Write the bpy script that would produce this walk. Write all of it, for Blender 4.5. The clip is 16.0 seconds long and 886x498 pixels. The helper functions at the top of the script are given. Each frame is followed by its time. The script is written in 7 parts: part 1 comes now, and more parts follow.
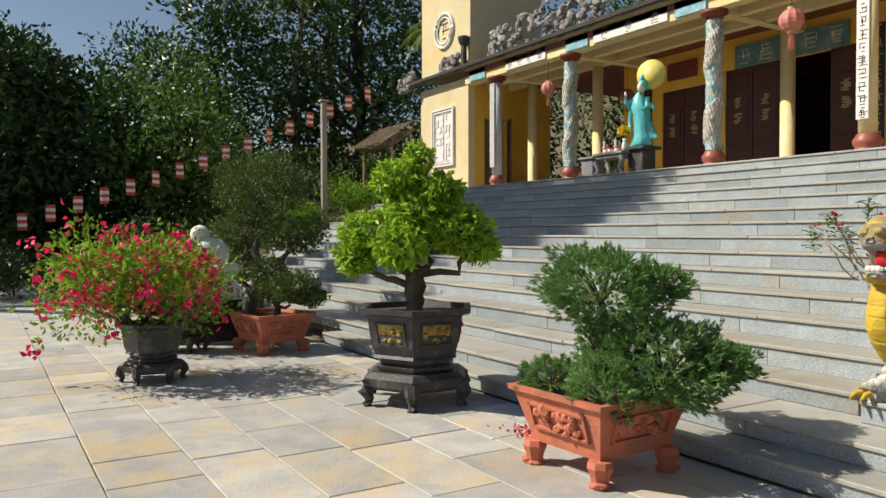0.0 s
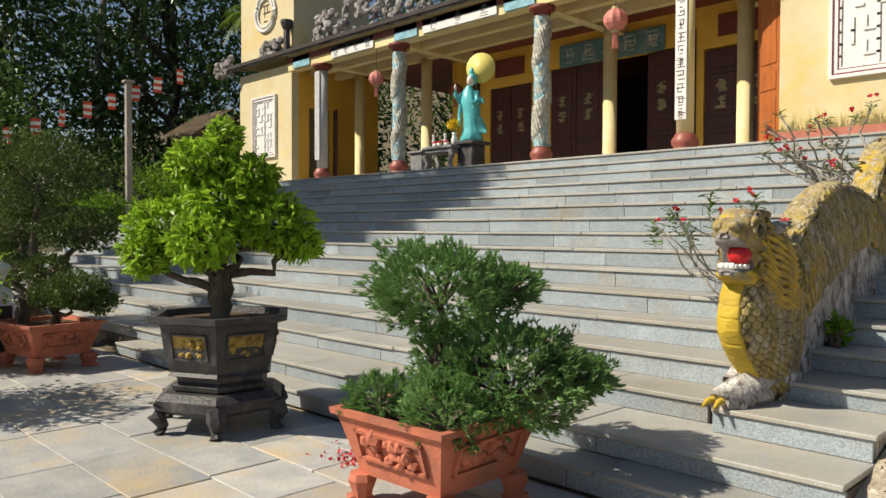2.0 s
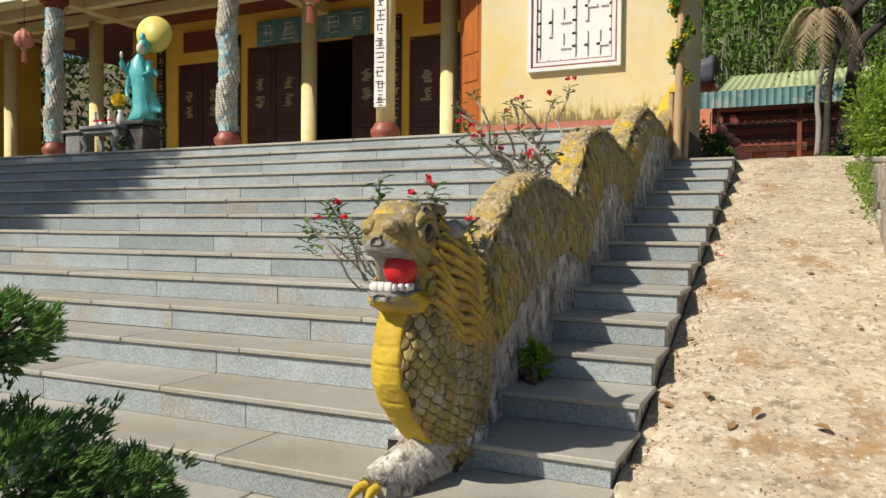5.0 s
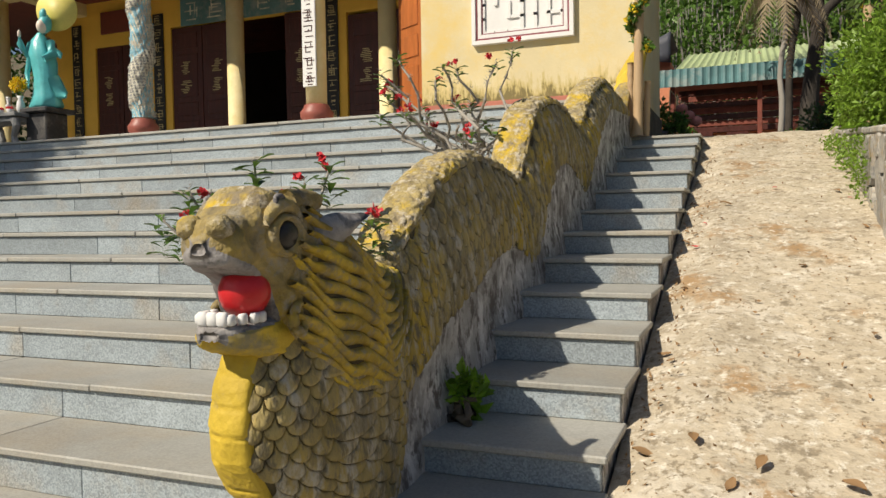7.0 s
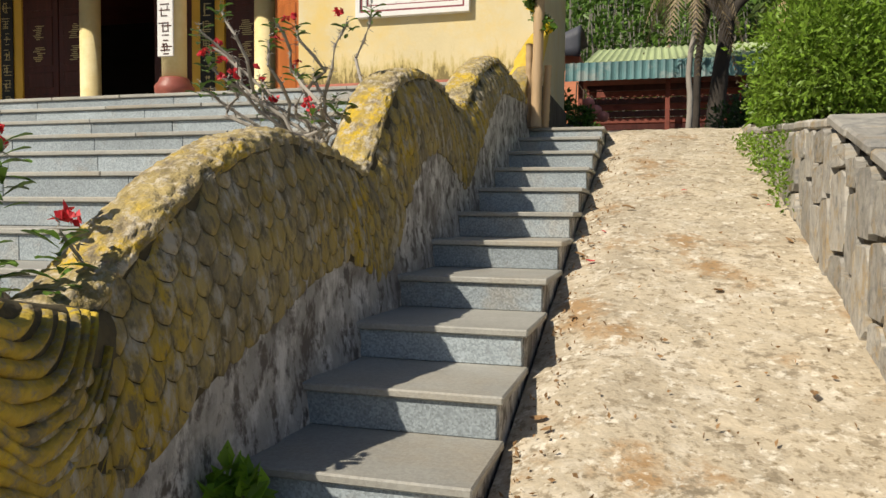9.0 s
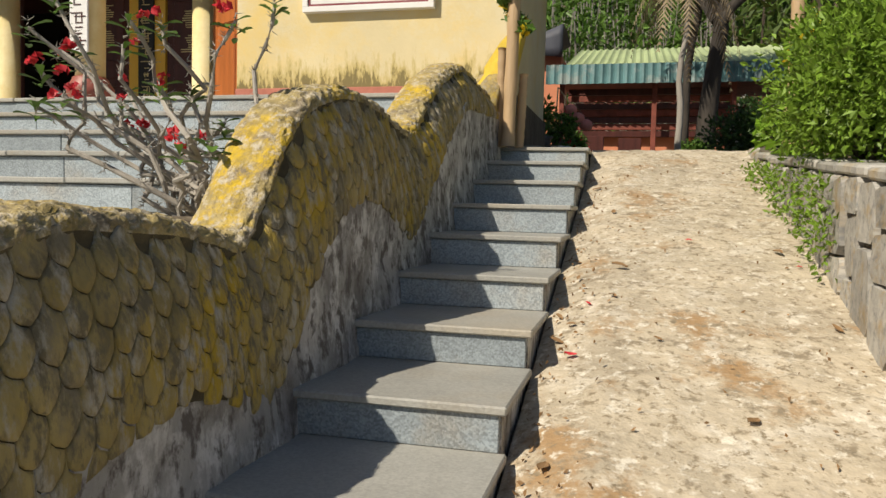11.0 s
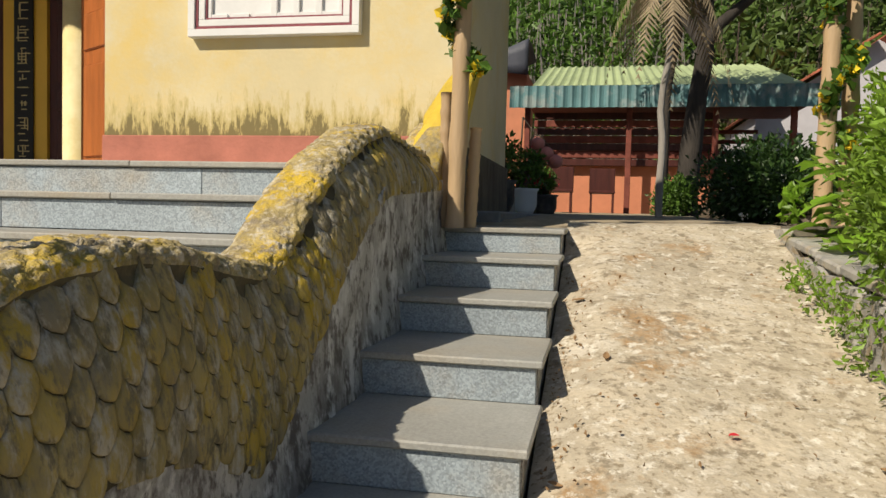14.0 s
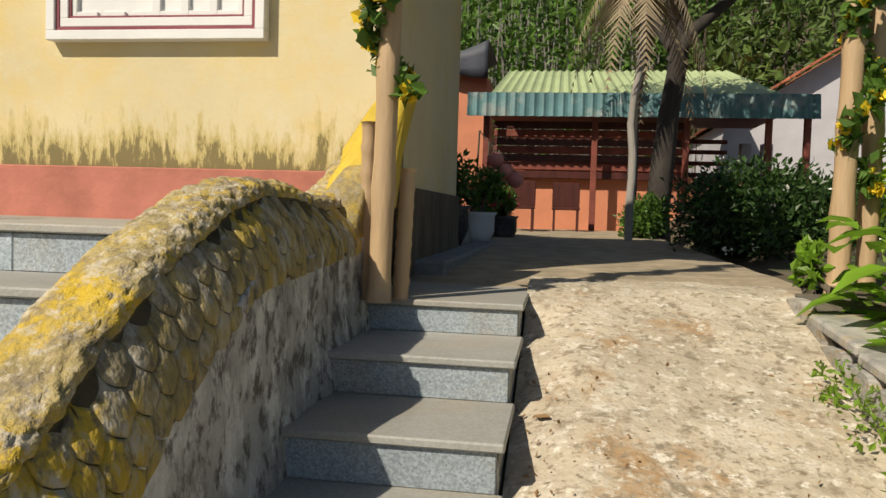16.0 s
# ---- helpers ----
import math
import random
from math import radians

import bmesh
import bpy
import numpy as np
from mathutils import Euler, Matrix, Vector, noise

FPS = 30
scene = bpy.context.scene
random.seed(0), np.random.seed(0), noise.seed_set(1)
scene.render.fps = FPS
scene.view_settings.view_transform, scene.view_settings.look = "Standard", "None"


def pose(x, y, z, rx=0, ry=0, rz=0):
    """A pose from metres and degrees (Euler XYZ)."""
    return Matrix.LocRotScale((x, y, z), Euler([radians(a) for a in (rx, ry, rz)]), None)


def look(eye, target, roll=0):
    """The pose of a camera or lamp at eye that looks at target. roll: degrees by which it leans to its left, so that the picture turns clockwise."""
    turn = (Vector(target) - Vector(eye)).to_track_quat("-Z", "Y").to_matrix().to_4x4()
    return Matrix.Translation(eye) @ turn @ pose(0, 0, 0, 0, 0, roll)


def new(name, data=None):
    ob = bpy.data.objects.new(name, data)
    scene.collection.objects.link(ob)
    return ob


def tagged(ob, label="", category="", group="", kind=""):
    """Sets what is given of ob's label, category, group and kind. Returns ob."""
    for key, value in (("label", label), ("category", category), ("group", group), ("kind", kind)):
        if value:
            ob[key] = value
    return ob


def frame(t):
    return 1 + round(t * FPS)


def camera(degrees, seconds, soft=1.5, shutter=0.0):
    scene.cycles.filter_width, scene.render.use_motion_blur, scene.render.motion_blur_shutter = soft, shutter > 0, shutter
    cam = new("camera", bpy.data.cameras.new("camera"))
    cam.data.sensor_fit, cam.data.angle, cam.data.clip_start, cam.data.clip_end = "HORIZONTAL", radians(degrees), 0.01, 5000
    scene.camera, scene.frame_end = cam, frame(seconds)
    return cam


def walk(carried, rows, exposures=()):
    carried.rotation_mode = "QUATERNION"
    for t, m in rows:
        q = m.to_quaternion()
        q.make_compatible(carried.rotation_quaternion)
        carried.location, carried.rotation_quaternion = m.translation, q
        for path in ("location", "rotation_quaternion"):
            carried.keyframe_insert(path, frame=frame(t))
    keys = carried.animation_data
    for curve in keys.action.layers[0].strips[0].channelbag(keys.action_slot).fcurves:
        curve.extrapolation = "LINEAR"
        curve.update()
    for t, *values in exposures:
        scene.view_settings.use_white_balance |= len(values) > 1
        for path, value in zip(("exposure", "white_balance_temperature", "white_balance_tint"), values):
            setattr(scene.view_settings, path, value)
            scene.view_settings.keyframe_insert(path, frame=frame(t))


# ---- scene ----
cam = camera(60.8, 16.0, soft=1.5)

PATH = [
    (0, (1.842, -5.365, 1.08), (0.139, -4.318, 1.039), -0.1),
    (0.5, (1.713, -5.307, 1.064), (0.022, -4.239, 1.013), -0.2),
    (1, (1.551, -5.169, 1.039), (-0.094, -4.033, 0.989), -0.1),
    (1.5, (1.349, -5.011, 1.043), (-0.195, -3.74, 0.992), -0.1),
    (2, (1.186, -4.844, 1.051), (-0.237, -3.439, 1.004), 0.2),
    (2.5, (1.107, -4.611, 1.053), (-0.226, -3.12, 1.011), 0.9),
    (3, (0.993, -4.345, 1.046), (-0.252, -2.78, 1.006), 1.3),
    (3.5, (0.874, -4.059, 1.062), (-0.268, -2.417, 1.02), 1.0),
    (4, (0.839, -3.75, 1.052), (-0.209, -2.047, 1.004), 0.8),
    (4.5, (0.767, -3.445, 1.049), (-0.184, -1.686, 1.001), 0.8),
    (5, (0.667, -3.119, 1.07), (-0.179, -1.308, 1.024), 0.5),
    (7.5, (0.458, -1.884, 1.093), (-0.265, -0.021, 1.01), -0.7),
    (8, (0.443, -1.619, 1.08), (-0.219, 0.266, 0.988), -0.2),
    (8.5, (0.423, -1.291, 1.113), (-0.163, 0.619, 1.015), 0.1),
    (9, (0.466, -0.981, 1.15), (-0.07, 0.944, 1.054), 0.5),
    (11.5, (0.318, 0.427, 1.554), (-0.153, 2.367, 1.441), 1.4),
    (12, (0.281, 0.715, 1.647), (-0.169, 2.661, 1.531), 1.3),
    (12.5, (0.26, 1.006, 1.755), (-0.178, 2.955, 1.64), 1.3),
    (13, (0.196, 1.297, 1.836), (-0.229, 3.248, 1.722), 1.3),
    (13.5, (0.171, 1.591, 1.942), (-0.245, 3.545, 1.839), 1.2),
    (14, (0.19, 1.818, 2.035), (-0.208, 3.776, 1.944), 1.4),
    (14.5, (0.179, 2.062, 2.099), (-0.203, 4.023, 2.009), 1.6),
    (15, (0.124, 2.35, 2.191), (-0.229, 4.317, 2.102), 1.2),
    (15.5, (0.128, 2.631, 2.269), (-0.191, 4.603, 2.174), 1.4),
    (16, (0.146, 2.91, 2.356), (-0.154, 4.885, 2.261), 1.7),
]
walk(cam, [(t, look(eye, target, roll)) for t, eye, target, roll in PATH],
     exposures=[(0, 0.30), (3, 0.22), (5, 0.12), (9, 0.08), (16, 0.0)])

# ---- light ----
SUN_FROM = Vector((-0.445, -0.60, 0.68)).normalized()
world = bpy.data.worlds.new("sky")
scene.world = world
world.use_nodes = True
sky = world.node_tree.nodes.new("ShaderNodeTexSky")
sky.sky_type, sky.sun_disc = "NISHITA", False
sky.sun_elevation = math.asin(SUN_FROM.z)
sky.sun_rotation = math.atan2(SUN_FROM.x, SUN_FROM.y)
back = world.node_tree.nodes["Background"]
back.inputs["Strength"].default_value = 0.064
world.node_tree.links.new(sky.outputs[0], back.inputs["Color"])
sun = new("sun", bpy.data.lights.new("sun", "SUN"))
sun.data.energy, sun.data.angle, sun.data.color = 5.0, radians(0.6), (1.0, 0.90, 0.74)
sun.matrix_world = look(SUN_FROM * 40, (0, 0, 0))

# ---- materials ----
def mat(name, color, rough=0.7, var=0.18, scale=4.0, bump=0.25, grain=55.0, metal=0.0, stain=None, stain_scale=1.6,
        stain_at=(0.5, 0.62), rand=0.0, spec=0.4, speck=0.0, stretch=(1, 1, 1), island=0.0, coat=0.0):
    m = bpy.data.materials.new(name)
    m.use_nodes = True
    nt = m.node_tree
    nd, lk = nt.nodes, nt.links
    bs = nd["Principled BSDF"]
    bs.inputs["Roughness"].default_value = rough
    bs.inputs["Metallic"].default_value = metal
    bs.inputs["Specular IOR Level"].default_value = spec
    bs.inputs["Coat Weight"].default_value = coat
    geo = nd.new("ShaderNodeTexCoord")
    mp = nd.new("ShaderNodeMapping")
    mp.inputs["Scale"].default_value = stretch
    lk.new(geo.outputs["Object"], mp.inputs["Vector"])
    src = mp.outputs["Vector"]
    info = nd.new("ShaderNodeObjectInfo")
    if rand:
        off = nd.new("ShaderNodeVectorMath")
        off.operation = "ADD"
        cmb = nd.new("ShaderNodeCombineXYZ")
        mul = nd.new("ShaderNodeMath")
        mul.operation = "MULTIPLY"
        mul.inputs[1].default_value = 37.0
        lk.new(info.outputs["Random"], mul.inputs[0])
        lk.new(mul.outputs[0], cmb.inputs[0])
        lk.new(mul.outputs[0], cmb.inputs[2])
        lk.new(src, off.inputs[0])
        lk.new(cmb.outputs[0], off.inputs[1])
        src = off.outputs[0]
    n1 = nd.new("ShaderNodeTexNoise")
    n1.inputs["Scale"].default_value, n1.inputs["Detail"].default_value = scale, 5
    n1.inputs["Roughness"].default_value = 0.65
    lk.new(src, n1.inputs["Vector"])
    n2 = nd.new("ShaderNodeTexNoise")
    n2.inputs["Scale"].default_value, n2.inputs["Detail"].default_value = grain, 3
    lk.new(src, n2.inputs["Vector"])
    ramp = nd.new("ShaderNodeValToRGB")
    lo = [max(0, c * (1 - var * 1.6)) for c in color]
    hi = [min(1, c * (1 + var)) for c in color]
    ramp.color_ramp.elements[0].position, ramp.color_ramp.elements[1].position = 0.3, 0.72
    ramp.color_ramp.elements[0].color, ramp.color_ramp.elements[1].color = (*lo, 1), (*hi, 1)
    lk.new(n1.outputs["Fac"], ramp.inputs["Fac"])
    out = ramp.outputs["Color"]

    def blend(fac, a, b, mode="MIX"):
        mx = nd.new("ShaderNodeMix")
        mx.data_type, mx.blend_type = "RGBA", mode
        for k, v in ((0, fac), (6, a), (7, b)):
            if hasattr(v, "is_linked"):
                lk.new(v, mx.inputs[k])
            else:
                mx.inputs[k].default_value = v
        return mx.outputs[2]

    if stain:
        for j, st in enumerate(stain if isinstance(stain[0], (tuple, list)) else [stain]):
            n3 = nd.new("ShaderNodeTexNoise")
            n3.inputs["Scale"].default_value, n3.inputs["Detail"].default_value = stain_scale * (1 + 0.7 * j + 0.9 * j * j), 7
            n3.inputs["Roughness"].default_value = 0.7
            sh = nd.new("ShaderNodeVectorMath")
            sh.inputs[1].default_value = (11.3 * (j + 1), 4.1, 7.7 * j)
            lk.new(src, sh.inputs[0])
            lk.new(sh.outputs[0], n3.inputs["Vector"])
            r3 = nd.new("ShaderNodeMapRange")
            r3.inputs[1].default_value, r3.inputs[2].default_value = stain_at
            lk.new(n3.outputs["Fac"], r3.inputs[0])
            out = blend(r3.outputs[0], out, (*st, 1))
    if speck:
        v = nd.new("ShaderNodeTexVoronoi")
        v.inputs["Scale"].default_value = grain * 1.6
        lk.new(src, v.inputs["Vector"])
        r4 = nd.new("ShaderNodeMapRange")
        r4.inputs[1].default_value, r4.inputs[2].default_value = 0.0, 1.0
        r4.inputs[3].default_value, r4.inputs[4].default_value = 1 - speck, 1 + speck
        sep = nd.new("ShaderNodeSeparateColor")
        lk.new(v.outputs["Color"], sep.inputs[0])
        lk.new(sep.outputs[0], r4.inputs[0])
        cc = nd.new("ShaderNodeCombineColor")
        for k in range(3):
            lk.new(r4.outputs[0], cc.inputs[k])
        out = blend(1.0, out, cc.outputs[0], "MULTIPLY")
    if rand or island:
        hsv = nd.new("ShaderNodeHueSaturation")
        rr = nd.new("ShaderNodeMapRange")
        amt = rand or island
        rr.inputs[3].default_value, rr.inputs[4].default_value = 1 - amt, 1 + amt
        if rand:
            lk.new(info.outputs["Random"], rr.inputs[0])
        else:
            gg = nd.new("ShaderNodeNewGeometry")
            lk.new(gg.outputs["Random Per Island"], rr.inputs[0])
        lk.new(rr.outputs[0], hsv.inputs["Value"])
        lk.new(out, hsv.inputs["Color"])
        out = hsv.outputs[0]
    lk.new(out, bs.inputs["Base Color"])
    if bump:
        b = nd.new("ShaderNodeBump")
        b.inputs["Strength"].default_value, b.inputs["Distance"].default_value = bump, 0.02
        add = nd.new("ShaderNodeMath")
        add.operation = "ADD"
        lk.new(n1.outputs["Fac"], add.inputs[0])
        lk.new(n2.outputs["Fac"], add.inputs[1])
        lk.new(add.outputs[0], b.inputs["Height"])
        lk.new(b.outputs[0], bs.inputs["Normal"])
    return m


def leafmat(name, color, island=0.45, rough=0.5, through_light=0.25):
    m = mat(name, color, rough, 0.12, 1.2, 0, 30, island=island, spec=0.35)
    nd, lk = m.node_tree.nodes, m.node_tree.links
    bs = nd["Principled BSDF"]
    tr = nd.new("ShaderNodeBsdfTranslucent")
    src = bs.inputs["Base Color"].links[0].from_socket
    lk.new(src, tr.inputs["Color"])
    mx = nd.new("ShaderNodeMixShader")
    mx.inputs[0].default_value = through_light
    lk.new(bs.outputs[0], mx.inputs[1])
    lk.new(tr.outputs[0], mx.inputs[2])
    lk.new(mx.outputs[0], nd["Material Output"].inputs["Surface"])
    return m


M_GRANITE = mat("granite riser", (0.30, 0.345, 0.375), 0.6, 0.12, 2.5, 0.12, 90, speck=0.28, rand=0.18, stain=(0.30, 0.27, 0.22), stain_scale=1.3, stain_at=(0.52, 0.75))
M_TREAD = mat("granite tread", (0.365, 0.36, 0.33), 0.55, 0.12, 1.8, 0.10, 70, speck=0.10, rand=0.10, stain=(0.36, 0.315, 0.245), stain_scale=1.1, stain_at=(0.48, 0.72))
M_NOSE = mat("worn tread edge", (0.36, 0.32, 0.25), 0.7, 0.2, 6, 0.3, 60)
M_SLATE = mat("paving slate", (0.45, 0.445, 0.42), 0.62, 0.16, 2.2, 0.22, 40, rand=0.16, stain=[(0.52, 0.42, 0.27), (0.33, 0.345, 0.36)], stain_scale=0.9, stain_at=(0.5, 0.66))
M_JOINT = mat("paving joint", (0.38, 0.31, 0.21), 0.9, 0.25, 5, 0.3, 50)
M_EARTH = mat("earth", (0.13, 0.10, 0.065), 0.95, 0.3, 1.2, 0.5, 20, stain=(0.06, 0.085, 0.03), stain_scale=0.5)
M_CONCRETE = mat("ramp concrete", (0.50, 0.43, 0.32), 0.85, 0.16, 3.0, 0.5, 24, stain=[(0.36, 0.235, 0.12), (0.56, 0.50, 0.40), (0.26, 0.215, 0.15), (0.66, 0.61, 0.51), (0.25, 0.20, 0.13)], stain_scale=1.6, stain_at=(0.545, 0.63))
M_YELLOW = mat("yellow wall paint", (0.74, 0.61, 0.30), 0.8, 0.07, 1.4, 0.10, 30, stain=(0.80, 0.70, 0.42), stain_scale=0.8)
M_CREAM = mat("cream wall paint", (0.66, 0.565, 0.34), 0.8, 0.07, 1.2, 0.12, 30, stain=[(0.68, 0.51, 0.19), (0.66, 0.59, 0.41)], stain_scale=0.9, stain_at=(0.5, 0.7))
M_OCHRE = mat("ochre wall paint", (0.78, 0.47, 0.07), 0.7, 0.08, 1.2, 0.08, 30)
M_BAND = mat("red plinth paint", (0.46, 0.17, 0.12), 0.8, 0.15, 4, 0.2, 40)
M_MOULD = mat("wall mould", (0.30, 0.25, 0.10), 0.95, 0.5, 9, 0.3, 60, stretch=(1, 1, 0.25))
M_WHITE = mat("white paint", (0.74, 0.735, 0.72), 0.6, 0.06, 2, 0.08, 40)
M_MAROON = mat("maroon line paint", (0.23, 0.055, 0.07), 0.6, 0.15, 5, 0.1, 40)
M_DARKWOOD = mat("dark red wood", (0.075, 0.02, 0.015), 0.45, 0.25, 4, 0.1, 60, stretch=(3, 3, 0.4))
M_ORANGEWOOD = mat("orange varnished wood", (0.42, 0.13, 0.035), 0.4, 0.18, 5, 0.1, 60, stretch=(3, 3, 0.4))
M_GILT = mat("gilt", (0.62, 0.50, 0.24), 0.4, 0.15, 8, 0.1, 60, metal=0.3)
# Near-black colour stands in for the shade of the unlit hall.
M_DARK = mat("near black for interior shade", (0.02, 0.014, 0.012), 0.8, 0.2, 3, 0, 30)
M_EAVE = mat("weathered eave concrete", (0.28, 0.26, 0.23), 0.85, 0.25, 4, 0.3, 40, stain=(0.10, 0.09, 0.075), stain_scale=2.5)
M_ROOFDARK = mat("dark roof edge", (0.05, 0.04, 0.038), 0.8, 0.3, 4, 0.3, 40)
M_CEIL = mat("red brown ceiling", (0.19, 0.045, 0.028), 0.6, 0.15, 3, 0.05, 40)
M_SCULPT = mat("grey sculpted plaster", (0.33, 0.31, 0.30), 0.85, 0.3, 7, 0.4, 40, stain=(0.09, 0.085, 0.09), stain_scale=5)
M_REDBASE = mat("brick red gloss paint", (0.33, 0.10, 0.075), 0.45, 0.15, 5, 0.1, 40)
M_COLWHITE = mat("grey white column", (0.60, 0.60, 0.60), 0.6, 0.12, 5, 0.1, 40)
M_BLUE = mat("pale blue relief", (0.25, 0.48, 0.58), 0.6, 0.3, 9, 0.25, 40)
M_IVORY = mat("ivory relief", (0.62, 0.58, 0.47), 0.65, 0.25, 12, 0.35, 50, stain=(0.30, 0.33, 0.28), stain_scale=9)
M_TURQ = mat("turquoise glaze", (0.12, 0.52, 0.54), 0.35, 0.15, 4, 0.1, 30, coat=0.3)
M_SKINPALE = mat("pale glaze", (0.80, 0.68, 0.58), 0.4, 0.05, 4, 0, 30)
M_BLACK = mat("black enamel", (0.02, 0.018, 0.018), 0.4, 0.2, 4, 0.1, 40)
M_DISC = mat("yellow disc", (0.72, 0.62, 0.16), 0.5, 0.1, 4, 0.05, 40)
M_FLOWERY = leafmat("yellow petals", (0.85, 0.62, 0.03), 0.2)
M_STONE = mat("grey carved stone", (0.24, 0.24, 0.24), 0.75, 0.2, 6, 0.3, 50)
M_LANTERN = mat("faded red lantern", (0.60, 0.22, 0.18), 0.6, 0.15, 5, 0.1, 40)
M_DRAGON = mat("mossy yellow plaster", (0.34, 0.26, 0.10), 0.85, 0.35, 5, 0.5, 40, stain=[(0.44, 0.31, 0.04), (0.14, 0.12, 0.085), (0.30, 0.27, 0.21)], stain_scale=3.0, stain_at=(0.50, 0.66))
M_DRAGONY = mat("yellow dragon paint", (0.58, 0.41, 0.04), 0.7, 0.15, 4, 0.3, 40, stain=(0.28, 0.24, 0.13), stain_scale=3, stain_at=(0.58, 0.7))
M_DRAGONG = mat("weathered olive scales", (0.37, 0.29, 0.115), 0.85, 0.30, 5, 0.5, 40, stain=[(0.46, 0.32, 0.035), (0.23, 0.195, 0.125), (0.42, 0.385, 0.31), (0.16, 0.135, 0.08)], stain_scale=2.2, stain_at=(0.50, 0.62), stretch=(1, 1, 0.45))
M_MANE = mat("yellow and olive mane", (0.46, 0.33, 0.05), 0.8, 0.3, 5, 0.5, 40, stain=[(0.56, 0.40, 0.035), (0.22, 0.18, 0.10), (0.28, 0.24, 0.15)], stain_scale=4.5, stain_at=(0.52, 0.64))
# Dark ground below the scales: grime plus groove shade, both put into the colour.
M_DRAGONDK = mat("dark grime and groove shade", (0.10, 0.08, 0.042), 0.9, 0.3, 6, 0.4, 40)
M_MOSS = mat("mossy lichen ridge", (0.38, 0.30, 0.13), 0.9, 0.3, 9, 0.7, 45, stain=[(0.54, 0.37, 0.03), (0.22, 0.18, 0.12), (0.50, 0.44, 0.33)], stain_scale=4.0, stain_at=(0.50, 0.62))
M_PLASTER = mat("grey cement render", (0.46, 0.44, 0.41), 0.9, 0.25, 3, 0.6, 35, stain=[(0.24, 0.22, 0.20), (0.66, 0.64, 0.61), (0.15, 0.13, 0.115)], stain_scale=2.6, stain_at=(0.50, 0.60), stretch=(1, 1, 0.6))
M_RED = mat("glossy red ball", (0.55, 0.02, 0.025), 0.35, 0.15, 5, 0.15, 30)
M_TERRA = mat("terracotta paint", (0.48, 0.155, 0.09), 0.75, 0.16, 5, 0.25, 45, stain=(0.30, 0.13, 0.09), stain_scale=3, stain_at=(0.55, 0.7))
M_BLACKPOT = mat("dark glazed pot", (0.055, 0.053, 0.055), 0.5, 0.3, 7, 0.3, 50, stain=(0.14, 0.13, 0.115), stain_scale=4, stain_at=(0.52, 0.66))
M_GOLDP = mat("gold relief", (0.36, 0.25, 0.06), 0.5, 0.3, 14, 0.5, 60, metal=0.25)
M_SOIL = mat("potting soil", (0.10, 0.06, 0.035), 0.95, 0.3, 12, 0.5, 60)
M_BARK = mat("bark", (0.13, 0.105, 0.075), 0.9, 0.3, 8, 0.7, 40, stretch=(1, 1, 0.3))
M_BARKDK = mat("dark bark", (0.05, 0.042, 0.035), 0.9, 0.3, 6, 0.6, 40, stretch=(1, 1, 0.3))
M_PALE = mat("pale grey wood", (0.36, 0.33, 0.29), 0.85, 0.2, 6, 0.4, 40, stretch=(1, 1, 0.2))
M_BAMBOO = mat("dry bamboo", (0.50, 0.35, 0.20), 0.55, 0.18, 5, 0.2, 40, stretch=(1, 1, 0.15))
M_THATCH = mat("thatch", (0.20, 0.15, 0.10), 0.95, 0.35, 10, 0.5, 40, island=0.3)
M_WALLSTONE = mat("slate wall stone", (0.42, 0.40, 0.36), 0.75, 0.18, 3.5, 0.35, 40, rand=0.22, stain=[(0.36, 0.27, 0.15), (0.20, 0.20, 0.195)], stain_scale=2.2, stain_at=(0.5, 0.66))
M_MORTAR = mat("dark mortar", (0.14, 0.12, 0.09), 0.95, 0.3, 8, 0.5, 40)
M_ROOFGRN = mat("pale green corrugated sheet", (0.42, 0.50, 0.26), 0.55, 0.12, 1.5, 0.05, 20, stretch=(1, 0.2, 1))
M_FASCIA = mat("blue green corrugated sheet", (0.10, 0.21, 0.22), 0.6, 0.2, 2.0, 0.05, 20, stain=(0.22, 0.27, 0.26), stain_scale=3)
M_RUST = mat("red brown steel", (0.22, 0.06, 0.04), 0.7, 0.25, 5, 0.2, 40)
M_SALMON = mat("salmon wall paint", (0.62, 0.24, 0.13), 0.8, 0.1, 1.5, 0.1, 30)
M_TILE = mat("clay roof tile", (0.42, 0.13, 0.07), 0.8, 0.2, 6, 0.3, 40, rand=0.2)
M_PALEWALL = mat("pale lilac wall", (0.55, 0.53, 0.56), 0.8, 0.08, 1.5, 0.1, 30)
M_TARP = mat("dark tarpaulin", (0.06, 0.065, 0.085), 0.6, 0.15, 2, 0.3, 20)
M_FLAGR = mat("flag red", (0.62, 0.09, 0.05), 0.8, 0.1, 5, 0.1, 40)
M_FLAGW = mat("flag white", (0.75, 0.72, 0.66), 0.8, 0.1, 5, 0.1, 40)
L_BRIGHT = leafmat("bright leaves", (0.33, 0.52, 0.04), 0.40, 0.42, 0.42)
L_MID = leafmat("mid green leaves", (0.10, 0.19, 0.03), 0.5, 0.45, 0.25)
L_DARK = leafmat("dark forest leaves", (0.042, 0.088, 0.02), 0.5, 0.4, 0.2)
L_JUNIPER = leafmat("juniper needles", (0.21, 0.37, 0.12), 0.35, 0.6, 0.3)
L_FRESH = leafmat("fresh creeper leaves", (0.19, 0.31, 0.035), 0.4, 0.45, 0.35)
L_OLIVE = leafmat("olive leaves", (0.09, 0.14, 0.03), 0.45, 0.5, 0.25)
L_LIME = leafmat("lime leaves", (0.20, 0.36, 0.03), 0.35, 0.42, 0.4)
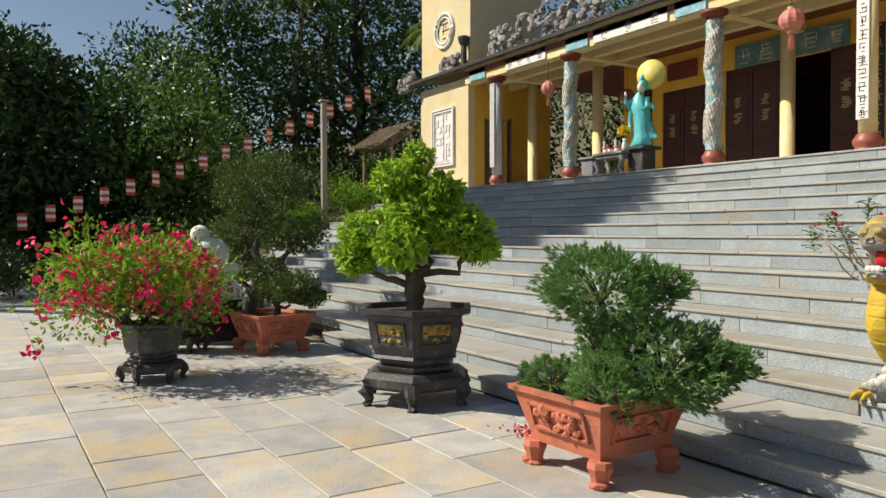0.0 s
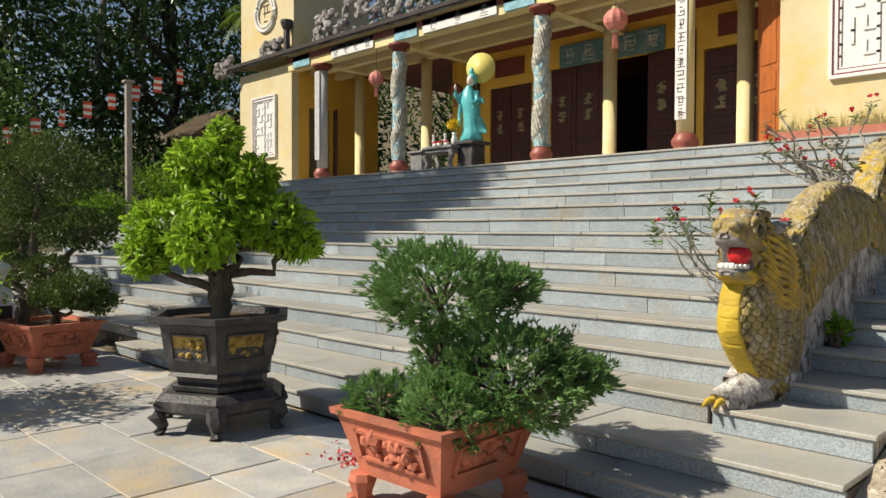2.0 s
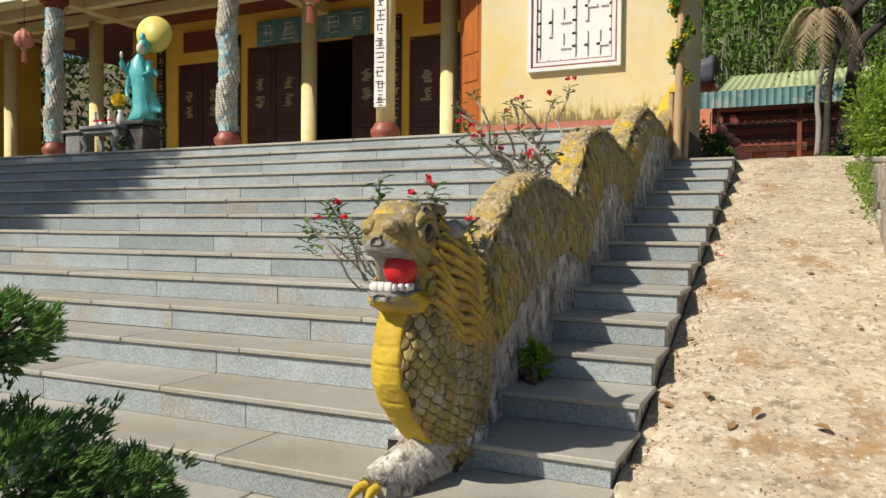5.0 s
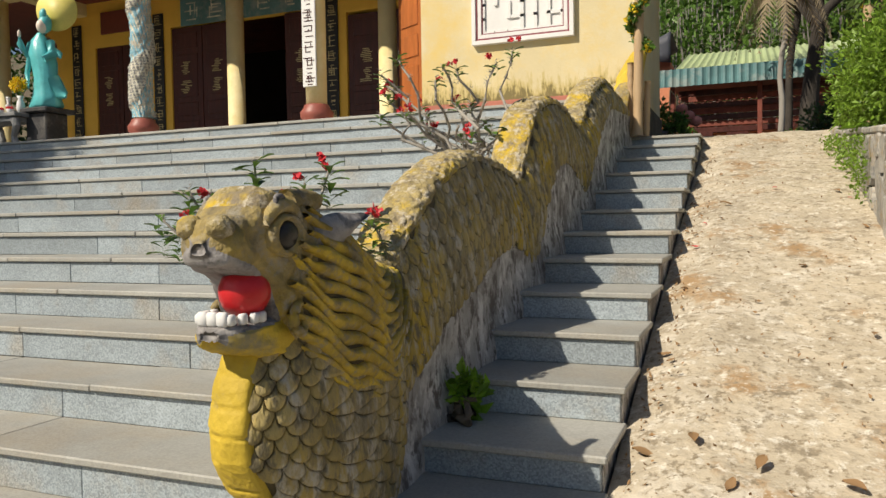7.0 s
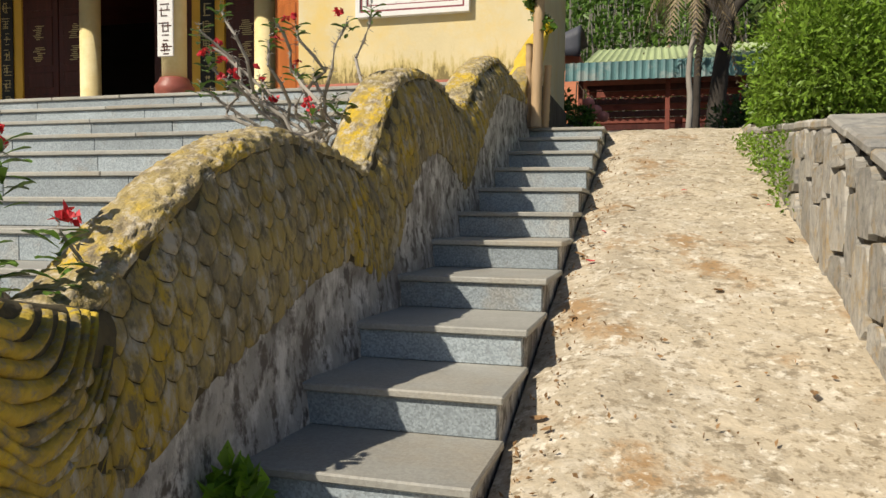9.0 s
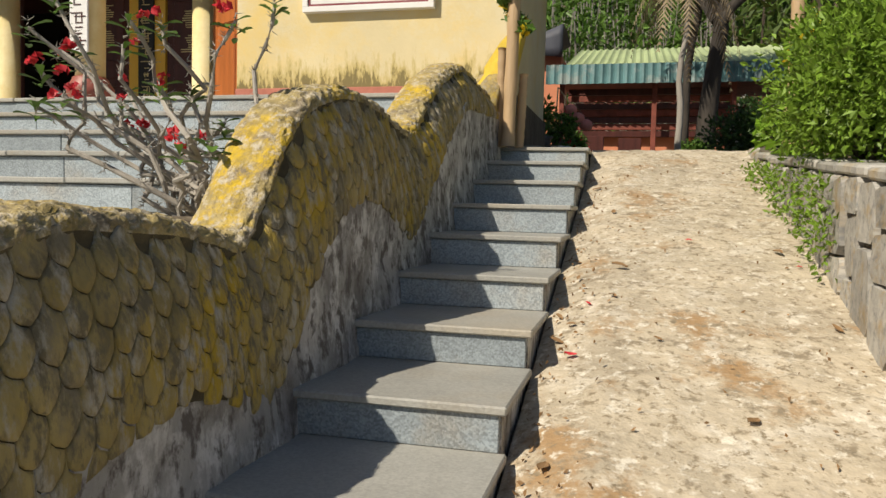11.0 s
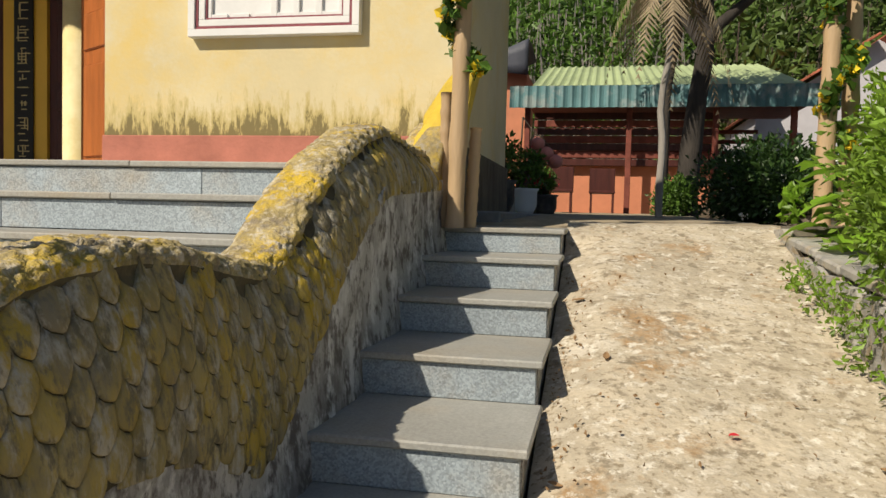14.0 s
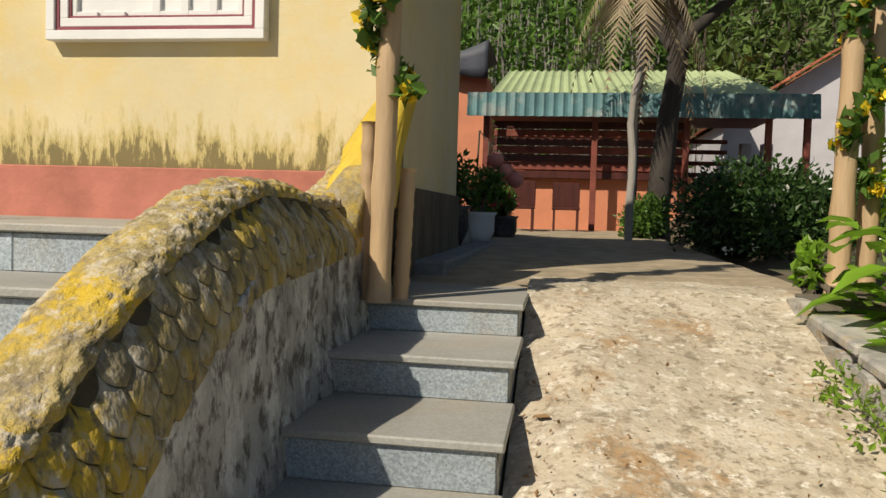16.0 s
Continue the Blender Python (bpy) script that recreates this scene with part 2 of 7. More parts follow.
L_FLOWER = leafmat("magenta petals", (0.80, 0.025, 0.14), 0.3, 0.5, 0.3)
L_FLOWERR = leafmat("rose red petals", (0.66, 0.045, 0.06), 0.3, 0.5, 0.3)
L_DRY = leafmat("dry palm fronds", (0.34, 0.27, 0.17), 0.3, 0.8, 0.2)
L_PALM = leafmat("palm fronds", (0.12, 0.19, 0.02), 0.35, 0.4, 0.3)
L_FALLEN = leafmat("fallen leaves", (0.28, 0.17, 0.08), 0.4, 0.8, 0.1)


def add_mould(m, z0, z1):
    """Old rain mould that climbs the wall in ragged streaks."""
    nd, lk = m.node_tree.nodes, m.node_tree.links
    bs = nd["Principled BSDF"]
    src = bs.inputs["Base Color"].links[0].from_socket
    co = nd.new("ShaderNodeTexCoord")
    mp = nd.new("ShaderNodeMapping")
    mp.inputs["Scale"].default_value = (9, 9, 2.2)
    lk.new(co.outputs["Object"], mp.inputs["Vector"])
    n = nd.new("ShaderNodeTexNoise")
    n.inputs["Scale"].default_value, n.inputs["Detail"].default_value, n.inputs["Roughness"].default_value = 1.6, 8, 0.75
    lk.new(mp.outputs[0], n.inputs["Vector"])
    sep = nd.new("ShaderNodeSeparateXYZ")
    lk.new(co.outputs["Object"], sep.inputs[0])
    hr = nd.new("ShaderNodeMapRange")
    hr.inputs[1].default_value, hr.inputs[2].default_value, hr.inputs[3].default_value, hr.inputs[4].default_value = z0, z1, 0.26, -0.22
    lk.new(sep.outputs[2], hr.inputs[0])
    ad = nd.new("ShaderNodeMath")
    lk.new(n.outputs["Fac"], ad.inputs[0])
    lk.new(hr.outputs[0], ad.inputs[1])
    for lo, hi, col in ((0.46, 0.60, (0.50, 0.40, 0.16, 1)), (0.60, 0.66, (0.20, 0.16, 0.065, 1))):
        st = nd.new("ShaderNodeMapRange")
        st.inputs[1].default_value, st.inputs[2].default_value = lo, hi
        lk.new(ad.outputs[0], st.inputs[0])
        mx = nd.new("ShaderNodeMix")
        mx.data_type = "RGBA"
        lk.new(st.outputs[0], mx.inputs[0])
        lk.new(src, mx.inputs[6])
        mx.inputs[7].default_value = col
        src = mx.outputs[2]
    lk.new(src, bs.inputs["Base Color"])


M_CREAMOLD = mat("cream wall paint with mould", (0.66, 0.565, 0.34), 0.8, 0.07, 1.2, 0.12, 30, stain=[(0.68, 0.51, 0.19), (0.66, 0.59, 0.41)], stain_scale=0.9, stain_at=(0.5, 0.7))
add_mould(M_CREAMOLD, 2.5, 3.0)


# ---- building blocks ----
def part(name, bm, material, parent=None, label="", smooth=False):
    me = bpy.data.meshes.new(name)
    bm.to_mesh(me)
    bm.free()
    for m in material if isinstance(material, (list, tuple)) else [material]:
        me.materials.append(m)
    if smooth:
        me.polygons.foreach_set("use_smooth", [True] * len(me.polygons))
    ob = new(name, me)
    if parent:
        ob.parent = parent
    return tagged(ob, label)


def thing(name, at, label, category, group="", kind="", rz=0):
    ob = new(name)
    ob.matrix_world = pose(*at, 0, 0, rz)
    ob.empty_display_size = 0.2
    return tagged(ob, label, category, group, kind)


def raw(name, verts, faces, material, parent=None, label="", smooth=False):
    me = bpy.data.meshes.new(name)
    me.from_pydata([tuple(v) for v in verts], [], faces)
    for m in material if isinstance(material, (list, tuple)) else [material]:
        me.materials.append(m)
    if smooth:
        me.polygons.foreach_set("use_smooth", [True] * len(me.polygons))
    ob = new(name, me)
    if parent:
        ob.parent = parent
    return tagged(ob, label)


def box(bm, x0, x1, y0, y1, z0, z1, bevel=0.0, m=None, mi=0):
    r = bmesh.ops.create_cube(bm, size=1)
    vs = r["verts"]
    for v in vs:
        v.co = Vector((x0 + (v.co.x + 0.5) * (x1 - x0), y0 + (v.co.y + 0.5) * (y1 - y0), z0 + (v.co.z + 0.5) * (z1 - z0)))
    fs = list({f for v in vs for f in v.link_faces})
    for f in fs:
        f.material_index = mi
    if bevel:
        es = list({e for v in vs for e in v.link_edges})
        r = bmesh.ops.bevel(bm, geom=es, offset=bevel, segments=1, affect="EDGES", profile=0.5)
        vs = list({v for f in r["faces"] for v in f.verts} | {v for v in vs if v.is_valid})
        for f in r["faces"]:
            f.material_index = mi
    if m is not None:
        bmesh.ops.transform(bm, matrix=m, verts=vs)
    return vs


def boxed(*a, **k):
    bm = bmesh.new()
    box(bm, *a, **k)
    return bm


def lathe(bm, prof, n=16, at=(0, 0, 0), mi=0, turn=0.0, square=False):
    rings = []
    for r, z in prof:
        rings.append([bm.verts.new((at[0] + r * math.cos(turn + 2 * math.pi * i / n), at[1] + r * math.sin(turn + 2 * math.pi * i / n), at[2] + z)) for i in range(n)])
    for a, b in zip(rings, rings[1:]):
        for i in range(n):
            f = bm.faces.new((a[i], a[(i + 1) % n], b[(i + 1) % n], b[i]))
            f.material_index = mi
    for ring, flip in ((rings[0], True), (rings[-1], False)):
        f = bm.faces.new(ring[::-1] if flip else ring)
        f.material_index = mi
    return rings


def tube(bm, pts, radii, n=8, mi=0, bump=0.0):
    pts = [Vector(p) for p in pts]
    rings = []
    for i, p in enumerate(pts):
        d = (pts[min(i + 1, len(pts) - 1)] - pts[max(i - 1, 0)]).normalized()
        ref = Vector((0, 0, 1)) if abs(d.z) < 0.9 else Vector((1, 0, 0))
        u = d.cross(ref).normalized()
        w = d.cross(u)
        r = radii[i] if isinstance(radii, (list, tuple)) else radii
        ring = []
        for k in range(n):
            a = 2 * math.pi * k / n
            rr = r * (1 + bump * (noise.noise(p * 7 + Vector((k, 0, 0)))))
            ring.append(bm.verts.new(p + u * rr * math.cos(a) + w * rr * math.sin(a)))
        rings.append(ring)
    for a, b in zip(rings, rings[1:]):
        for k in range(n):
            f = bm.faces.new((a[k], a[(k + 1) % n], b[(k + 1) % n], b[k]))
            f.material_index = mi
    for ring, flip in ((rings[0], True), (rings[-1], False)):
        f = bm.faces.new(ring[::-1] if not flip else ring)
        f.material_index = mi
    return rings


def blob(bm, at, size, sub=2, rough=0.2, freq=1.5, mi=0, seed=0):
    r = bmesh.ops.create_icosphere(bm, subdivisions=sub, radius=1)
    for v in r["verts"]:
        k = 1 + rough * noise.noise(v.co * freq + Vector((seed * 3.1, seed, 0)))
        v.co = Vector((at[0] + v.co.x * size[0] * k, at[1] + v.co.y * size[1] * k, at[2] + v.co.z * size[2] * k))
        for f in v.link_faces:
            f.material_index = mi


RNG = np.random.default_rng(7)


def leaves(name, pts, size, material, parent=None, aspect=0.45, up=0.3, vary=0.35, out=None, label="", fold=0.15, droop=0.0, kind=""):
    """Many small folded leaves, one mesh."""
    pts = np.asarray(pts, float)
    n = len(pts)
    d = RNG.normal(size=(n, 3))
    if out is not None:
        d = d * 0.6 + out * 0.9
    d[:, 2] += up - droop
    d /= np.linalg.norm(d, axis=1)[:, None] + 1e-9
    ref = RNG.normal(size=(n, 3))
    s = np.cross(d, ref)
    s /= np.linalg.norm(s, axis=1)[:, None] + 1e-9
    nn = np.cross(s, d)
    L = size * (1 + vary * RNG.uniform(-1, 1, n))[:, None]
    W = L * aspect
    a, b = pts - d * L * 0.5, pts + d * L * 0.5
    c1, c2 = pts + s * W * 0.5 + nn * L * fold, pts - s * W * 0.5 + nn * L * fold
    v = np.stack([a, c1, b, c2], 1).reshape(-1, 3)
    f = np.arange(n)[:, None] * 4
    faces = np.concatenate([f + [[0, 1, 2]], f + [[0, 2, 3]]], 1).reshape(-1, 3)
    ob = raw(name, v, faces.tolist(), material, parent, label)
    if kind:
        ob["kind"] = kind
    return ob


def shell(n, center, radius, inner=0.55, flat=1.0, lump=0.25, freq=2.2, seed=0.0):
    """Points in an uneven, gappy crown; with the way outwards."""
    d = RNG.normal(size=(n * 2, 3))
    d /= np.linalg.norm(d, axis=1)[:, None]
    keep, outs = [], []
    for q in d:
        k = noise.noise(Vector(q) * freq + Vector((seed, seed * 2, 0)))
        if k < -0.42:
            continue
        r = (inner + (1 - inner) * RNG.random() ** 0.6) * (1 + lump * k)
        keep.append((center[0] + q[0] * r * radius[0], center[1] + q[1] * r * radius[1], center[2] + q[2] * r * radius[2] * flat))
        outs.append(q)
        if len(keep) >= n:
            break
    return np.array(keep), np.array(outs)


def smooth_between(xs, zs, x):
    for i in range(len(xs) - 1):
        if x <= xs[i + 1]:
            k = min(1, max(0, (x - xs[i]) / (xs[i + 1] - xs[i])))
            return zs[i] + (zs[i + 1] - zs[i]) * (1 - math.cos(math.pi * k)) / 2
    return zs[-1]


def grid_mesh(fn, us, vs):
    verts = [fn(u, v) for u in us for v in vs]
    nv = len(vs)
    faces = [(i * nv + j, (i + 1) * nv + j, (i + 1) * nv + j + 1, i * nv + j + 1) for i in range(len(us) - 1) for j in range(nv - 1)]
    return verts, faces


# ---- levels ----
FLOOR = -0.43
TOP = 2.275
RISE, GOING = 0.175, 0.439
MAIN_Y = [-1.30, -1.0] + [-0.36 + GOING * k for k in range(14)]
MAIN_Z = [-0.29, -0.15] + [RISE * k for k in range(14)]
SIDE_Y = [-0.53, 0.0, 0.52, 0.97, 1.40, 1.88, 2.41, 2.98, 3.53, 4.08, 4.63, 5.17, 5.66, 6.22]
SIDE_Z = [0.0, 0.12, 0.255, 0.405, 0.555, 0.702, 0.855, 1.005, 1.16, 1.326, 1.495, 1.66, 1.82, 1.965]
STAIR_L, STAIR_R = -18.2, -1.0


def ramp_z(y):
    return max(FLOOR, min(2.0, 0.004 + 0.29 * y)) if y < 6.9 else 2.0 + (y - 6.9) * 0.015


def ground_z(x, y):
    z = min(ramp_z(y) - 0.12, 1.9 + 0.012 * max(0, y - 7))
    if x > 1.85:
        k = min(1, (x - 1.85) / 0.2)
        top = ramp_z(y) + 0.6 if y < 3.2 else max(1.53 + (y - 3.2) * 0.09, 1.9)
        z = z * (1 - k) + k * (top - 0.03)
    if x < -18.6:
        k = min(1, (-18.6 - x) / 1.5)
        z = z * (1 - k) + k * max(-0.5, min(2.4, 0.25 * (y + 3) - 0.5)) - 0.0
    if y > 26:
        z += (y - 26) * 0.42 * min(1, max(0, (150 - y) / 60)) if y < 100 else 31
    return z


xs = np.concatenate([[-600, -300, -150, -90], np.arange(-60, -22, 4), np.arange(-22, 6, 0.7), np.arange(6, 60, 4), [90, 150, 300, 600]])
ys = np.concatenate([[-600, -300, -150, -80, -40], np.arange(-24, -3, 3), np.arange(-3, 12, 0.7), np.arange(12, 60, 3), [80, 100, 150, 300, 600]])
v, f = grid_mesh(lambda x, y: (x, y, ground_z(x, y)), list(xs), list(ys))
tagged(raw("ground", v, f, M_EARTH, smooth=True), "bare brown earth with moss", "ground", kind="structure")

# ---- ramp ----
def ramp_pt(x, y):
    p = Vector((x, y, 0))
    w = max(0.0, -0.9 - y)
    xx = x + w * (0.9 if x > 0.9 else (-0.15 if x < 0.05 else 0)) * min(1, w)
    dip = 0.075 * max(0.0, 1 - max(0.0, x) / 0.28) ** 1.5 if 0.2 < y < 6.6 else 0.0
    return (xx, y, ramp_z(y) - dip + 0.012 * noise.noise(p * 2.1) + 0.010 * noise.noise(p * 6) + 0.007 * noise.noise(p * 17) - (0.01 if y < -1.45 else 0))


v, f = grid_mesh(ramp_pt, list(np.linspace(0.0, 1.32, 40)), list(np.arange(-3.2, 7.3, 0.035)))
tagged(raw("ramp", v, f, M_CONCRETE, smooth=True), "rough worn beige concrete ramp with dirt patches", "ramp", kind="structure")
v, f = grid_mesh(lambda x, y: (x, y, (ramp_z(y) if y > 7.5 else 1.958 + (y - 6.95) * 0.09) + 0.012 * noise.noise(Vector((x, y, 0)) * 1.5)), list(np.linspace(-0.7, 1.5, 30)), list(np.arange(6.95, 16, 0.15)))
tagged(raw("path", v, f, M_JOINT, smooth=True), "worn earthen path beyond the bamboo gate", "path", kind="structure")

# ---- dragon balustrade ----
DRAGON_X = -0.87
RIDGE = np.array([(-0.20, 0.93), (0.45, 0.93), (0.56, 0.99), (0.70, 1.11), (0.94, 1.26), (1.20, 1.38), (1.50, 1.445), (1.90, 1.42), (2.10, 1.385), (2.24, 1.345), (2.34, 1.43), (2.44, 1.58), (2.54, 1.71), (2.66, 1.80), (2.80, 1.88), (3.05, 1.945), (3.30, 1.96), (3.55, 1.94),
                  (3.78, 1.895), (3.96, 1.865), (4.10, 1.90), (4.24, 1.99), (4.40, 2.11), (4.60, 2.225), (4.80, 2.31), (5.00, 2.39), (5.25, 2.445), (5.55, 2.44), (5.90, 2.40), (6.20, 2.42), (6.45, 2.50), (6.75, 2.64)])
BELLY = np.array([(-0.2, 0.05), (0.0, 0.05), (0.20, 0.28), (0.45, 0.48), (0.87, 0.68), (1.20, 0.80), (1.50, 0.91), (1.80, 0.96), (2.00, 0.92), (2.20, 0.82), (2.35, 0.89), (2.50, 1.08), (2.68, 1.28), (2.85, 1.43), (3.10, 1.50), (3.36, 1.46), (3.60, 1.36), (3.76, 1.29), (3.95, 1.40), (4.12, 1.56), (4.38, 1.76), (4.65, 1.95), (5.0, 2.12), (5.7, 2.16), (6.2, 2.19), (6.75, 2.24)])


def profile(table, y):
    """Height along the balustrade, eased between the stations."""
    return sum(np.interp(np.asarray(y, float) + o, table[:, 0], table[:, 1]) * w for o, w in ((-0.05, 0.25), (0.0, 0.5), (0.05, 0.25)))


def foot(y):
    for a, b in zip(range(len(SIDE_Y) - 1), range(1, len(SIDE_Y))):
        if y < SIDE_Y[b]:
            k = max(0, (y - SIDE_Y[a]) / (SIDE_Y[b] - SIDE_Y[a]))
            return SIDE_Z[a] + k * (SIDE_Z[b] - SIDE_Z[a])
    return SIDE_Z[-1]


def waves(u, v, f, seed):
    """Cheap smooth unevenness of a hand-modelled surface."""
    return (np.sin(u * f * 1.7 + seed) * np.cos(v * f * 1.3 - seed * 2.1) + np.sin((u + v) * f * 2.9 + seed * 3.3) * 0.5 + np.cos((u - 0.6 * v) * f * 5.3 + seed) * 0.3) / 1.8


def scale_relief(u, v, su, sv, seed):
    """Overlapping hand-cut scales, tips downwards: relief from 0 to 1, and how near the cut edge (0 at it)."""
    u, v = u + su * 0.42 * waves(u, v, 0.28 / su, seed), v + sv * 0.5 * waves(v, u, 0.28 / sv, seed + 4)
    h = np.zeros_like(u)
    edge = np.zeros_like(u)
    done = np.zeros(u.shape, bool)
    j0 = np.floor(v / sv)
    for dj in (2, 1, 0, -1):
        j = j0 + dj
        i = np.round(u / su - 0.5 * (j % 2))
        jit = np.sin(i * 12.9 + j * 78.2 + seed + 3 * np.sin(i * 5.1)) * 0.5
        du = np.abs(u / su - 0.5 * (j % 2) - i - 0.16 * jit)
        t = ((j + 1) * sv - v) / (sv * (2.15 + 0.25 * jit))
        hw = 0.56 * np.sqrt(np.clip(1 - np.clip(t, 0, 1) ** 2.4, 0, 1))
        inside = (t > 0) & (t < 1) & (du < hw) & ~done
        e = np.clip((hw - du) / 0.16, 0, 1)
        lift = 0.30 + 0.70 * t + 0.25 * jit
        h = np.where(inside, lift * e ** 0.6, h)
        edge = np.where(inside, e, edge)
        done |= inside
    return h, edge


def sheet(name, P, index, materials, parent, label="", closed=False):
    """A fine grid of points as one mesh; index gives each face its material."""
    n, m = P.shape[:2]
    i = np.arange((n - 1) * (m if closed else m - 1))
    mm = m if closed else m - 1
    a, b = i // mm, i % mm
    c = (b + 1) % m
    F = np.stack([a * m + b, (a + 1) * m + b, (a + 1) * m + c, a * m + c], 1)
    F, mi = F.tolist(), np.asarray(index)[a, b].tolist()
    if closed:
        F += [list(range(m))[::-1], list(range((n - 1) * m, n * m))]
        mi += [int(index[0][0]), int(index[-1][0])]
    ob = raw(name, P.reshape(-1, 3), F, materials, parent, label, True)
    ob.data.polygons.foreach_set("material_index", np.array(mi, np.int32))
    return ob


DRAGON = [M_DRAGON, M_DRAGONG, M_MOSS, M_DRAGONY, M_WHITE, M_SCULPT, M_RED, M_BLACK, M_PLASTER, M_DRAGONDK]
dragon = thing("dragon_balustrade", (0, 0, 0), "weathered yellow plaster dragon balustrade, scaled, red ball in jaws", "balustrade")
# body: an upright slab with cut scales on the flanks and a lumpy, lichen covered crest
CAP_X, CAP_W, CAP_R = -0.912, 0.103, 0.055
ys_ = np.arange(0.05, 6.76, 0.011)
top_z, low_z = profile(RIDGE, ys_), profile(BELLY, ys_)


def flank_x(y, z):
    """The flank leans in towards the crest."""
    lo, hi = np.interp(y, ys_, low_z), np.interp(y, ys_, top_z) - CAP_R
    k = np.clip((z - lo) / (hi - lo), 0, 1)
    return DRAGON_X + 0.160 - (DRAGON_X + 0.160 - CAP_X - CAP_W) * k ** 2.2 + 0.006 * waves(y, z, 5, 1)


NF, NC = 40, 34
P = np.zeros((len(ys_), NF + NC + 6, 3))
idx = np.zeros((len(ys_), NF + NC + 6), int)
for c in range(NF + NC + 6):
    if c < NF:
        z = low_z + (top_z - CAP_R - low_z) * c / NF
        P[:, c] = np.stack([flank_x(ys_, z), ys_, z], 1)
        # flank base in the dark colour, so painted shade shows between the scales
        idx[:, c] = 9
    elif c < NF + NC:
        q = (c - NF + 0.5) / NC
        a = math.pi * q
        cx, cz = math.cos(a), math.sin(a)
        x = (CAP_W - CAP_R) * (abs(cx) ** 0.35) * (1 if cx > 0 else -1) + CAP_R * cx
        z = top_z - CAP_R + CAP_R * cz ** 0.7
        h, e = scale_relief(np.full_like(ys_, q * 0.30), ys_ * 0.9 + 0.02 * np.sin(ys_ * 9), 0.062, 0.042, 5.0)
        lump = np.clip(waves(ys_, x + 0 * ys_, 34, 6), 0, 1) * math.exp(-((q - 0.10) / 0.12) ** 2)
        off = 0.016 * h + 0.018 * lump + 0.006 * waves(ys_, x + 0 * ys_, 11, 2) + 0.003 * waves(ys_, x + 0 * ys_, 60, 8)
        P[:, c] = np.stack([CAP_X + x + cx * off, ys_, z + cz * off], 1)
        idx[:, c] = 2
    else:
        k = (c - NF - NC + 1) / 6
        z = top_z - CAP_R - (top_z - CAP_R - low_z) * k
        P[:, c] = np.stack([CAP_X - CAP_W + 0.01 * waves(ys_, z, 9, 5), ys_, z], 1)
        idx[:, c] = 1
sheet("body", P, idx, DRAGON, dragon, "mossy plaster body, grime and groove shade in its colour")


def scale_pieces(name, at, i_range, j_range, keep, hw, hh, proud, pick, label):
    """Hand-moulded overlapping scales with rounded tips on any surface at(u, v, off), one mesh."""
    def corner(i, j):
        n = noise.noise_vector(Vector((i * 3.7, j * 5.3, hw * 90)))
        return Vector((i * hw + 0.30 * hw * n.x, j * hh + 0.32 * hh * n.y))
    V, F, M = [], [], []
    for i in i_range:
        for j in j_range:
            if (i + j) % 2:
                continue
            ring = [corner(i, j - 1), corner(i + 1, j), corner(i, j + 1), corner(i - 1, j)]
            mid = sum(ring, Vector((0, 0))) / 4
            if not keep(mid.x, mid.y):
                continue
            out = []
            for q in range(4):
                a, b = ring[q], ring[(q + 1) % 4]
                d = b - a
                nrm = Vector((d.y, -d.x))
                if q in (1, 2):
                    nrm = -nrm
                if q in (0, 3):
                    nrm = nrm if nrm.dot((a + b) / 2 - mid) > 0 else -nrm
                else:
                    nrm = nrm if nrm.dot((a + b) / 2 - mid) < 0 else -nrm
                for t in (0.0, 0.25, 0.5, 0.75):
                    out.append(a + d * t + nrm * 0.20 * math.sin(math.pi * t))
            n = noise.noise(Vector((i * 1.3, j * 2.9, 4)))
            b0 = len(V)
            for k, off in ((0.975, -0.002), (0.92, proud * 0.75), (0.60, proud * 1.05)):
                for p in out:
                    q = mid + (p - mid) * k
                    V.append(at(q.x, q.y, off * (1 + 0.35 * n) - proud * 1.1 * (q.y - mid.y) / (2 * hh)))
            V.append(at(mid.x, mid.y, proud * (1.1 + 0.35 * n)))
            m = len(out)
            for k in range(2):
                for q in range(m):
                    r = (q + 1) % m
                    F.append((b0 + k * m + q, b0 + k * m + r, b0 + (k + 1) * m + r, b0 + (k + 1) * m + q))
            F += [(b0 + 2 * m + q, b0 + 2 * m + (q + 1) % m, b0 + 3 * m) for q in range(m)]
            M += [pick(mid.x, mid.y, n)] * (3 * m)
    ob = raw(name, V, F, DRAGON, dragon, label, True)
    ob.data.polygons.foreach_set("material_index", np.array(M, np.int32))
    ob["kind"] = "stuff"


def flank_at(u, v, off):
    y = u
    lo, hi = float(np.interp(y, ys_, low_z)), float(np.interp(y, ys_, top_z))
    z = min(hi - 0.03, max(lo - 0.01, v + 0.30 * u))
    return (float(flank_x(y, z)) + off, y, z)


scale_pieces("scales", flank_at, range(4, 162), range(-3, 26),
             lambda u, v: 0.30 < u < 6.5 and float(np.interp(u, ys_, low_z)) + 0.005 < v + 0.30 * u < float(np.interp(u, ys_, top_z)) - 0.03,
             0.041, 0.080, 0.0085, lambda u, v, n: 1, "olive and yellow moulded scales")
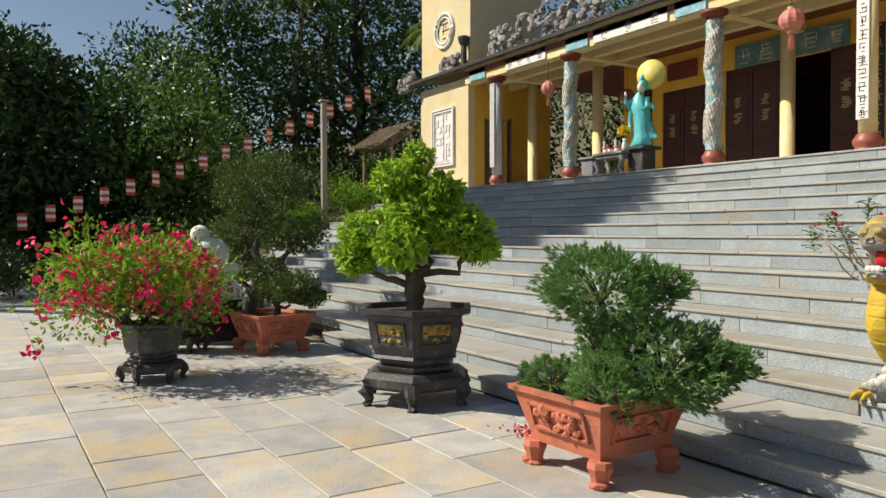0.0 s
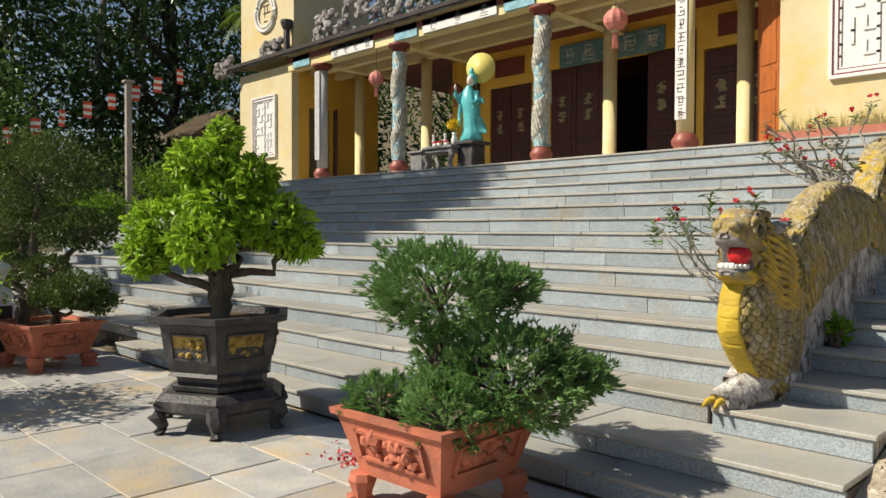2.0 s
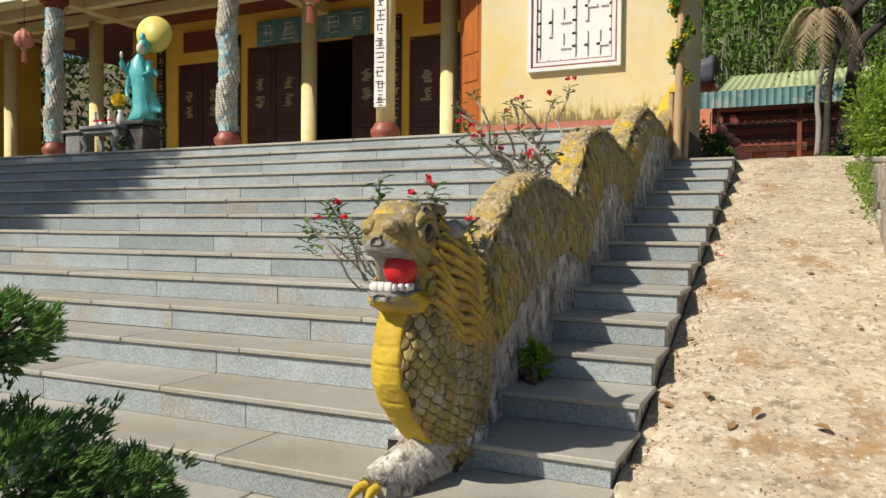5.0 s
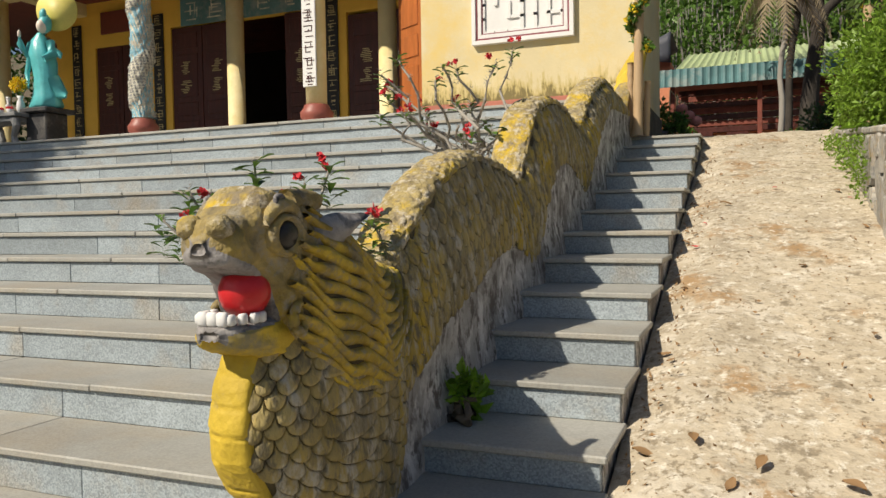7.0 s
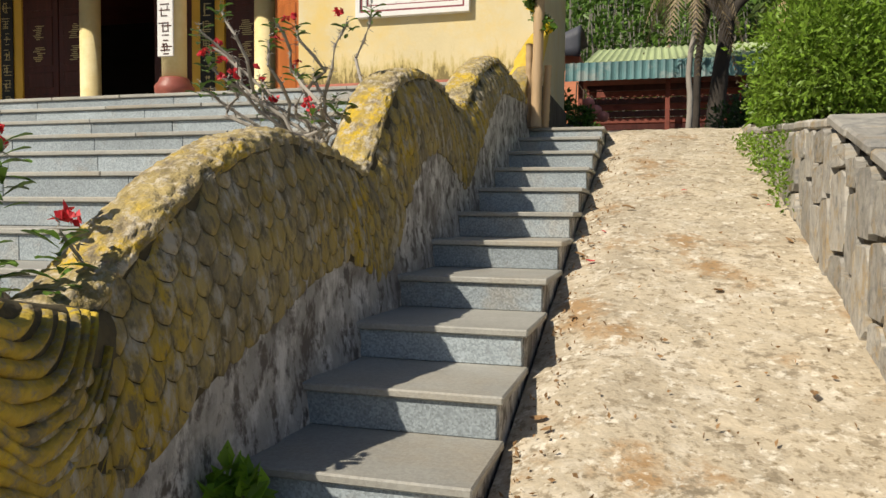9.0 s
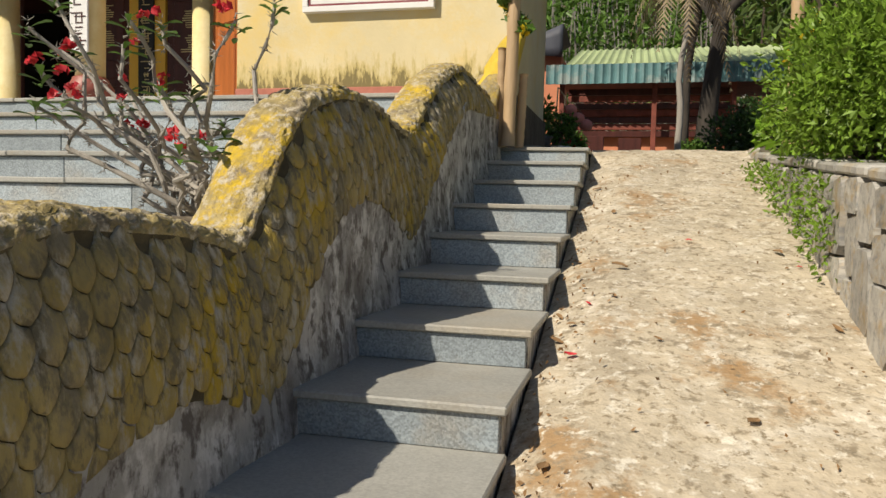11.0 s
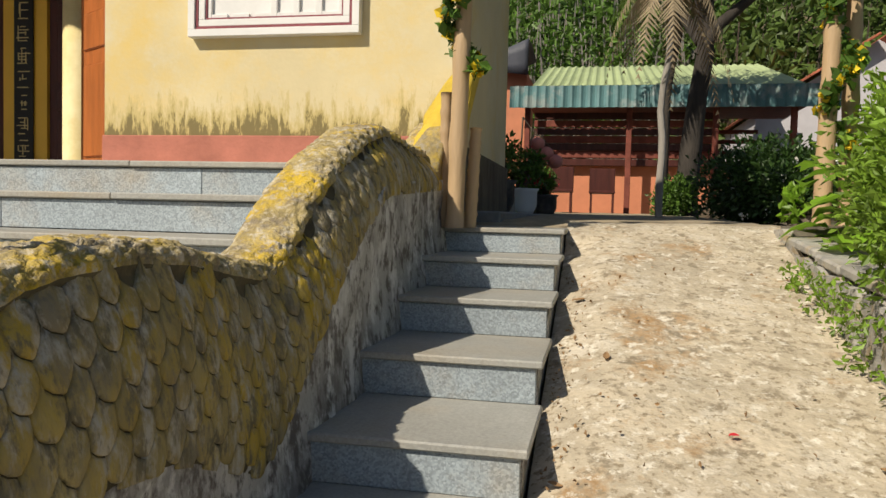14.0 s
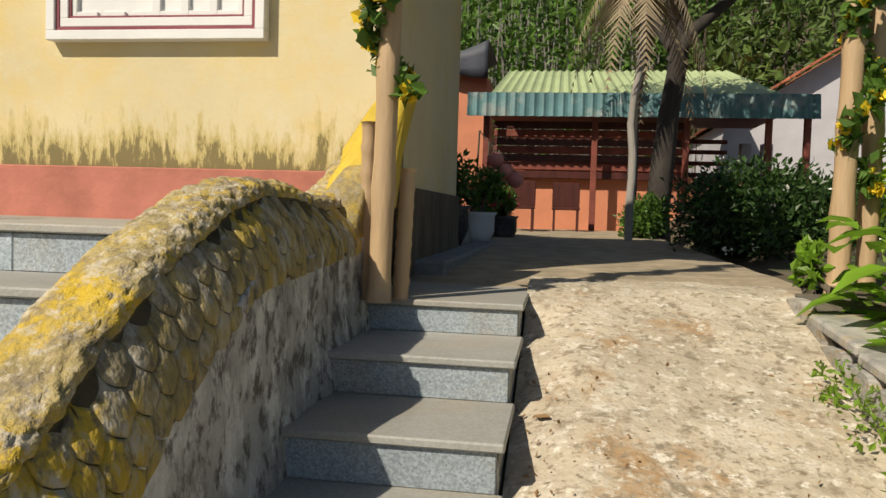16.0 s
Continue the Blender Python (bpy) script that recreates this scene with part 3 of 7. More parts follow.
# tail flames at the wall: rounded tongues, each taller than the one before
for yb, zt, ln, wd, mi in ((6.16, 2.58, 0.42, 0.10, 0), (6.34, 2.76, 0.50, 0.115, 3), (6.53, 2.98, 0.62, 0.13, 3)):
    bm = bmesh.new()
    prof = [(wd * math.cos(a), -0.13 + 0.15 * math.sin(a)) for a in np.linspace(0, math.pi, 11)]
    prof += [(-wd * 0.9, -ln * 0.55), (-wd * 0.75, -ln), (wd * 1.1, -ln), (wd * 1.05, -ln * 0.55)]
    rings = []
    for sx, s in ((-0.13, 0.72), (-0.11, 0.92), (-0.05, 1.0), (0.05, 1.0), (0.11, 0.92), (0.13, 0.72)):
        rings.append([bm.verts.new((DRAGON_X + 0.02 + (zt - 2.58) * 0.22 + max(0, pz + 0.35) * 0.28 + sx * (1 - 1.35 * max(0, pz + 0.35)), yb + py * s + (pz + 0.3) * 0.45 + max(0, pz + 0.2) * 0.35, zt + pz * (0.9 + 0.1 * s))) for py, pz in prof])
    n = len(prof)
    for a, b in zip(rings, rings[1:]):
        for j in range(n):
            fc = bm.faces.new((a[j], a[(j + 1) % n], b[(j + 1) % n], b[j]))
            fc.material_index = mi
            fc.smooth = True
    for ring in (rings[0][::-1], rings[-1]):
        bm.faces.new(ring).material_index = mi
    part("tail_fin", bm, DRAGON, dragon, "yellow flame shaped tail")

# chest: plump yellow front with cut plates, rounded grey scales on the sides
NECK_X = -0.775
CHEST = np.array([(0.0, -0.15, 0.115, 0.20), (0.08, -0.17, 0.125, 0.26), (0.16, -0.23, 0.13, 0.34), (0.26, -0.35, 0.135, 0.42), (0.36, -0.45, 0.138, 0.46), (0.46, -0.51, 0.138, 0.48), (0.56, -0.525, 0.135, 0.50), (0.66, -0.505, 0.13, 0.50), (0.76, -0.46, 0.118, 0.48), (0.86, -0.40, 0.10, 0.40), (0.93, -0.34, 0.08, 0.30)])
zz = np.arange(0.0, 0.93, 0.0075)
ang = np.radians(np.arange(0, 360, 1.8))
P = np.zeros((len(zz), len(ang), 3))
idx = np.zeros((len(zz), len(ang)), int)
fy, hw, by = (np.interp(zz, CHEST[:, 0], CHEST[:, i]) for i in (1, 2, 3))
for c, a in enumerate(ang):
    ca, sa = math.cos(a), math.sin(a)
    mid = fy + 0.24
    y = mid + sa * (0.24 if sa < 0 else by - mid)
    x = hw * abs(ca) ** 0.8 * (1 if ca > 0 else -1)
    deg = math.degrees(a)
    front = 176 < deg < 287
    u = np.where(sa < 0, a * 0.2, y + 0.5)
    h = 0 * zz
    if front:
        p = zz / 0.078 + 0.10 * math.sin(a * 3)
        g = np.abs((p % 1.0) - 0.5) * 2
        h = 0.45 + 0.35 * np.clip((1 - g) * 9, 0, 1)
    rim = math.exp(-((deg - 288) / 3.0) ** 2)
    off = 0.024 * h + 0.004 * waves(u + 0 * zz, zz, 9, 2) + 0.0015 * waves(u + 0 * zz, zz, 50, 4) - 0.008 * rim
    P[:, c] = np.stack([NECK_X + x + ca * off, y + sa * off, zz], 1)
    # sides take the dark colour: shade painted between the chest scales
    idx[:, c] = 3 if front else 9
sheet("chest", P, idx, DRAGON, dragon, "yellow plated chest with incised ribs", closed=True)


def chest_at(u, v, off):
    a = u / 0.2 - math.radians(72)
    z = max(0.02, min(0.90, v))
    f_, h_, b_ = (float(np.interp(z, CHEST[:, 0], CHEST[:, i])) for i in (1, 2, 3))
    ca, sa = math.cos(a), math.sin(a)
    m_ = f_ + 0.24
    return (NECK_X + h_ * abs(ca) ** 0.8 + ca * off, m_ + sa * (0.24 if sa < 0 else b_ - m_) + sa * off, z)


scale_pieces("chest_scales", chest_at, range(0, 14), range(1, 23), lambda u, v: 0.0 < u < 0.47 and 0.06 < v < 0.82, 0.037, 0.040, 0.012,
             lambda u, v, n: 1, "grey rounded chest scales")

# skull, cheeks and mane: one modelled mass that runs back into the body
SKULL = np.array([(-0.705, 1.05, 1.02, 0.02), (-0.695, 1.085, 1.005, 0.045), (-0.67, 1.112, 0.992, 0.068), (-0.62, 1.116, 0.978, 0.084), (-0.575, 1.118, 0.966, 0.092), (-0.53, 1.165, 0.945, 0.100), (-0.48, 1.190, 0.90, 0.110), (-0.42, 1.192, 0.80, 0.121), (-0.36, 1.180, 0.72, 0.132), (-0.28, 1.150, 0.64, 0.142),
                  (-0.18, 1.112, 0.57, 0.150), (-0.05, 1.062, 0.50, 0.157), (0.10, 1.010, 0.42, 0.163), (0.26, 0.965, 0.38, 0.166), (0.40, 0.938, 0.36, 0.156), (0.58, 0.92, 0.45, 0.11)])


def snug(y):
    """The muzzle is short: it draws back towards the eye."""
    return np.where(np.asarray(y) < -0.425, -0.425 + (np.asarray(y) + 0.425) * 0.74, y)


SKULL[:, 0] = snug(SKULL[:, 0])
yv = np.concatenate([snug(np.linspace(-0.705, -0.66, 8))[:-1], np.arange(float(snug(-0.66)), 0.58, 0.0075)])
zt, zb, wd = (np.interp(yv, SKULL[:, 0], SKULL[:, i]) for i in (1, 2, 3))
ang = np.radians(np.arange(0, 360, 1.4))
P = np.zeros((len(yv), len(ang), 3))
idx = np.zeros((len(yv), len(ang)), int)
for c, a in enumerate(ang):
    ca, sa = math.cos(a), math.sin(a)
    z = (zt + zb) / 2 + (zt - zb) / 2 * abs(sa) ** 0.72 * (1 if sa > 0 else -1)
    x = wd * abs(ca) ** 0.55 * (1 if ca > 0 else -1)
    cx = NECK_X + (DRAGON_X - NECK_X) * np.clip((yv + 0.1) / 0.5, 0, 1)
    on = np.clip((yv + 0.40 - 1.1 * np.clip(z - 0.93, 0, 1)) / 0.06, 0, 1)
    face = np.clip(1 - on, 0, 1)
    wr = waves(yv, z, 17, 3) * 0.013 + waves(yv, z, 38, 5) * 0.008
    lip = np.exp(-((z - zb - 0.012) / 0.014) ** 2) * (yv < -0.42)
    off = face * wr + 0.012 * lip + 0.0015 * waves(yv, z, 60, 7)
    P[:, c] = np.stack([cx + x + ca * off, yv, z + sa * off * 0.6], 1)
    # 9: dark base, painted as shade between the mane locks
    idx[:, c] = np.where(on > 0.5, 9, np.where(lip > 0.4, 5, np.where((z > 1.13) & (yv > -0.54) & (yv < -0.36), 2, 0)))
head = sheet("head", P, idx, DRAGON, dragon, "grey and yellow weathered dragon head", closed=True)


def head_piece(name, bm, label=""):
    return part(name, bm, DRAGON, head, label, True)


def hull(sx, y, z, off):
    t_, b_, w_ = (float(np.interp(y, SKULL[:, 0], SKULL[:, i])) for i in (1, 2, 3))
    q = max(-0.995, min(0.995, (z - (t_ + b_) / 2) / ((t_ - b_) / 2)))
    sa = abs(q) ** (1 / 0.72)
    ca = math.sqrt(max(0, 1 - sa * sa))
    cx = NECK_X + (DRAGON_X - NECK_X) * min(1, max(0, (y + 0.1) / 0.5))
    return Vector((cx + sx * (w_ * ca ** 0.55 + off), y, max(b_, min(t_ + off * 0.5, z))))


# locks of the mane: they sweep back and down from the cheek and curl up at their ends
for sx in (1, -1):
    for n_ in range(0, 23):
        c_ = 0.40 + 0.039 * n_
        path = []
        for y in np.linspace(-0.40 + 0.55 * max(0, c_ - 0.98) + 0.02 * math.sin(n_ * 3), 0.45 + 0.04 * math.sin(n_ * 2.3), 32):
            z = c_ - 0.46 * (y + 0.3) + 0.26 * max(0, (y - 0.10) / 0.35) ** 2 + 0.020 * math.sin(y * 13 + c_ * 9) + 0.008 * math.sin(y * 29 + n_)
            t_, b_ = (float(np.interp(y, SKULL[:, 0], SKULL[:, i])) for i in (1, 2))
            if b_ + 0.02 < z < t_ - 0.005:
                path.append((y, z))
        if len(path) < 8:
            continue
        V, F = [], []
        for k, (y, z) in enumerate(path):
            t = k / (len(path) - 1)
            w_ = 0.0215 * min(1, 0.35 + 4 * t) * min(1, 0.15 + 3.2 * (1 - t)) * (1 + 0.15 * math.sin(n_ * 5 + k * 0.5))
            for q, o in ((-1, -0.006), (-0.8, 0.010), (-0.3, 0.020), (0.25, 0.023), (0.8, 0.013), (1, -0.006)):
                V.append(hull(sx, y, z + q * w_ * 1.06, o + 0.004 * math.sin(n_ * 2.1)))
        for k in range(len(path) - 1):
            for q in range(5):
                f4 = (k * 6 + q, (k + 1) * 6 + q, (k + 1) * 6 + q + 1, k * 6 + q + 1)
                F.append(f4 if sx > 0 else f4[::-1])
        raw("mane_lock", V, F, M_MANE, head, smooth=True)

# lower jaw with its beard, teeth, tongue of the mouth
JAW = np.array([(-0.66, 0.825, 0.80, 0.03), (-0.645, 0.838, 0.782, 0.052), (-0.61, 0.843, 0.768, 0.074), (-0.54, 0.845, 0.755, 0.088), (-0.46, 0.85, 0.735, 0.10), (-0.36, 0.86, 0.70, 0.10)])
JAW[:, 0] = snug(JAW[:, 0])
yv = np.arange(JAW[0, 0], -0.36, 0.010)
zt, zb, wd = (np.interp(yv, JAW[:, 0], JAW[:, i]) for i in (1, 2, 3))
ang = np.radians(np.arange(0, 360, 6))
P = np.zeros((len(yv), len(ang), 3))
idx = np.zeros((len(yv), len(ang)), int)
for c, a in enumerate(ang):
    ca, sa = math.cos(a), math.sin(a)
    z = (zt + zb) / 2 + (zt - zb) / 2 * abs(sa) ** 0.7 * (1 if sa > 0 else -1)
    off = 0.006 * waves(yv, z + ca, 26, 4)
    P[:, c] = np.stack([NECK_X + wd * abs(ca) ** 0.6 * (1 if ca > 0 else -1) + ca * off, yv, z + sa * off], 1)
    idx[:, c] = np.where(z > zt - 0.022, 5, 3)
sheet("lower_jaw", P, idx, DRAGON, head, "yellow lower jaw with a pale gum", closed=True)
for sx in (-1, 1):
    # eye: a deep dark cup within a rolled rim, a scrolled brow above it
    bm = bmesh.new()
    m = Matrix.Translation((NECK_X + sx * 0.112, -0.425, 1.062)) @ Matrix.Rotation(radians(90 * sx), 4, "Y") @ Matrix.Diagonal((0.88, 1.12, 1, 1))
    lathe(bm, [(0.066, -0.03), (0.066, 0.006), (0.059, 0.021), (0.050, 0.020), (0.045, 0.008)], 28, mi=0)
    lathe(bm, [(0.045, 0.0), (0.044, 0.009), (0.034, 0.017), (0.012, 0.022)], 24, mi=7)
    bmesh.ops.transform(bm, matrix=m, verts=bm.verts)
    head_piece("eye", bm, "black eye in a rolled grey rim")
    bm = bmesh.new()
    pts = [(NECK_X + sx * 0.108, -0.425 + 0.080 * math.cos(a), 1.068 + 0.074 * math.sin(a)) for a in np.linspace(0.2, 2.9, 13)]
    tube(bm, pts, [0.010 + 0.014 * math.sin(math.pi * i / 12) for i in range(13)], 8, 0, bump=0.3)
    curl_ = [(NECK_X + sx * 0.112, -0.45 + 0.024 * math.cos(a) * (1 - i / 26), 1.145 + 0.024 * math.sin(a) * (1 - i / 26)) for i, a in enumerate(np.linspace(-0.5, 5.5, 16))]
    tube(bm, curl_, 0.009, 6, 5)
    head_piece("brow", bm, "scrolled olive grey brow")
    # ear: a hollow leaf that points back
    bm = bmesh.new()
    rows = []
    for t in np.linspace(0, 1, 9):
        w_ = 0.052 * math.sin(math.pi * min(0.97, 0.22 + 0.78 * t)) + 0.004
        c = Vector((NECK_X + sx * (0.108 + 0.015 * t), -0.30 + 0.27 * t, 1.055 + 0.0 * t + 0.06 * t * t))
        rows.append([bm.verts.new(c + Vector((sx * (0.016 * math.cos(q) + 0.02 * (1 - abs(math.sin(q)))), 0, w_ * math.sin(q)))) for q in np.linspace(0, 2 * math.pi, 13)[:-1]])
    for a, b in zip(rows, rows[1:]):
        for j in range(12):
            bm.faces.new((a[j], a[(j + 1) % 12], b[(j + 1) % 12], b[j])).material_index = 5
    bm.faces.new(rows[0]).material_index = 5
    bm.faces.new(rows[-1][::-1]).material_index = 5
    bmesh.ops.recalc_face_normals(bm, faces=bm.faces)
    head_piece("ear", bm, "grey hollow pointed ear")
    bm = bmesh.new()
    tube(bm, [(NECK_X + sx * 0.06, -0.34, 1.15), (NECK_X + sx * 0.07, -0.27, 1.155), (NECK_X + sx * 0.075, -0.21, 1.158), (NECK_X + sx * 0.075, -0.18, 1.165)], [0.04, 0.036, 0.024, 0.008], 9, 0, bump=0.2)
    head_piece("horn", bm)
    bm = bmesh.new()
    blob(bm, (NECK_X + sx * 0.045, float(snug(-0.665)), 1.085), (0.036, 0.04, 0.034), 2, 0.15, 3.0, 2, 9)
    head_piece("nostril", bm)
    # swirls of the cheek
    for cy, cz, r_ in ((-0.33, 0.94, 0.055), (-0.28, 0.84, 0.045), (-0.39, 0.83, 0.038)):
        bm = bmesh.new()
        pts = [(NECK_X + sx * (0.128 + 0.008 * i / 20), cy + r_ * (1 - i / 26) * math.cos(a), cz + r_ * 1.3 * (1 - i / 26) * math.sin(a)) for i, a in enumerate(np.linspace(1.2, 7.0, 20))]
        tube(bm, pts, [0.014 * math.sin(math.pi * (0.12 + 0.8 * i / 19)) + 0.003 for i in range(20)], 7, 0, bump=0.2)
        head_piece("cheek_swirl", bm)
    for i in range(4):
        bm = bmesh.new()
        box(bm, -0.010, 0.010, -0.013, 0.013, -0.014, 0.014, 0.005, m=Matrix.Translation((NECK_X + sx * (0.048 + 0.028 * min(1, i / 2.0)), float(snug(-0.628 + i * 0.040)), 0.853)), mi=4)
        head_piece("tooth", bm, "white tooth")
for i in range(3):
    bm = bmesh.new()
    box(bm, -0.016, 0.016, -0.010, 0.010, -0.014, 0.024, 0.006, m=Matrix.Translation((NECK_X + (i - 1) * 0.030, float(snug(-0.642)), 0.85)), mi=4)
    head_piece("tooth", bm, "white tooth")
bm = bmesh.new()
blob(bm, (NECK_X + 0.030, -0.492, 0.918), (0.068, 0.070, 0.068), 3, 0.05, 3.0, 6, 6)
part("ball", bm, DRAGON, dragon, "glossy red ball in the jaws", True)
bm = bmesh.new()
# paw and rough foot
tube(bm, [(-0.80, 0.12, 0.06), (-0.80, -0.08, 0.07), (-0.81, -0.26, 0.06), (-0.83, -0.42, 0.035), (-0.845, -0.52, 0.02)], [0.19, 0.165, 0.14, 0.10, 0.07], 14, 8, bump=0.5)
part("foot", bm, DRAGON, dragon, "rough plaster foot", True)
for dx in (-0.035, 0.02):
    bm = bmesh.new()
    tube(bm, [(-0.845 + dx, -0.48, 0.05), (-0.85 + dx * 1.2, -0.57, 0.045), (-0.855 + dx * 1.3, -0.62, 0.015)], [0.022, 0.02, 0.006], 8, 3)
    part("claw", bm, DRAGON, dragon, "yellow claw", True)

# cement wall that carries the dragon, beside the narrow stairs
rows_y = np.arange(-0.05, 6.76, 0.03)
hi = profile(BELLY, rows_y) + 0.05
lo = np.array([min(foot(y), 2.0) for y in rows_y]) - 0.40
cols_ = [(1, k) for k in np.linspace(0, 1, 26)] + [(-1, 1.0), (-1, 0.5), (-1, 0.0)]
P = np.zeros((len(rows_y), len(cols_), 3))
for c, (side, k) in enumerate(cols_):
    z = lo + (hi - lo) * k
    w = 0.158 + 0.03 * np.clip((np.array([foot(y) for y in rows_y]) + 0.10 - z) / 0.25, 0, 1) + 0.012 * waves(rows_y, z, 6, 2) + 0.004 * waves(rows_y, z, 28, 5)
    P[:, c] = np.stack([DRAGON_X + side * w, rows_y, z], 1)
ob = sheet("balustrade_wall", P, np.zeros((len(rows_y), len(cols_)), int), [M_PLASTER], None)
tagged(ob, "rough grey cement wall under the dragon", "wall", kind="structure")

# ---- retaining wall beside the ramp ----
wall_r = thing("retaining_wall", (1.3, 3.5, 0), "dry grey slate retaining wall with dark joints", "wall", kind="structure")
bm = bmesh.new()
def WTOP(y):
    return ramp_z(y) + 0.64 if y < 3.2 else max(1.57 + (y - 3.2) * 0.09, ramp_z(y) + 0.04)

rows = []
for y in np.arange(-1.2, 7.0, 0.2):
    rows.append([bm.verts.new((x - 1.3, y - 3.5, z)) for x, z in ((1.30, ramp_z(y) - 0.3), (1.30, WTOP(y)), (1.62, WTOP(y)), (1.62, ramp_z(y) - 0.3))])
for a, b in zip(rows, rows[1:]):
    for j in range(3):
        bm.faces.new((a[j + 1], b[j + 1], b[j], a[j]))
bm.faces.new(rows[0][::-1])
bm.faces.new(rows[-1])
part("core", bm, M_MORTAR, wall_r)
v, f = grid_mesh(lambda x, y: (x, y, WTOP(y) - 0.03 + 0.03 * noise.noise(Vector((x, y, 0)) * 2)), list(np.linspace(1.58, 2.7, 8)), list(np.arange(-1.2, 8.6, 0.2)))
tagged(raw("garden_bed", v, f, M_EARTH, smooth=True), "brown earth bed behind the stone wall", "ground", kind="structure")

# ---- hall ----
C_X = [-14.52, -11.6, -7.58, -4.70]
MID = -9.6
WING_Y = 6.83
LWING_Y = 6.35
tagged(part("platform", boxed(STAIR_L, -0.80, MAIN_Y[-1] + 0.3, 16, 1.6, TOP - 0.004), M_TREAD), "grey granite hall platform", "floor", kind="structure")


def wall(name, x0, x1, y0, y1, z0, z1, material, label, holes=()):
    """A thick wall along x or y with openings cut through: holes (a0, a1, z0, z1) along its length."""
    bm = bmesh.new()
    along_x = (x1 - x0) > (y1 - y0)
    a0, a1 = (x0, x1) if along_x else (y0, y1)
    cuts = sorted({a0, a1, *[h[0] for h in holes], *[h[1] for h in holes]})
    for p, q in zip(cuts, cuts[1:]):
        spans = [(z0, z1)]
        for h in holes:
            if h[0] <= p and q <= h[1]:
                spans = [s for s in ((z0, h[2]), (h[3], z1)) if s[1] - s[0] > 0.005]
        for s0, s1 in spans:
            if along_x:
                box(bm, p, q, y0, y1, s0, s1)
            else:
                box(bm, x0, x1, p, q, s0, s1)
    bmesh.ops.remove_doubles(bm, verts=bm.verts, dist=0.0005)
    return tagged(part(name, bm, material), label, "wall", kind="structure")


# east wing: cream front with mould, ochre inner side
wall("wall_east_front", -3.41, -0.72, WING_Y, WING_Y + 0.22, TOP, 6.6, M_CREAMOLD, "cream painted wall with mould stains above a red plinth")
wall("wall_east_side", -0.94, -0.72, WING_Y + 0.22, 9.25, 1.7, 6.6, M_CREAM, "pale yellow side wall in shade")
wall("wall_east_inner", -3.41, -3.19, WING_Y + 0.22, 9.3, TOP, 6.6, M_OCHRE, "ochre inner wall with a varnished door", holes=((7.1, 8.4, TOP, 5.0),))
tagged(part("plinth_band", boxed(-3.41, -0.72, WING_Y - 0.035, WING_Y - 0.002, TOP - 0.01, 2.56, 0.006), M_BAND), "faded red painted plinth band", "trim", kind="structure")
tagged(part("side_plinth", boxed(-0.718, -0.69, WING_Y, 9.25, 1.8, 2.5, 0.006), M_BARK), "dark brown stained plinth of the side wall", "trim", kind="structure")
# west wing
wall("wall_west_front", -18.5, -15.85, LWING_Y, LWING_Y + 0.22, 1.6, 5.45, M_CREAM, "cream painted wall with a white lattice window")
wall("wall_west_inner", -16.07, -15.85, LWING_Y + 0.22, 9.3, 1.6, 5.45, M_OCHRE, "ochre inner wall with a dark doorway", holes=((6.9, 7.7, TOP, 4.35),))
wall("wall_west_outer", -18.5, -18.28, LWING_Y + 0.22, 9.3, 1.6, 5.45, M_CREAM, "cream outer wall of the wing")
wall("wall_west_upper", -18.6, -15.9, LWING_Y + 0.1, 9.0, 5.75, 8.6, M_CREAM, "cream upper storey wall with a round vent")
# back wall with its doorways
wall("wall_back", -12.6, -3.41, 9.1, 9.3, TOP, 5.6, M_OCHRE, "ochre back wall of the porch with red doors",
     holes=((-11.3, -10.0, TOP, 4.55), (-9.45, -6.3, TOP, 4.75), (-5.75, -4.25, TOP, 4.6)))
# closes the hall behind the doorways; interior shade is put into its colour
wall("wall_hall_rear", -15.85, -3.19, 14.0, 14.2, TOP, 5.6, M_DARK, "rear wall inside the hall, coloured near black for shade")
tagged(part("ceiling", boxed(-15.85, -3.19, 6.2, 14.0, 5.42, 5.55), M_CEIL), "red brown boarded porch ceiling", "ceiling", kind="structure")
bm = bmesh.new()
for x in C_X:
    box(bm, x - 0.11, x + 0.11, 6.5, 9.1, 5.18, 5.415)
for y in (7.0, 7.8):
    box(bm, -15.8, -3.45, y - 0.09, y + 0.09, 5.2, 5.41)
tagged(part("ceiling_beams", bm, M_YELLOW), "yellow painted ceiling beams", "beam", kind="structure")
# front beam, frieze and eave
tagged(part("front_beam", boxed(-15.85, -3.41, 6.24, 6.52, 5.22, 5.75, 0.008), M_YELLOW), "yellow beam above the porch columns", "beam", kind="structure")
bm = bmesh.new()
sec = [(6.06, 5.58), (6.06, 5.66), (6.9, 5.95), (6.9, 5.80), (6.24, 5.76)]
ring = [[bm.verts.new((x, y, z)) for y, z in sec] for x in (-19.2, -0.2)]
for j in range(5):
    bm.faces.new((ring[0][j], ring[0][(j + 1) % 5], ring[1][(j + 1) % 5], ring[1][j]))
bm.faces.new(ring[0][::-1])
bm.faces.new(ring[1])
bmesh.ops.recalc_face_normals(bm, faces=bm.faces)
tagged(part("eave", bm, M_EAVE), "weathered concrete eave with a dark edge", "eave", kind="structure")
tagged(part("eave_edge", boxed(-19.25, -0.15, 6.0, 6.055, 5.62, 5.72, 0.01), M_ROOFDARK), "dark stained drip edge", "trim", kind="structure")
for x0, x1, y1 in ((-15.9, -3.16, 14.4), (-3.15, -0.7, 9.3)):
    tagged(part("roof", boxed(x0, x1, 6.9, y1, 5.75, 6.0), M_ROOFDARK), "dark hall roof", "roof", kind="structure")

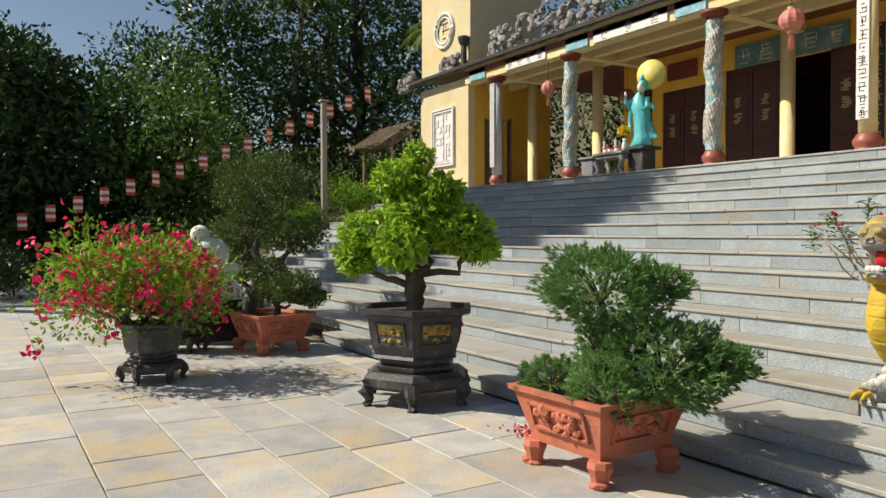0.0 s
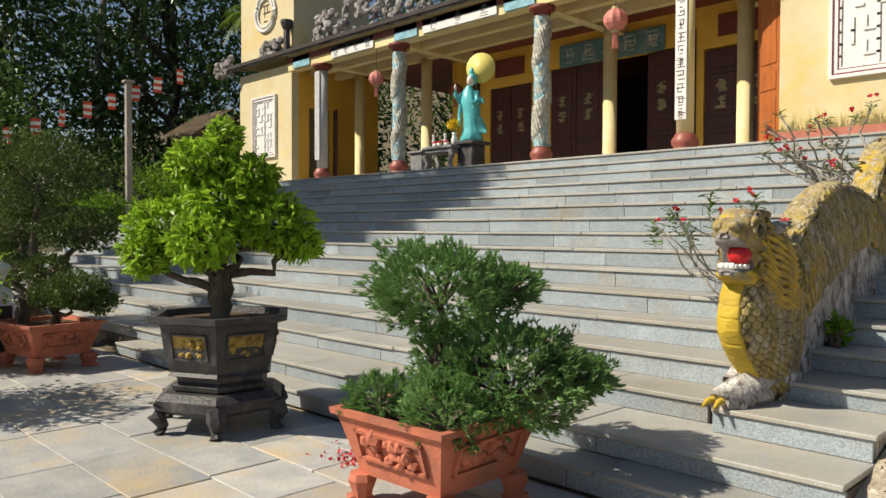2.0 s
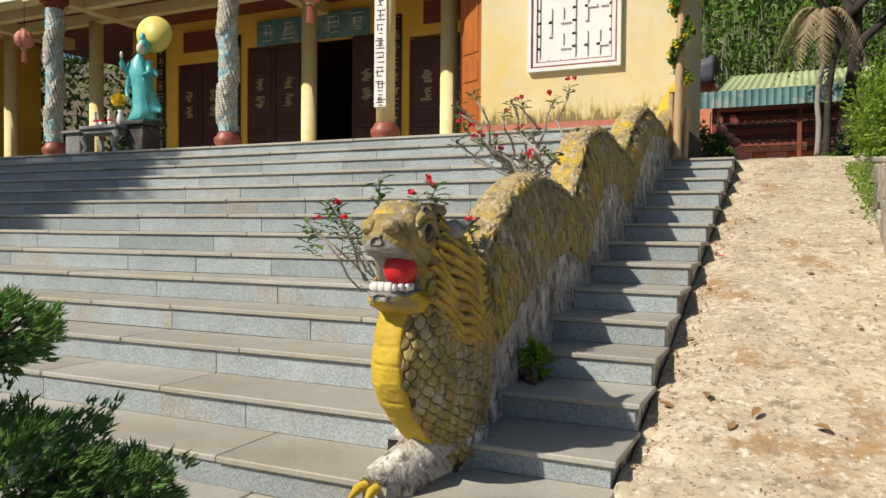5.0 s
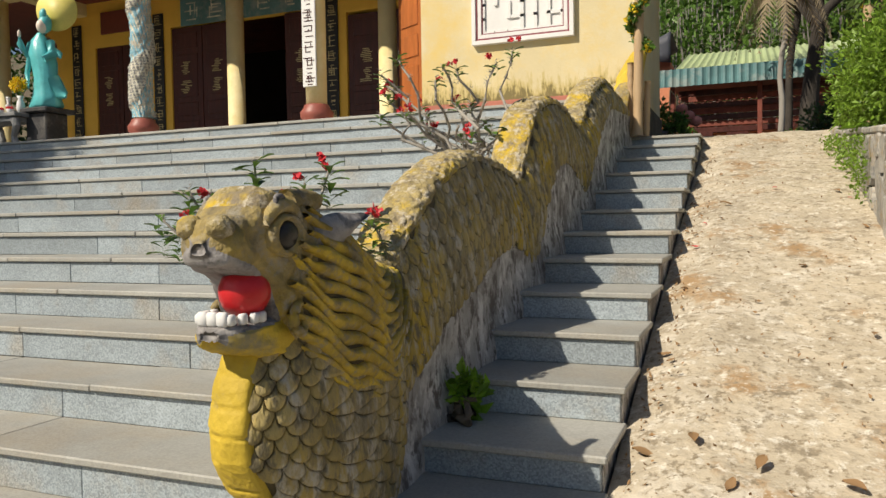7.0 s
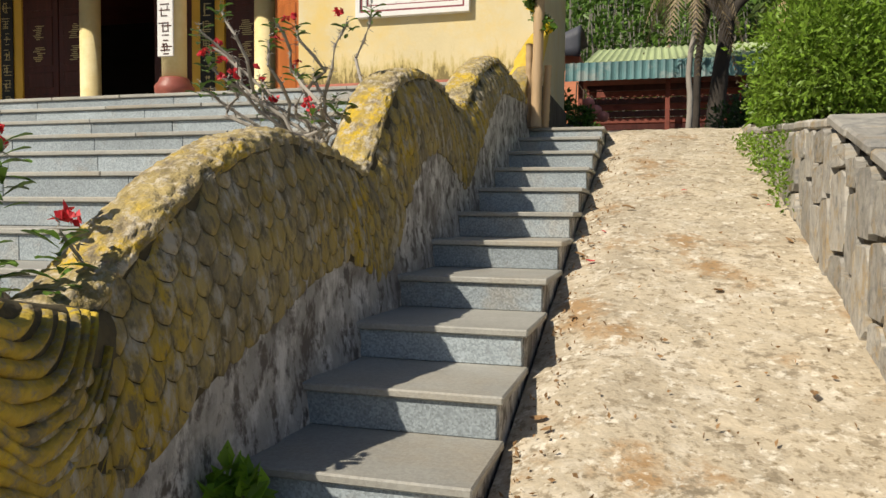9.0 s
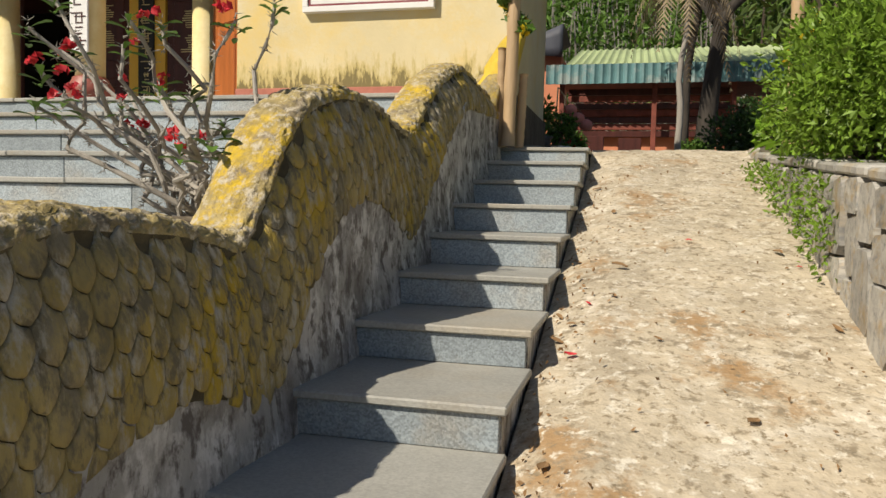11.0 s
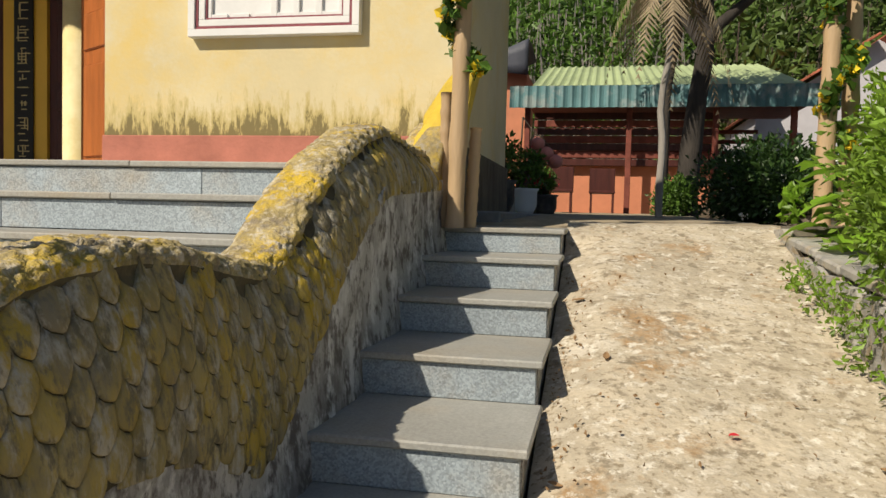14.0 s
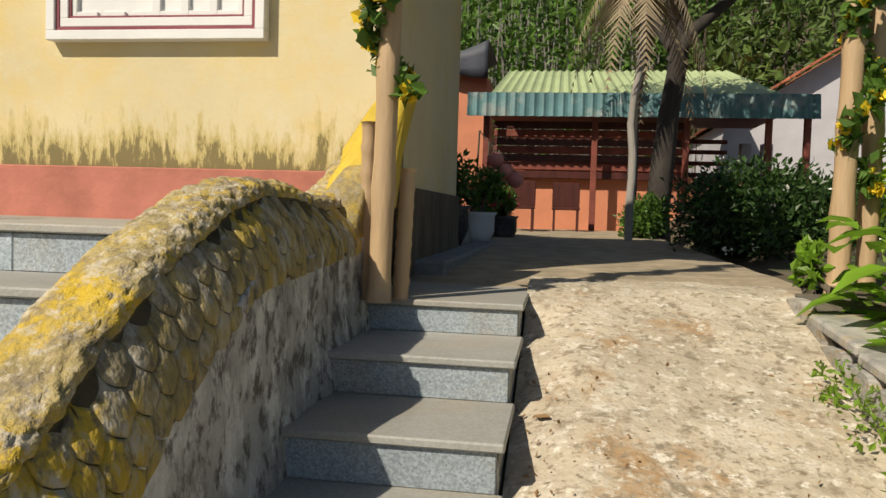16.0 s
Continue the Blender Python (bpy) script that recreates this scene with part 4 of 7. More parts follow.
BASE = [(0.0, 0), (0.20, 0), (0.205, 0.07), (0.185, 0.10), (0.175, 0.13), (0.21, 0.17), (0.215, 0.24), (0.17, 0.30), (0.16, 0.33), (0.15, 0.34)]


def column(x, y, shaft_mat, label, carved=False):
    c = thing("column", (x, y, TOP), label, "column", "porch columns")
    bm = bmesh.new()
    lathe(bm, BASE, 24)
    part("base", bm, M_REDBASE, c, "brick red turned base", True)
    bm = bmesh.new()
    lathe(bm, [(0.135, 0.335), (0.135, 2.78)], 24)
    part("shaft", bm, shaft_mat, c, smooth=True)
    bm = bmesh.new()
    lathe(bm, [(0.14, 2.775), (0.16, 2.80), (0.155, 2.84), (0.24, 2.87), (0.25, 2.945)], 20)
    part("capital", bm, M_CEIL, c, "dark red capital", True)
    if carved:
        zz_ = np.arange(0.36, 2.76, 0.016)
        aa = np.radians(np.arange(0, 360, 5))
        P_, id_ = np.zeros((len(zz_), len(aa), 3)), np.zeros((len(zz_), len(aa)), int)
        for k_, a_ in enumerate(aa):
            u_ = 0.15 * a_
            coil = np.cos(a_ * 1.0 - zz_ * 5.2 + 0.5 * np.sin(zz_ * 9 + x))
            sc = np.sin(zz_ * 90 + a_ * 9) * np.cos(zz_ * 60 - a_ * 11)
            cl = waves(np.sin(a_) * 0.5 + zz_ * 0.1, zz_ + 0.3 * np.cos(a_), 19, x)
            off_ = 0.140 + 0.045 * np.clip(coil, 0, 1) ** 0.6 + 0.006 * sc + 0.020 * np.clip(cl, -0.3, 1)
            P_[:, k_] = np.stack([off_ * math.cos(a_), off_ * math.sin(a_), zz_], 1)
            id_[:, k_] = np.where(coil > 0.25, np.where(sc > 0.15, 2, 0), np.where(cl > 0.05, 1, 0))
        sheet("coiled_dragon", P_, id_, [M_IVORY, M_BLUE, M_STONE], c, "ivory and blue coiled dragon relief", closed=True)
    return c


column(C_X[0], 6.38, M_COLWHITE, "grey white porch column on a red base")
column(C_X[1], 6.38, M_IVORY, "porch column carved with a blue and ivory dragon", True)
column(C_X[2], 6.38, M_IVORY, "porch column carved with a blue and ivory dragon", True)
col4 = column(C_X[3], 6.38, M_YELLOW, "pale yellow porch column with a white inscription board")


def plain_column(x, y):
    c = thing("column", (x, y, TOP), "plain yellow inner porch column", "column", "inner porch columns")
    bm = bmesh.new()
    lathe(bm, [(0.15, 0), (0.15, 0.04), (0.135, 0.05), (0.135, 2.95)], 20)
    part("shaft", bm, M_YELLOW, c, smooth=True)


for x in (-14.8, -12.2, -7.02, -4.36):
    plain_column(x, 7.8)

# ---- pots and bonsai ----
def bonsai_red(at, rz, w, d, h, label):
    p = thing("planter", (at[0], at[1], FLOOR), label, "planter", "terracotta planters", rz=rz)
    bm = bmesh.new()
    def ring(z, sx, sy):
        return [bm.verts.new((a * sx, b * sy, z)) for a, b in ((-1, -1), (1, -1), (1, 1), (-1, 1))]
    z0 = h * 0.30
    prof = [(z0, 0.36, 0.36), (h * 0.42, 0.375, 0.375), (h * 0.93, 0.47, 0.47), (h * 0.935, 0.50, 0.50), (h, 0.505, 0.505), (h, 0.455, 0.455), (h * 0.9, 0.44, 0.44)]
    rings = [ring(z, a * w, b * d) for z, a, b in prof]
    for a, b in zip(rings, rings[1:]):
        for j in range(4):
            bm.faces.new((a[j], a[(j + 1) % 4], b[(j + 1) % 4], b[j]))
    bm.faces.new(rings[0][::-1])
    part("body", bm, M_TERRA, p)
    bm = bmesh.new()
    rings = [ring(h * 0.905, 0.445 * w, 0.445 * d)]
    bm.faces.new(rings[0])
    part("soil", bm, M_SOIL, p)
    for sx in (-1, 1):
        for sy in (-1, 1):
            bm = bmesh.new()
            x, y = sx * 0.35 * w, sy * 0.35 * d
            prof = [(0.085, 0.31 * h), (0.10, 0.24 * h), (0.075, 0.14 * h), (0.065, 0.06 * h), (0.085, 0.03 * h), (0.08, 0.0)]
            lathe(bm, [(r * w, z) for r, z in prof[::-1]], 8, (x, y, 0), turn=math.pi / 8)
            blob(bm, (x + sx * 0.03 * w, y + sy * 0.03 * d, 0.05 * h), (0.07 * w, 0.07 * w, 0.05 * h), 1, 0.2, 2)
            part("foot", bm, M_TERRA, p)
    # framed relief panels
    for side in range(4):
        ww = (w if side % 2 == 0 else d)
        dd = (d if side % 2 == 0 else w)
        bm = bmesh.new()
        zc, hh = h * 0.66, h * 0.17
        tilt = math.atan2(dd * 0.095, h * 0.51)
        m = pose(0, 0, 0, 0, 0, side * 90) @ Matrix.Translation((0, -0.425 * dd, zc)) @ Matrix.Rotation(tilt, 4, "X")
        L = ww * 0.30
        for a0, a1, b0, b1 in ((-L, L, hh - 0.018, hh), (-L, L, -hh, -hh + 0.018), (-L, -L + 0.018, -hh, hh), (L - 0.018, L, -hh, hh)):
            box(bm, a0, a1, -0.016, 0.004, b0, b1, m=m)
        rs = random.Random(side)
        for i in range(26):
            c = m @ Vector((rs.uniform(-L * 0.85, L * 0.85), -0.004, rs.uniform(-hh * 0.7, hh * 0.7)))
            s = rs.uniform(0.018, 0.045)
            blob(bm, c, (s, s, s), 1, 0.4, 3, 0, i)
        part("relief_panel", bm, M_TERRA, p)
    return p


def limb(bm, p0, p1, r0, r1, wig=0.08, n=6, seed=0):
    a, b = Vector(p0), Vector(p1)
    pts, rad = [], []
    for i in range(n + 1):
        t = i / n
        q = a.lerp(b, t)
        k = math.sin(math.pi * t) * wig
        q += Vector((noise.noise(Vector((seed, t * 3, 0))), noise.noise(Vector((seed, 5, t * 3))), noise.noise(Vector((9, seed, t * 3))) * 0.4)) * k * 2.2
        pts.append(q)
        rad.append(r0 + (r1 - r0) * t)
    tube(bm, pts, rad, 7, bump=0.2)
    return pts


def bonsai(name, at, pads, trunk_r, leafm, leafsize, count, label, aspect=0.45, bark=M_BARK, droop=0.0, up=0.3, split=1, dens=None):
    """at: foot of the trunk. pads: (dx, dy, dz, rx, ry, rz) crowns."""
    t = thing(name, at, label, "bonsai", "potted bonsai")
    bm = bmesh.new()
    tot = sum((q[3] * q[4] + q[3] * q[5] + q[4] * q[5]) for q in pads)
    P, O = [], []
    for i, (dx, dy, dz, rx, ry, rz) in enumerate(pads):
        base = Vector((dx * 0.10, dy * 0.10, dz * 0.5))
        limb(bm, (0, 0, -0.05), base, trunk_r, trunk_r * 0.75, 0.05, 4, i)
        limb(bm, base, (dx, dy, dz - rz * 0.5), trunk_r * 0.7, trunk_r * 0.3, 0.12, 6, i + 3)
        for j in range(7):
            a = random.uniform(0, 6.28)
            limb(bm, (dx, dy, dz - rz * 0.5), (dx + math.cos(a) * rx * 0.75, dy + math.sin(a) * ry * 0.75, dz + rz * random.uniform(-0.2, 0.7)), trunk_r * 0.28, 0.006, 0.06, 4, j + 7 * i)
        share = (rx * ry + rx * rz + ry * rz) / tot
        pts, outs = shell(int(count * share), (dx, dy, dz), (rx, ry, rz), 0.45, 1, 0.35, 2.6, i + at[0])
        P.append(pts)
        O.append(outs)
    part("trunk", bm, bark, t, smooth=True)
    leaves("crown", np.concatenate(P), leafsize, leafm, t, aspect, up, 0.35, np.concatenate(O), droop=droop)
    return t


def juniper(at, pads, label, count):
    t = thing("juniper", at, label, "bonsai", "potted bonsai")
    bm = bmesh.new()
    V, F = [], []
    for i, (dx, dy, dz, rx, ry, rz) in enumerate(pads):
        limb(bm, (0.02 * i, 0, -0.05), (dx, dy, dz - rz * 0.3), 0.05, 0.02, 0.1, 6, i)
        for j in range(16):
            a = random.uniform(0, 6.28)
            limb(bm, (dx, dy, dz - rz * 0.4), (dx + math.cos(a) * rx * 0.8, dy + math.sin(a) * ry * 0.8, dz + rz * random.uniform(-0.7, 0.7)), 0.012, 0.004, 0.05, 3, j + 7 * i)
        n = int(count * rx * ry)
        pts, outs = shell(n, (dx, dy, dz), (rx, ry, rz), 0.6, 1, 0.45, 3.0, i * 1.7)
        # each tuft is a small spray of needles
        for p, o in zip(pts, outs):
            o = Vector(o)
            o.z = o.z * 0.55 + 0.25
            o.normalize()
            for s in range(7):
                d = (o + Vector((random.uniform(-1, 1), random.uniform(-1, 1), random.uniform(-0.6, 0.9))) * 0.55).normalized()
                L = random.uniform(0.022, 0.042)
                q = Vector(p) + Vector((random.uniform(-1, 1), random.uniform(-1, 1), random.uniform(-1, 1))) * 0.013
                sd = d.cross(Vector((random.random(), random.random(), random.random()))).normalized() * L * 0.15
                b = len(V)
                V += [q - sd, q + sd, q + d * L]
                F.append((b, b + 1, b + 2))
                sd2 = d.cross(sd).normalized() * L * 0.15
                V += [q - sd2, q + sd2, q + d * L]
                F.append((b + 3, b + 4, b + 5))
    part("trunk", bm, M_BARK, t, smooth=True)
    raw("crown", V, F, L_JUNIPER, t)
    return t


# red planter with clipped juniper
bonsai_red((-1.765, -1.96, 0), 2, 0.84, 0.84, 0.52, "carved terracotta planter on scrolled feet")
juniper((-1.76, -1.94, FLOOR + 0.46), [(-0.02, 0.0, 0.70, 0.40, 0.38, 0.25), (0.33, 0.18, 0.24, 0.42, 0.42, 0.29), (-0.25, -0.22, 0.10, 0.19, 0.19, 0.13), (0.24, -0.22, 0.10, 0.22, 0.20, 0.20), (0.05, -0.05, 0.32, 0.16, 0.16, 0.2), (0.6, 0.42, 0.26, 0.2, 0.2, 0.11), (0.2, 0.3, 0.72, 0.2, 0.2, 0.12)],
        "clipped dark green juniper bonsai with layered pads", 11500)


# hexagonal dark pot with bright tree
def hex_pot(at, h, r, label, rz, panels=True, group="dark glazed pots"):
    p = thing("pot", (at[0], at[1], FLOOR), label, "pot", group, rz=rz)
    bm = bmesh.new()
    prof = [(0.60, 0.34), (0.66, 0.36), (0.68, 0.40), (0.60, 0.43), (0.62, 0.47), (0.74, 0.49), (0.70, 0.52), (0.76, 0.60), (0.83, 0.90), (0.86, 0.925), (0.99, 0.95), (1.0, 1.0), (0.88, 1.0), (0.84, 0.93)]
    lathe(bm, [(a * r, z * h) for a, z in prof], 6)
    part("body", bm, M_BLACKPOT, p)
    bm = bmesh.new()
    lathe(bm, [(0.855 * r, 0.925 * h), (0.86 * r, 0.94 * h)], 6)
    part("soil", bm, M_SOIL, p)
    bm = bmesh.new()
    lathe(bm, [(0.80 * r, 0.17 * h), (0.90 * r, 0.21 * h), (0.90 * r, 0.29 * h), (0.78 * r, 0.345 * h), (0.5 * r, 0.345 * h)], 6)
    part("stand", bm, M_BLACKPOT, p, "carved dark stand")
    for i in range(6):
        a = i * math.pi / 3
        bm = bmesh.new()
        tube(bm, [(0.82 * r * math.cos(a), 0.82 * r * math.sin(a), 0.24 * h), (0.88 * r * math.cos(a), 0.88 * r * math.sin(a), 0.16 * h), (0.80 * r * math.cos(a), 0.80 * r * math.sin(a), 0.07 * h), (0.86 * r * math.cos(a), 0.86 * r * math.sin(a), 0.0)], [0.13 * r, 0.12 * r, 0.075 * r, 0.09 * r], 7)
        part("foot", bm, M_BLACKPOT, p)
        a += math.pi / 6
        if not panels:
            continue
        ap = 0.86602
        m = pose(0, 0, 0, 0, 0, math.degrees(a) + 90) @ Matrix.Translation((0, -0.79 * r * ap, 0.745 * h)) @ Matrix.Rotation(math.atan2(0.07 * r, 0.3 * h), 4, "X")
        hw, hh = 0.27 * r, 0.115 * h
        bm = bmesh.new()
        for a0, a1, b0, b1 in ((-hw, hw, hh - 0.014, hh), (-hw, hw, -hh, -hh + 0.014), (-hw, -hw + 0.014, -hh, hh), (hw - 0.014, hw, -hh, hh)):
            box(bm, a0, a1, -0.014, 0.02, b0, b1, m=m)
        part("panel_frame", bm, M_BLACKPOT, p)
        bm = bmesh.new()
        box(bm, -hw + 0.014, hw - 0.014, -0.002, 0.02, -hh + 0.014, hh - 0.014, m=m)
        rs = random.Random(i)
        for j in range(16):
            c = m @ Vector((rs.uniform(-hw, hw) * 0.75, -0.002, rs.uniform(-hh, hh) * 0.7))
            s = rs.uniform(0.012, 0.03)
            blob(bm, c, (s, s, s), 1, 0.4, 3, 0, j)
        part("relief_panel", bm, M_GOLDP, p, "gold relief panel")
    return p


hex_pot((-4.1, -2.0, 0), 0.86, 0.57, "dark glazed hexagonal pot with gold relief panels", 27)
bonsai("bonsai_tree", (-4.12, -2.0, FLOOR + 0.78), [(0.03, 0.04, 0.92, 0.33, 0.33, 0.28), (-0.28, -0.30, 0.74, 0.29, 0.29, 0.24), (0.22, 0.30, 0.78, 0.31, 0.31, 0.24), (0.14, -0.22, 0.64, 0.26, 0.26, 0.22), (-0.10, -0.12, 1.20, 0.25, 0.25, 0.20), (0.04, 0.02, 1.40, 0.14, 0.14, 0.16), (0.34, 0.46, 0.62, 0.20, 0.22, 0.16), (-0.32, -0.44, 0.52, 0.20, 0.20, 0.18), (0.16, 0.2, 1.12, 0.2, 0.2, 0.16)],
       0.055, L_BRIGHT, 0.078, 7600, "bright green leafy bonsai tree in the hexagonal pot", 0.42, droop=0.5)

# ---- hall details ----
def glyph(bm, cx, y, cz, s, mi=0, seed=0, m=None):
    """Unreadable character: a few plain bars."""
    rs = random.Random(seed * 7 + 1)
    n = rs.randint(3, 5)
    for i in range(n):
        z = cz + s * (0.42 - 0.84 * i / (n - 1)) + s * rs.uniform(-0.05, 0.05)
        w = s * rs.uniform(0.15, 0.42)
        o = s * rs.uniform(-0.12, 0.12)
        box(bm, cx + o - w, cx + o + w, y - 0.006, y, z - s * 0.028, z + s * 0.028, mi=mi, m=m)
    for i in range(rs.randint(2, 3)):
        x = cx + s * rs.uniform(-0.34, 0.34)
        z0, z1 = cz + s * rs.uniform(-0.45, 0.0), cz + s * rs.uniform(0.05, 0.45)
        box(bm, x - s * 0.028, x + s * 0.028, y - 0.0052 - 0.0002 * i, y, z0, z1, mi=mi, m=m)


def lattice_window(x0, x1, y, z0, z1, seed, label, name):
    w = thing(name, ((x0 + x1) / 2, y, z0), label, "window", kind="structure")
    cx = (x0 + x1) / 2
    hw, h = (x1 - x0) / 2, z1 - z0
    def frame_(inset, t, depth, material, nm, lab=""):
        bm = bmesh.new()
        a = hw - inset
        for p in ((-a, a, inset, inset + t), (-a, a, h - inset - t, h - inset), (-a, -a + t, inset + t, h - inset - t), (a - t, a, inset + t, h - inset - t)):
            box(bm, p[0], p[1], -depth, 0, p[2], p[3], 0.003)
        part(nm, bm, material, w, lab)
    part("backing", boxed(-hw + 0.02, hw - 0.02, -0.012, 0.0, 0.02, h - 0.02), M_WHITE, w)
    frame_(0.0, 0.052, 0.075, M_WHITE, "outer_frame")
    frame_(0.052, 0.022, 0.060, M_MAROON, "maroon_line", "maroon painted line")
    frame_(0.074, 0.048, 0.055, M_WHITE, "inner_frame")
    frame_(0.122, 0.014, 0.045, M_MAROON, "maroon_line", "maroon painted line")
    rs = random.Random(seed)
    a = hw - 0.14
    nx, nz = 6, max(8, int((h - 0.28) / 0.16))
    cw, ch = 2 * a / nx, (h - 0.28) / nz
    bm = bmesh.new()
    for i in range(nx + 1):
        for j in range(nz):
            if i in (0, nx) or i == nx // 2 or rs.random() < 0.42:
                x = -a + i * cw
                box(bm, x - 0.024, x + 0.024, -0.036, -0.010, 0.14 + j * ch - 0.02, 0.14 + (j + 1) * ch + 0.02, 0.003)
    part("upright_bars", bm, M_WHITE, w)
    bm = bmesh.new()
    for j in range(nz + 1):
        for i in range(nx):
            if j in (0, nz) or rs.random() < 0.45:
                z = 0.14 + j * ch
                box(bm, -a + i * cw + 0.02, -a + (i + 1) * cw - 0.02, -0.0335, -0.010, z - 0.022, z + 0.022, 0.003)
    part("cross_bars", bm, M_WHITE, w)
    return w


lattice_window(-2.70, -1.43, WING_Y, 3.25, 5.25, 2, "white plaster lattice panel edged with maroon lines", "window_1")
lattice_window(-17.75, -16.55, LWING_Y, 3.05, 4.75, 5, "white plaster lattice panel edged with maroon lines", "window_2")


def leaf_door(x, y, z, w, h, material, label, gilt=True, rz=0, name="door_1"):
    d = thing(name, (x, y, z), label, "door", kind="structure", rz=rz)
    part("leaf", boxed(0, w, -0.03, 0.03, 0, h, 0.004), material, d)
    for (a, b) in ((0.05, 0.30), (0.34, 0.44), (0.48, 0.80), (0.84, 0.96)):
        part("panel", boxed(w * 0.14, w * 0.86, -0.045, -0.028, h * a, h * b, 0.01), material, d)
    if gilt:
        bm = bmesh.new()
        rs = random.Random(int(abs(x) * 10))
        for zz in (0.56, 0.70):
            for i in range(8):
                box(bm, w * rs.uniform(0.30, 0.45), w * rs.uniform(0.5, 0.66), -0.052, -0.044, h * zz + 0.03 * i - 0.12, h * zz + 0.03 * i - 0.108)
        part("gilt_motif", bm, M_GILT, d, "faded gilt flower motif")
    return d


k = 1
for x0, x1 in ((-11.3, -10.0), (-5.75, -4.25)):
    w = (x1 - x0) / 2
    for i in range(2):
        leaf_door(x0 + i * w + 0.01, 9.16, TOP, w - 0.02, 2.28, M_DARKWOOD, "dark red panelled door leaf with gilt motifs", name="door_%d" % k)
        k += 1
for x in (-9.45, -8.75, -6.98):
    leaf_door(x, 9.16, TOP, 0.68, 2.45, M_DARKWOOD, "dark red panelled door leaf beside the open hall doorway", name="door_%d" % k)
    k += 1
leaf_door(-3.90, 7.26, TOP, 0.52, 2.9, M_ORANGEWOOD, "orange varnished wooden door standing open beside the wall", False, rz=-30, name="door_%d" % k)
part_ = leaf_door(-15.83, 7.72, TOP, 0.5, 2.05, M_DARKWOOD, "dark red door standing ajar in the wing", False, rz=-30, name="door_%d" % (k + 1))


def board(x, y, z, w, h, n, label, base=M_BLACK, ink=M_GILT, name="inscription_board", group="vertical inscription boards"):
    b = thing(name, (x, y, z), label, "sign", group)
    part("panel", boxed(-w / 2, w / 2, -0.025, 0.0, 0, h, 0.006), base, b)
    vert = h > w
    for i in range(n):
        bm = bmesh.new()
        if vert:
            glyph(bm, 0, -0.0255, h * (i + 0.5) / n, min(w * 0.8, h / n * 0.8), seed=i + int(abs(x) * 7))
        else:
            glyph(bm, -w / 2 + w * (i + 0.5) / n, -0.0255, h / 2, min(h * 0.8, w / n * 0.7), seed=i + int(abs(x) * 7))
        part("character", bm, ink, b, "gilt character" if ink == M_GILT else "dark character")
    return b


for x in (-11.75, -9.72, -6.02, -4.0):
    board(x, 9.09, TOP + 0.25, 0.24, 2.5, 10, "black lacquered board with gilt characters")
board(-7.85, 9.05, 4.72, 2.6, 0.5, 5, "dark teal name board with painted blossoms", M_FASCIA, M_IVORY, "name_board", "name boards")
board(C_X[3], 6.242, TOP + 0.55, 0.2, 2.2, 11, "white column board with dark characters", M_WHITE, M_DARKWOOD)
board(C_X[0], 6.242, TOP + 0.55, 0.2, 2.2, 11, "pale column board with faint characters", M_COLWHITE, M_COLWHITE)
for x, w, n in ((-13.1, 1.6, 4), (-9.6, 2.1, 3), (-6.1, 1.6, 4)):
    board(x, 6.225, 5.25, w, 0.30, n, "white frieze panel with grey characters", M_WHITE, M_STONE, "frieze_panel", "frieze panels")
for x in (-15.2, -11.2, -8.0, -3.95):
    board(x, 6.225, 5.25, 0.75, 0.30, 0, "pale blue painted frieze panel", M_BLUE, M_STONE, "frieze_panel", "frieze panels")
for x in (-10.65, -5.0):
    board(x, 9.07, 4.78, 0.9, 0.42, 0, "red painted panel over the doors", M_CEIL, M_GILT, "lintel_panel", "lintel panels")


def lantern(x, y, z, s, mat_=M_LANTERN, label="faded red silk lantern with a tassel"):
    l = thing("lantern", (x, y, z), label, "lantern", "hanging lanterns")
    bm = bmesh.new()
    n = 20
    prof = [(0.05, -0.16), (0.12, -0.13), (0.17, -0.06), (0.18, 0.0), (0.17, 0.06), (0.12, 0.13), (0.05, 0.16)]
    rings = lathe(bm, [(r * s, q * s) for r, q in prof], n)
    for ring in rings[1:-1]:
        for i, v in enumerate(ring):
            if i % 2:
                v.co.x *= 0.92
                v.co.y *= 0.92
    part("shade", bm, mat_, l)
    for z0, z1 in ((0.155, 0.19), (-0.19, -0.155)):
        bm = bmesh.new()
        lathe(bm, [(0.06 * s, z0 * s), (0.06 * s, z1 * s)], 10)
        part("cap", bm, M_GILT, l)
    bm = bmesh.new()
    for i in range(12):
        a = i * 0.52
        tube(bm, [(0.03 * s * math.cos(a), 0.03 * s * math.sin(a), -0.18 * s), (0.045 * s * math.cos(a), 0.045 * s * math.sin(a), -0.42 * s)], 0.007 * s, 4)
    part("tassel", bm, mat_, l)
    bm = bmesh.new()
    tube(bm, [(0, 0, 0.18 * s), (0, 0, 5.44 - z)], 0.006, 5)
    part("cord", bm, M_BLACK, l)


lantern(-12.3, 6.3, 4.55, 1.0)
lantern(-5.95, 6.3, 4.65, 1.15)
lantern(-12.0, 8.6, 4.55, 1.0, M_REDBASE, "deep red lantern in the shade of the porch")

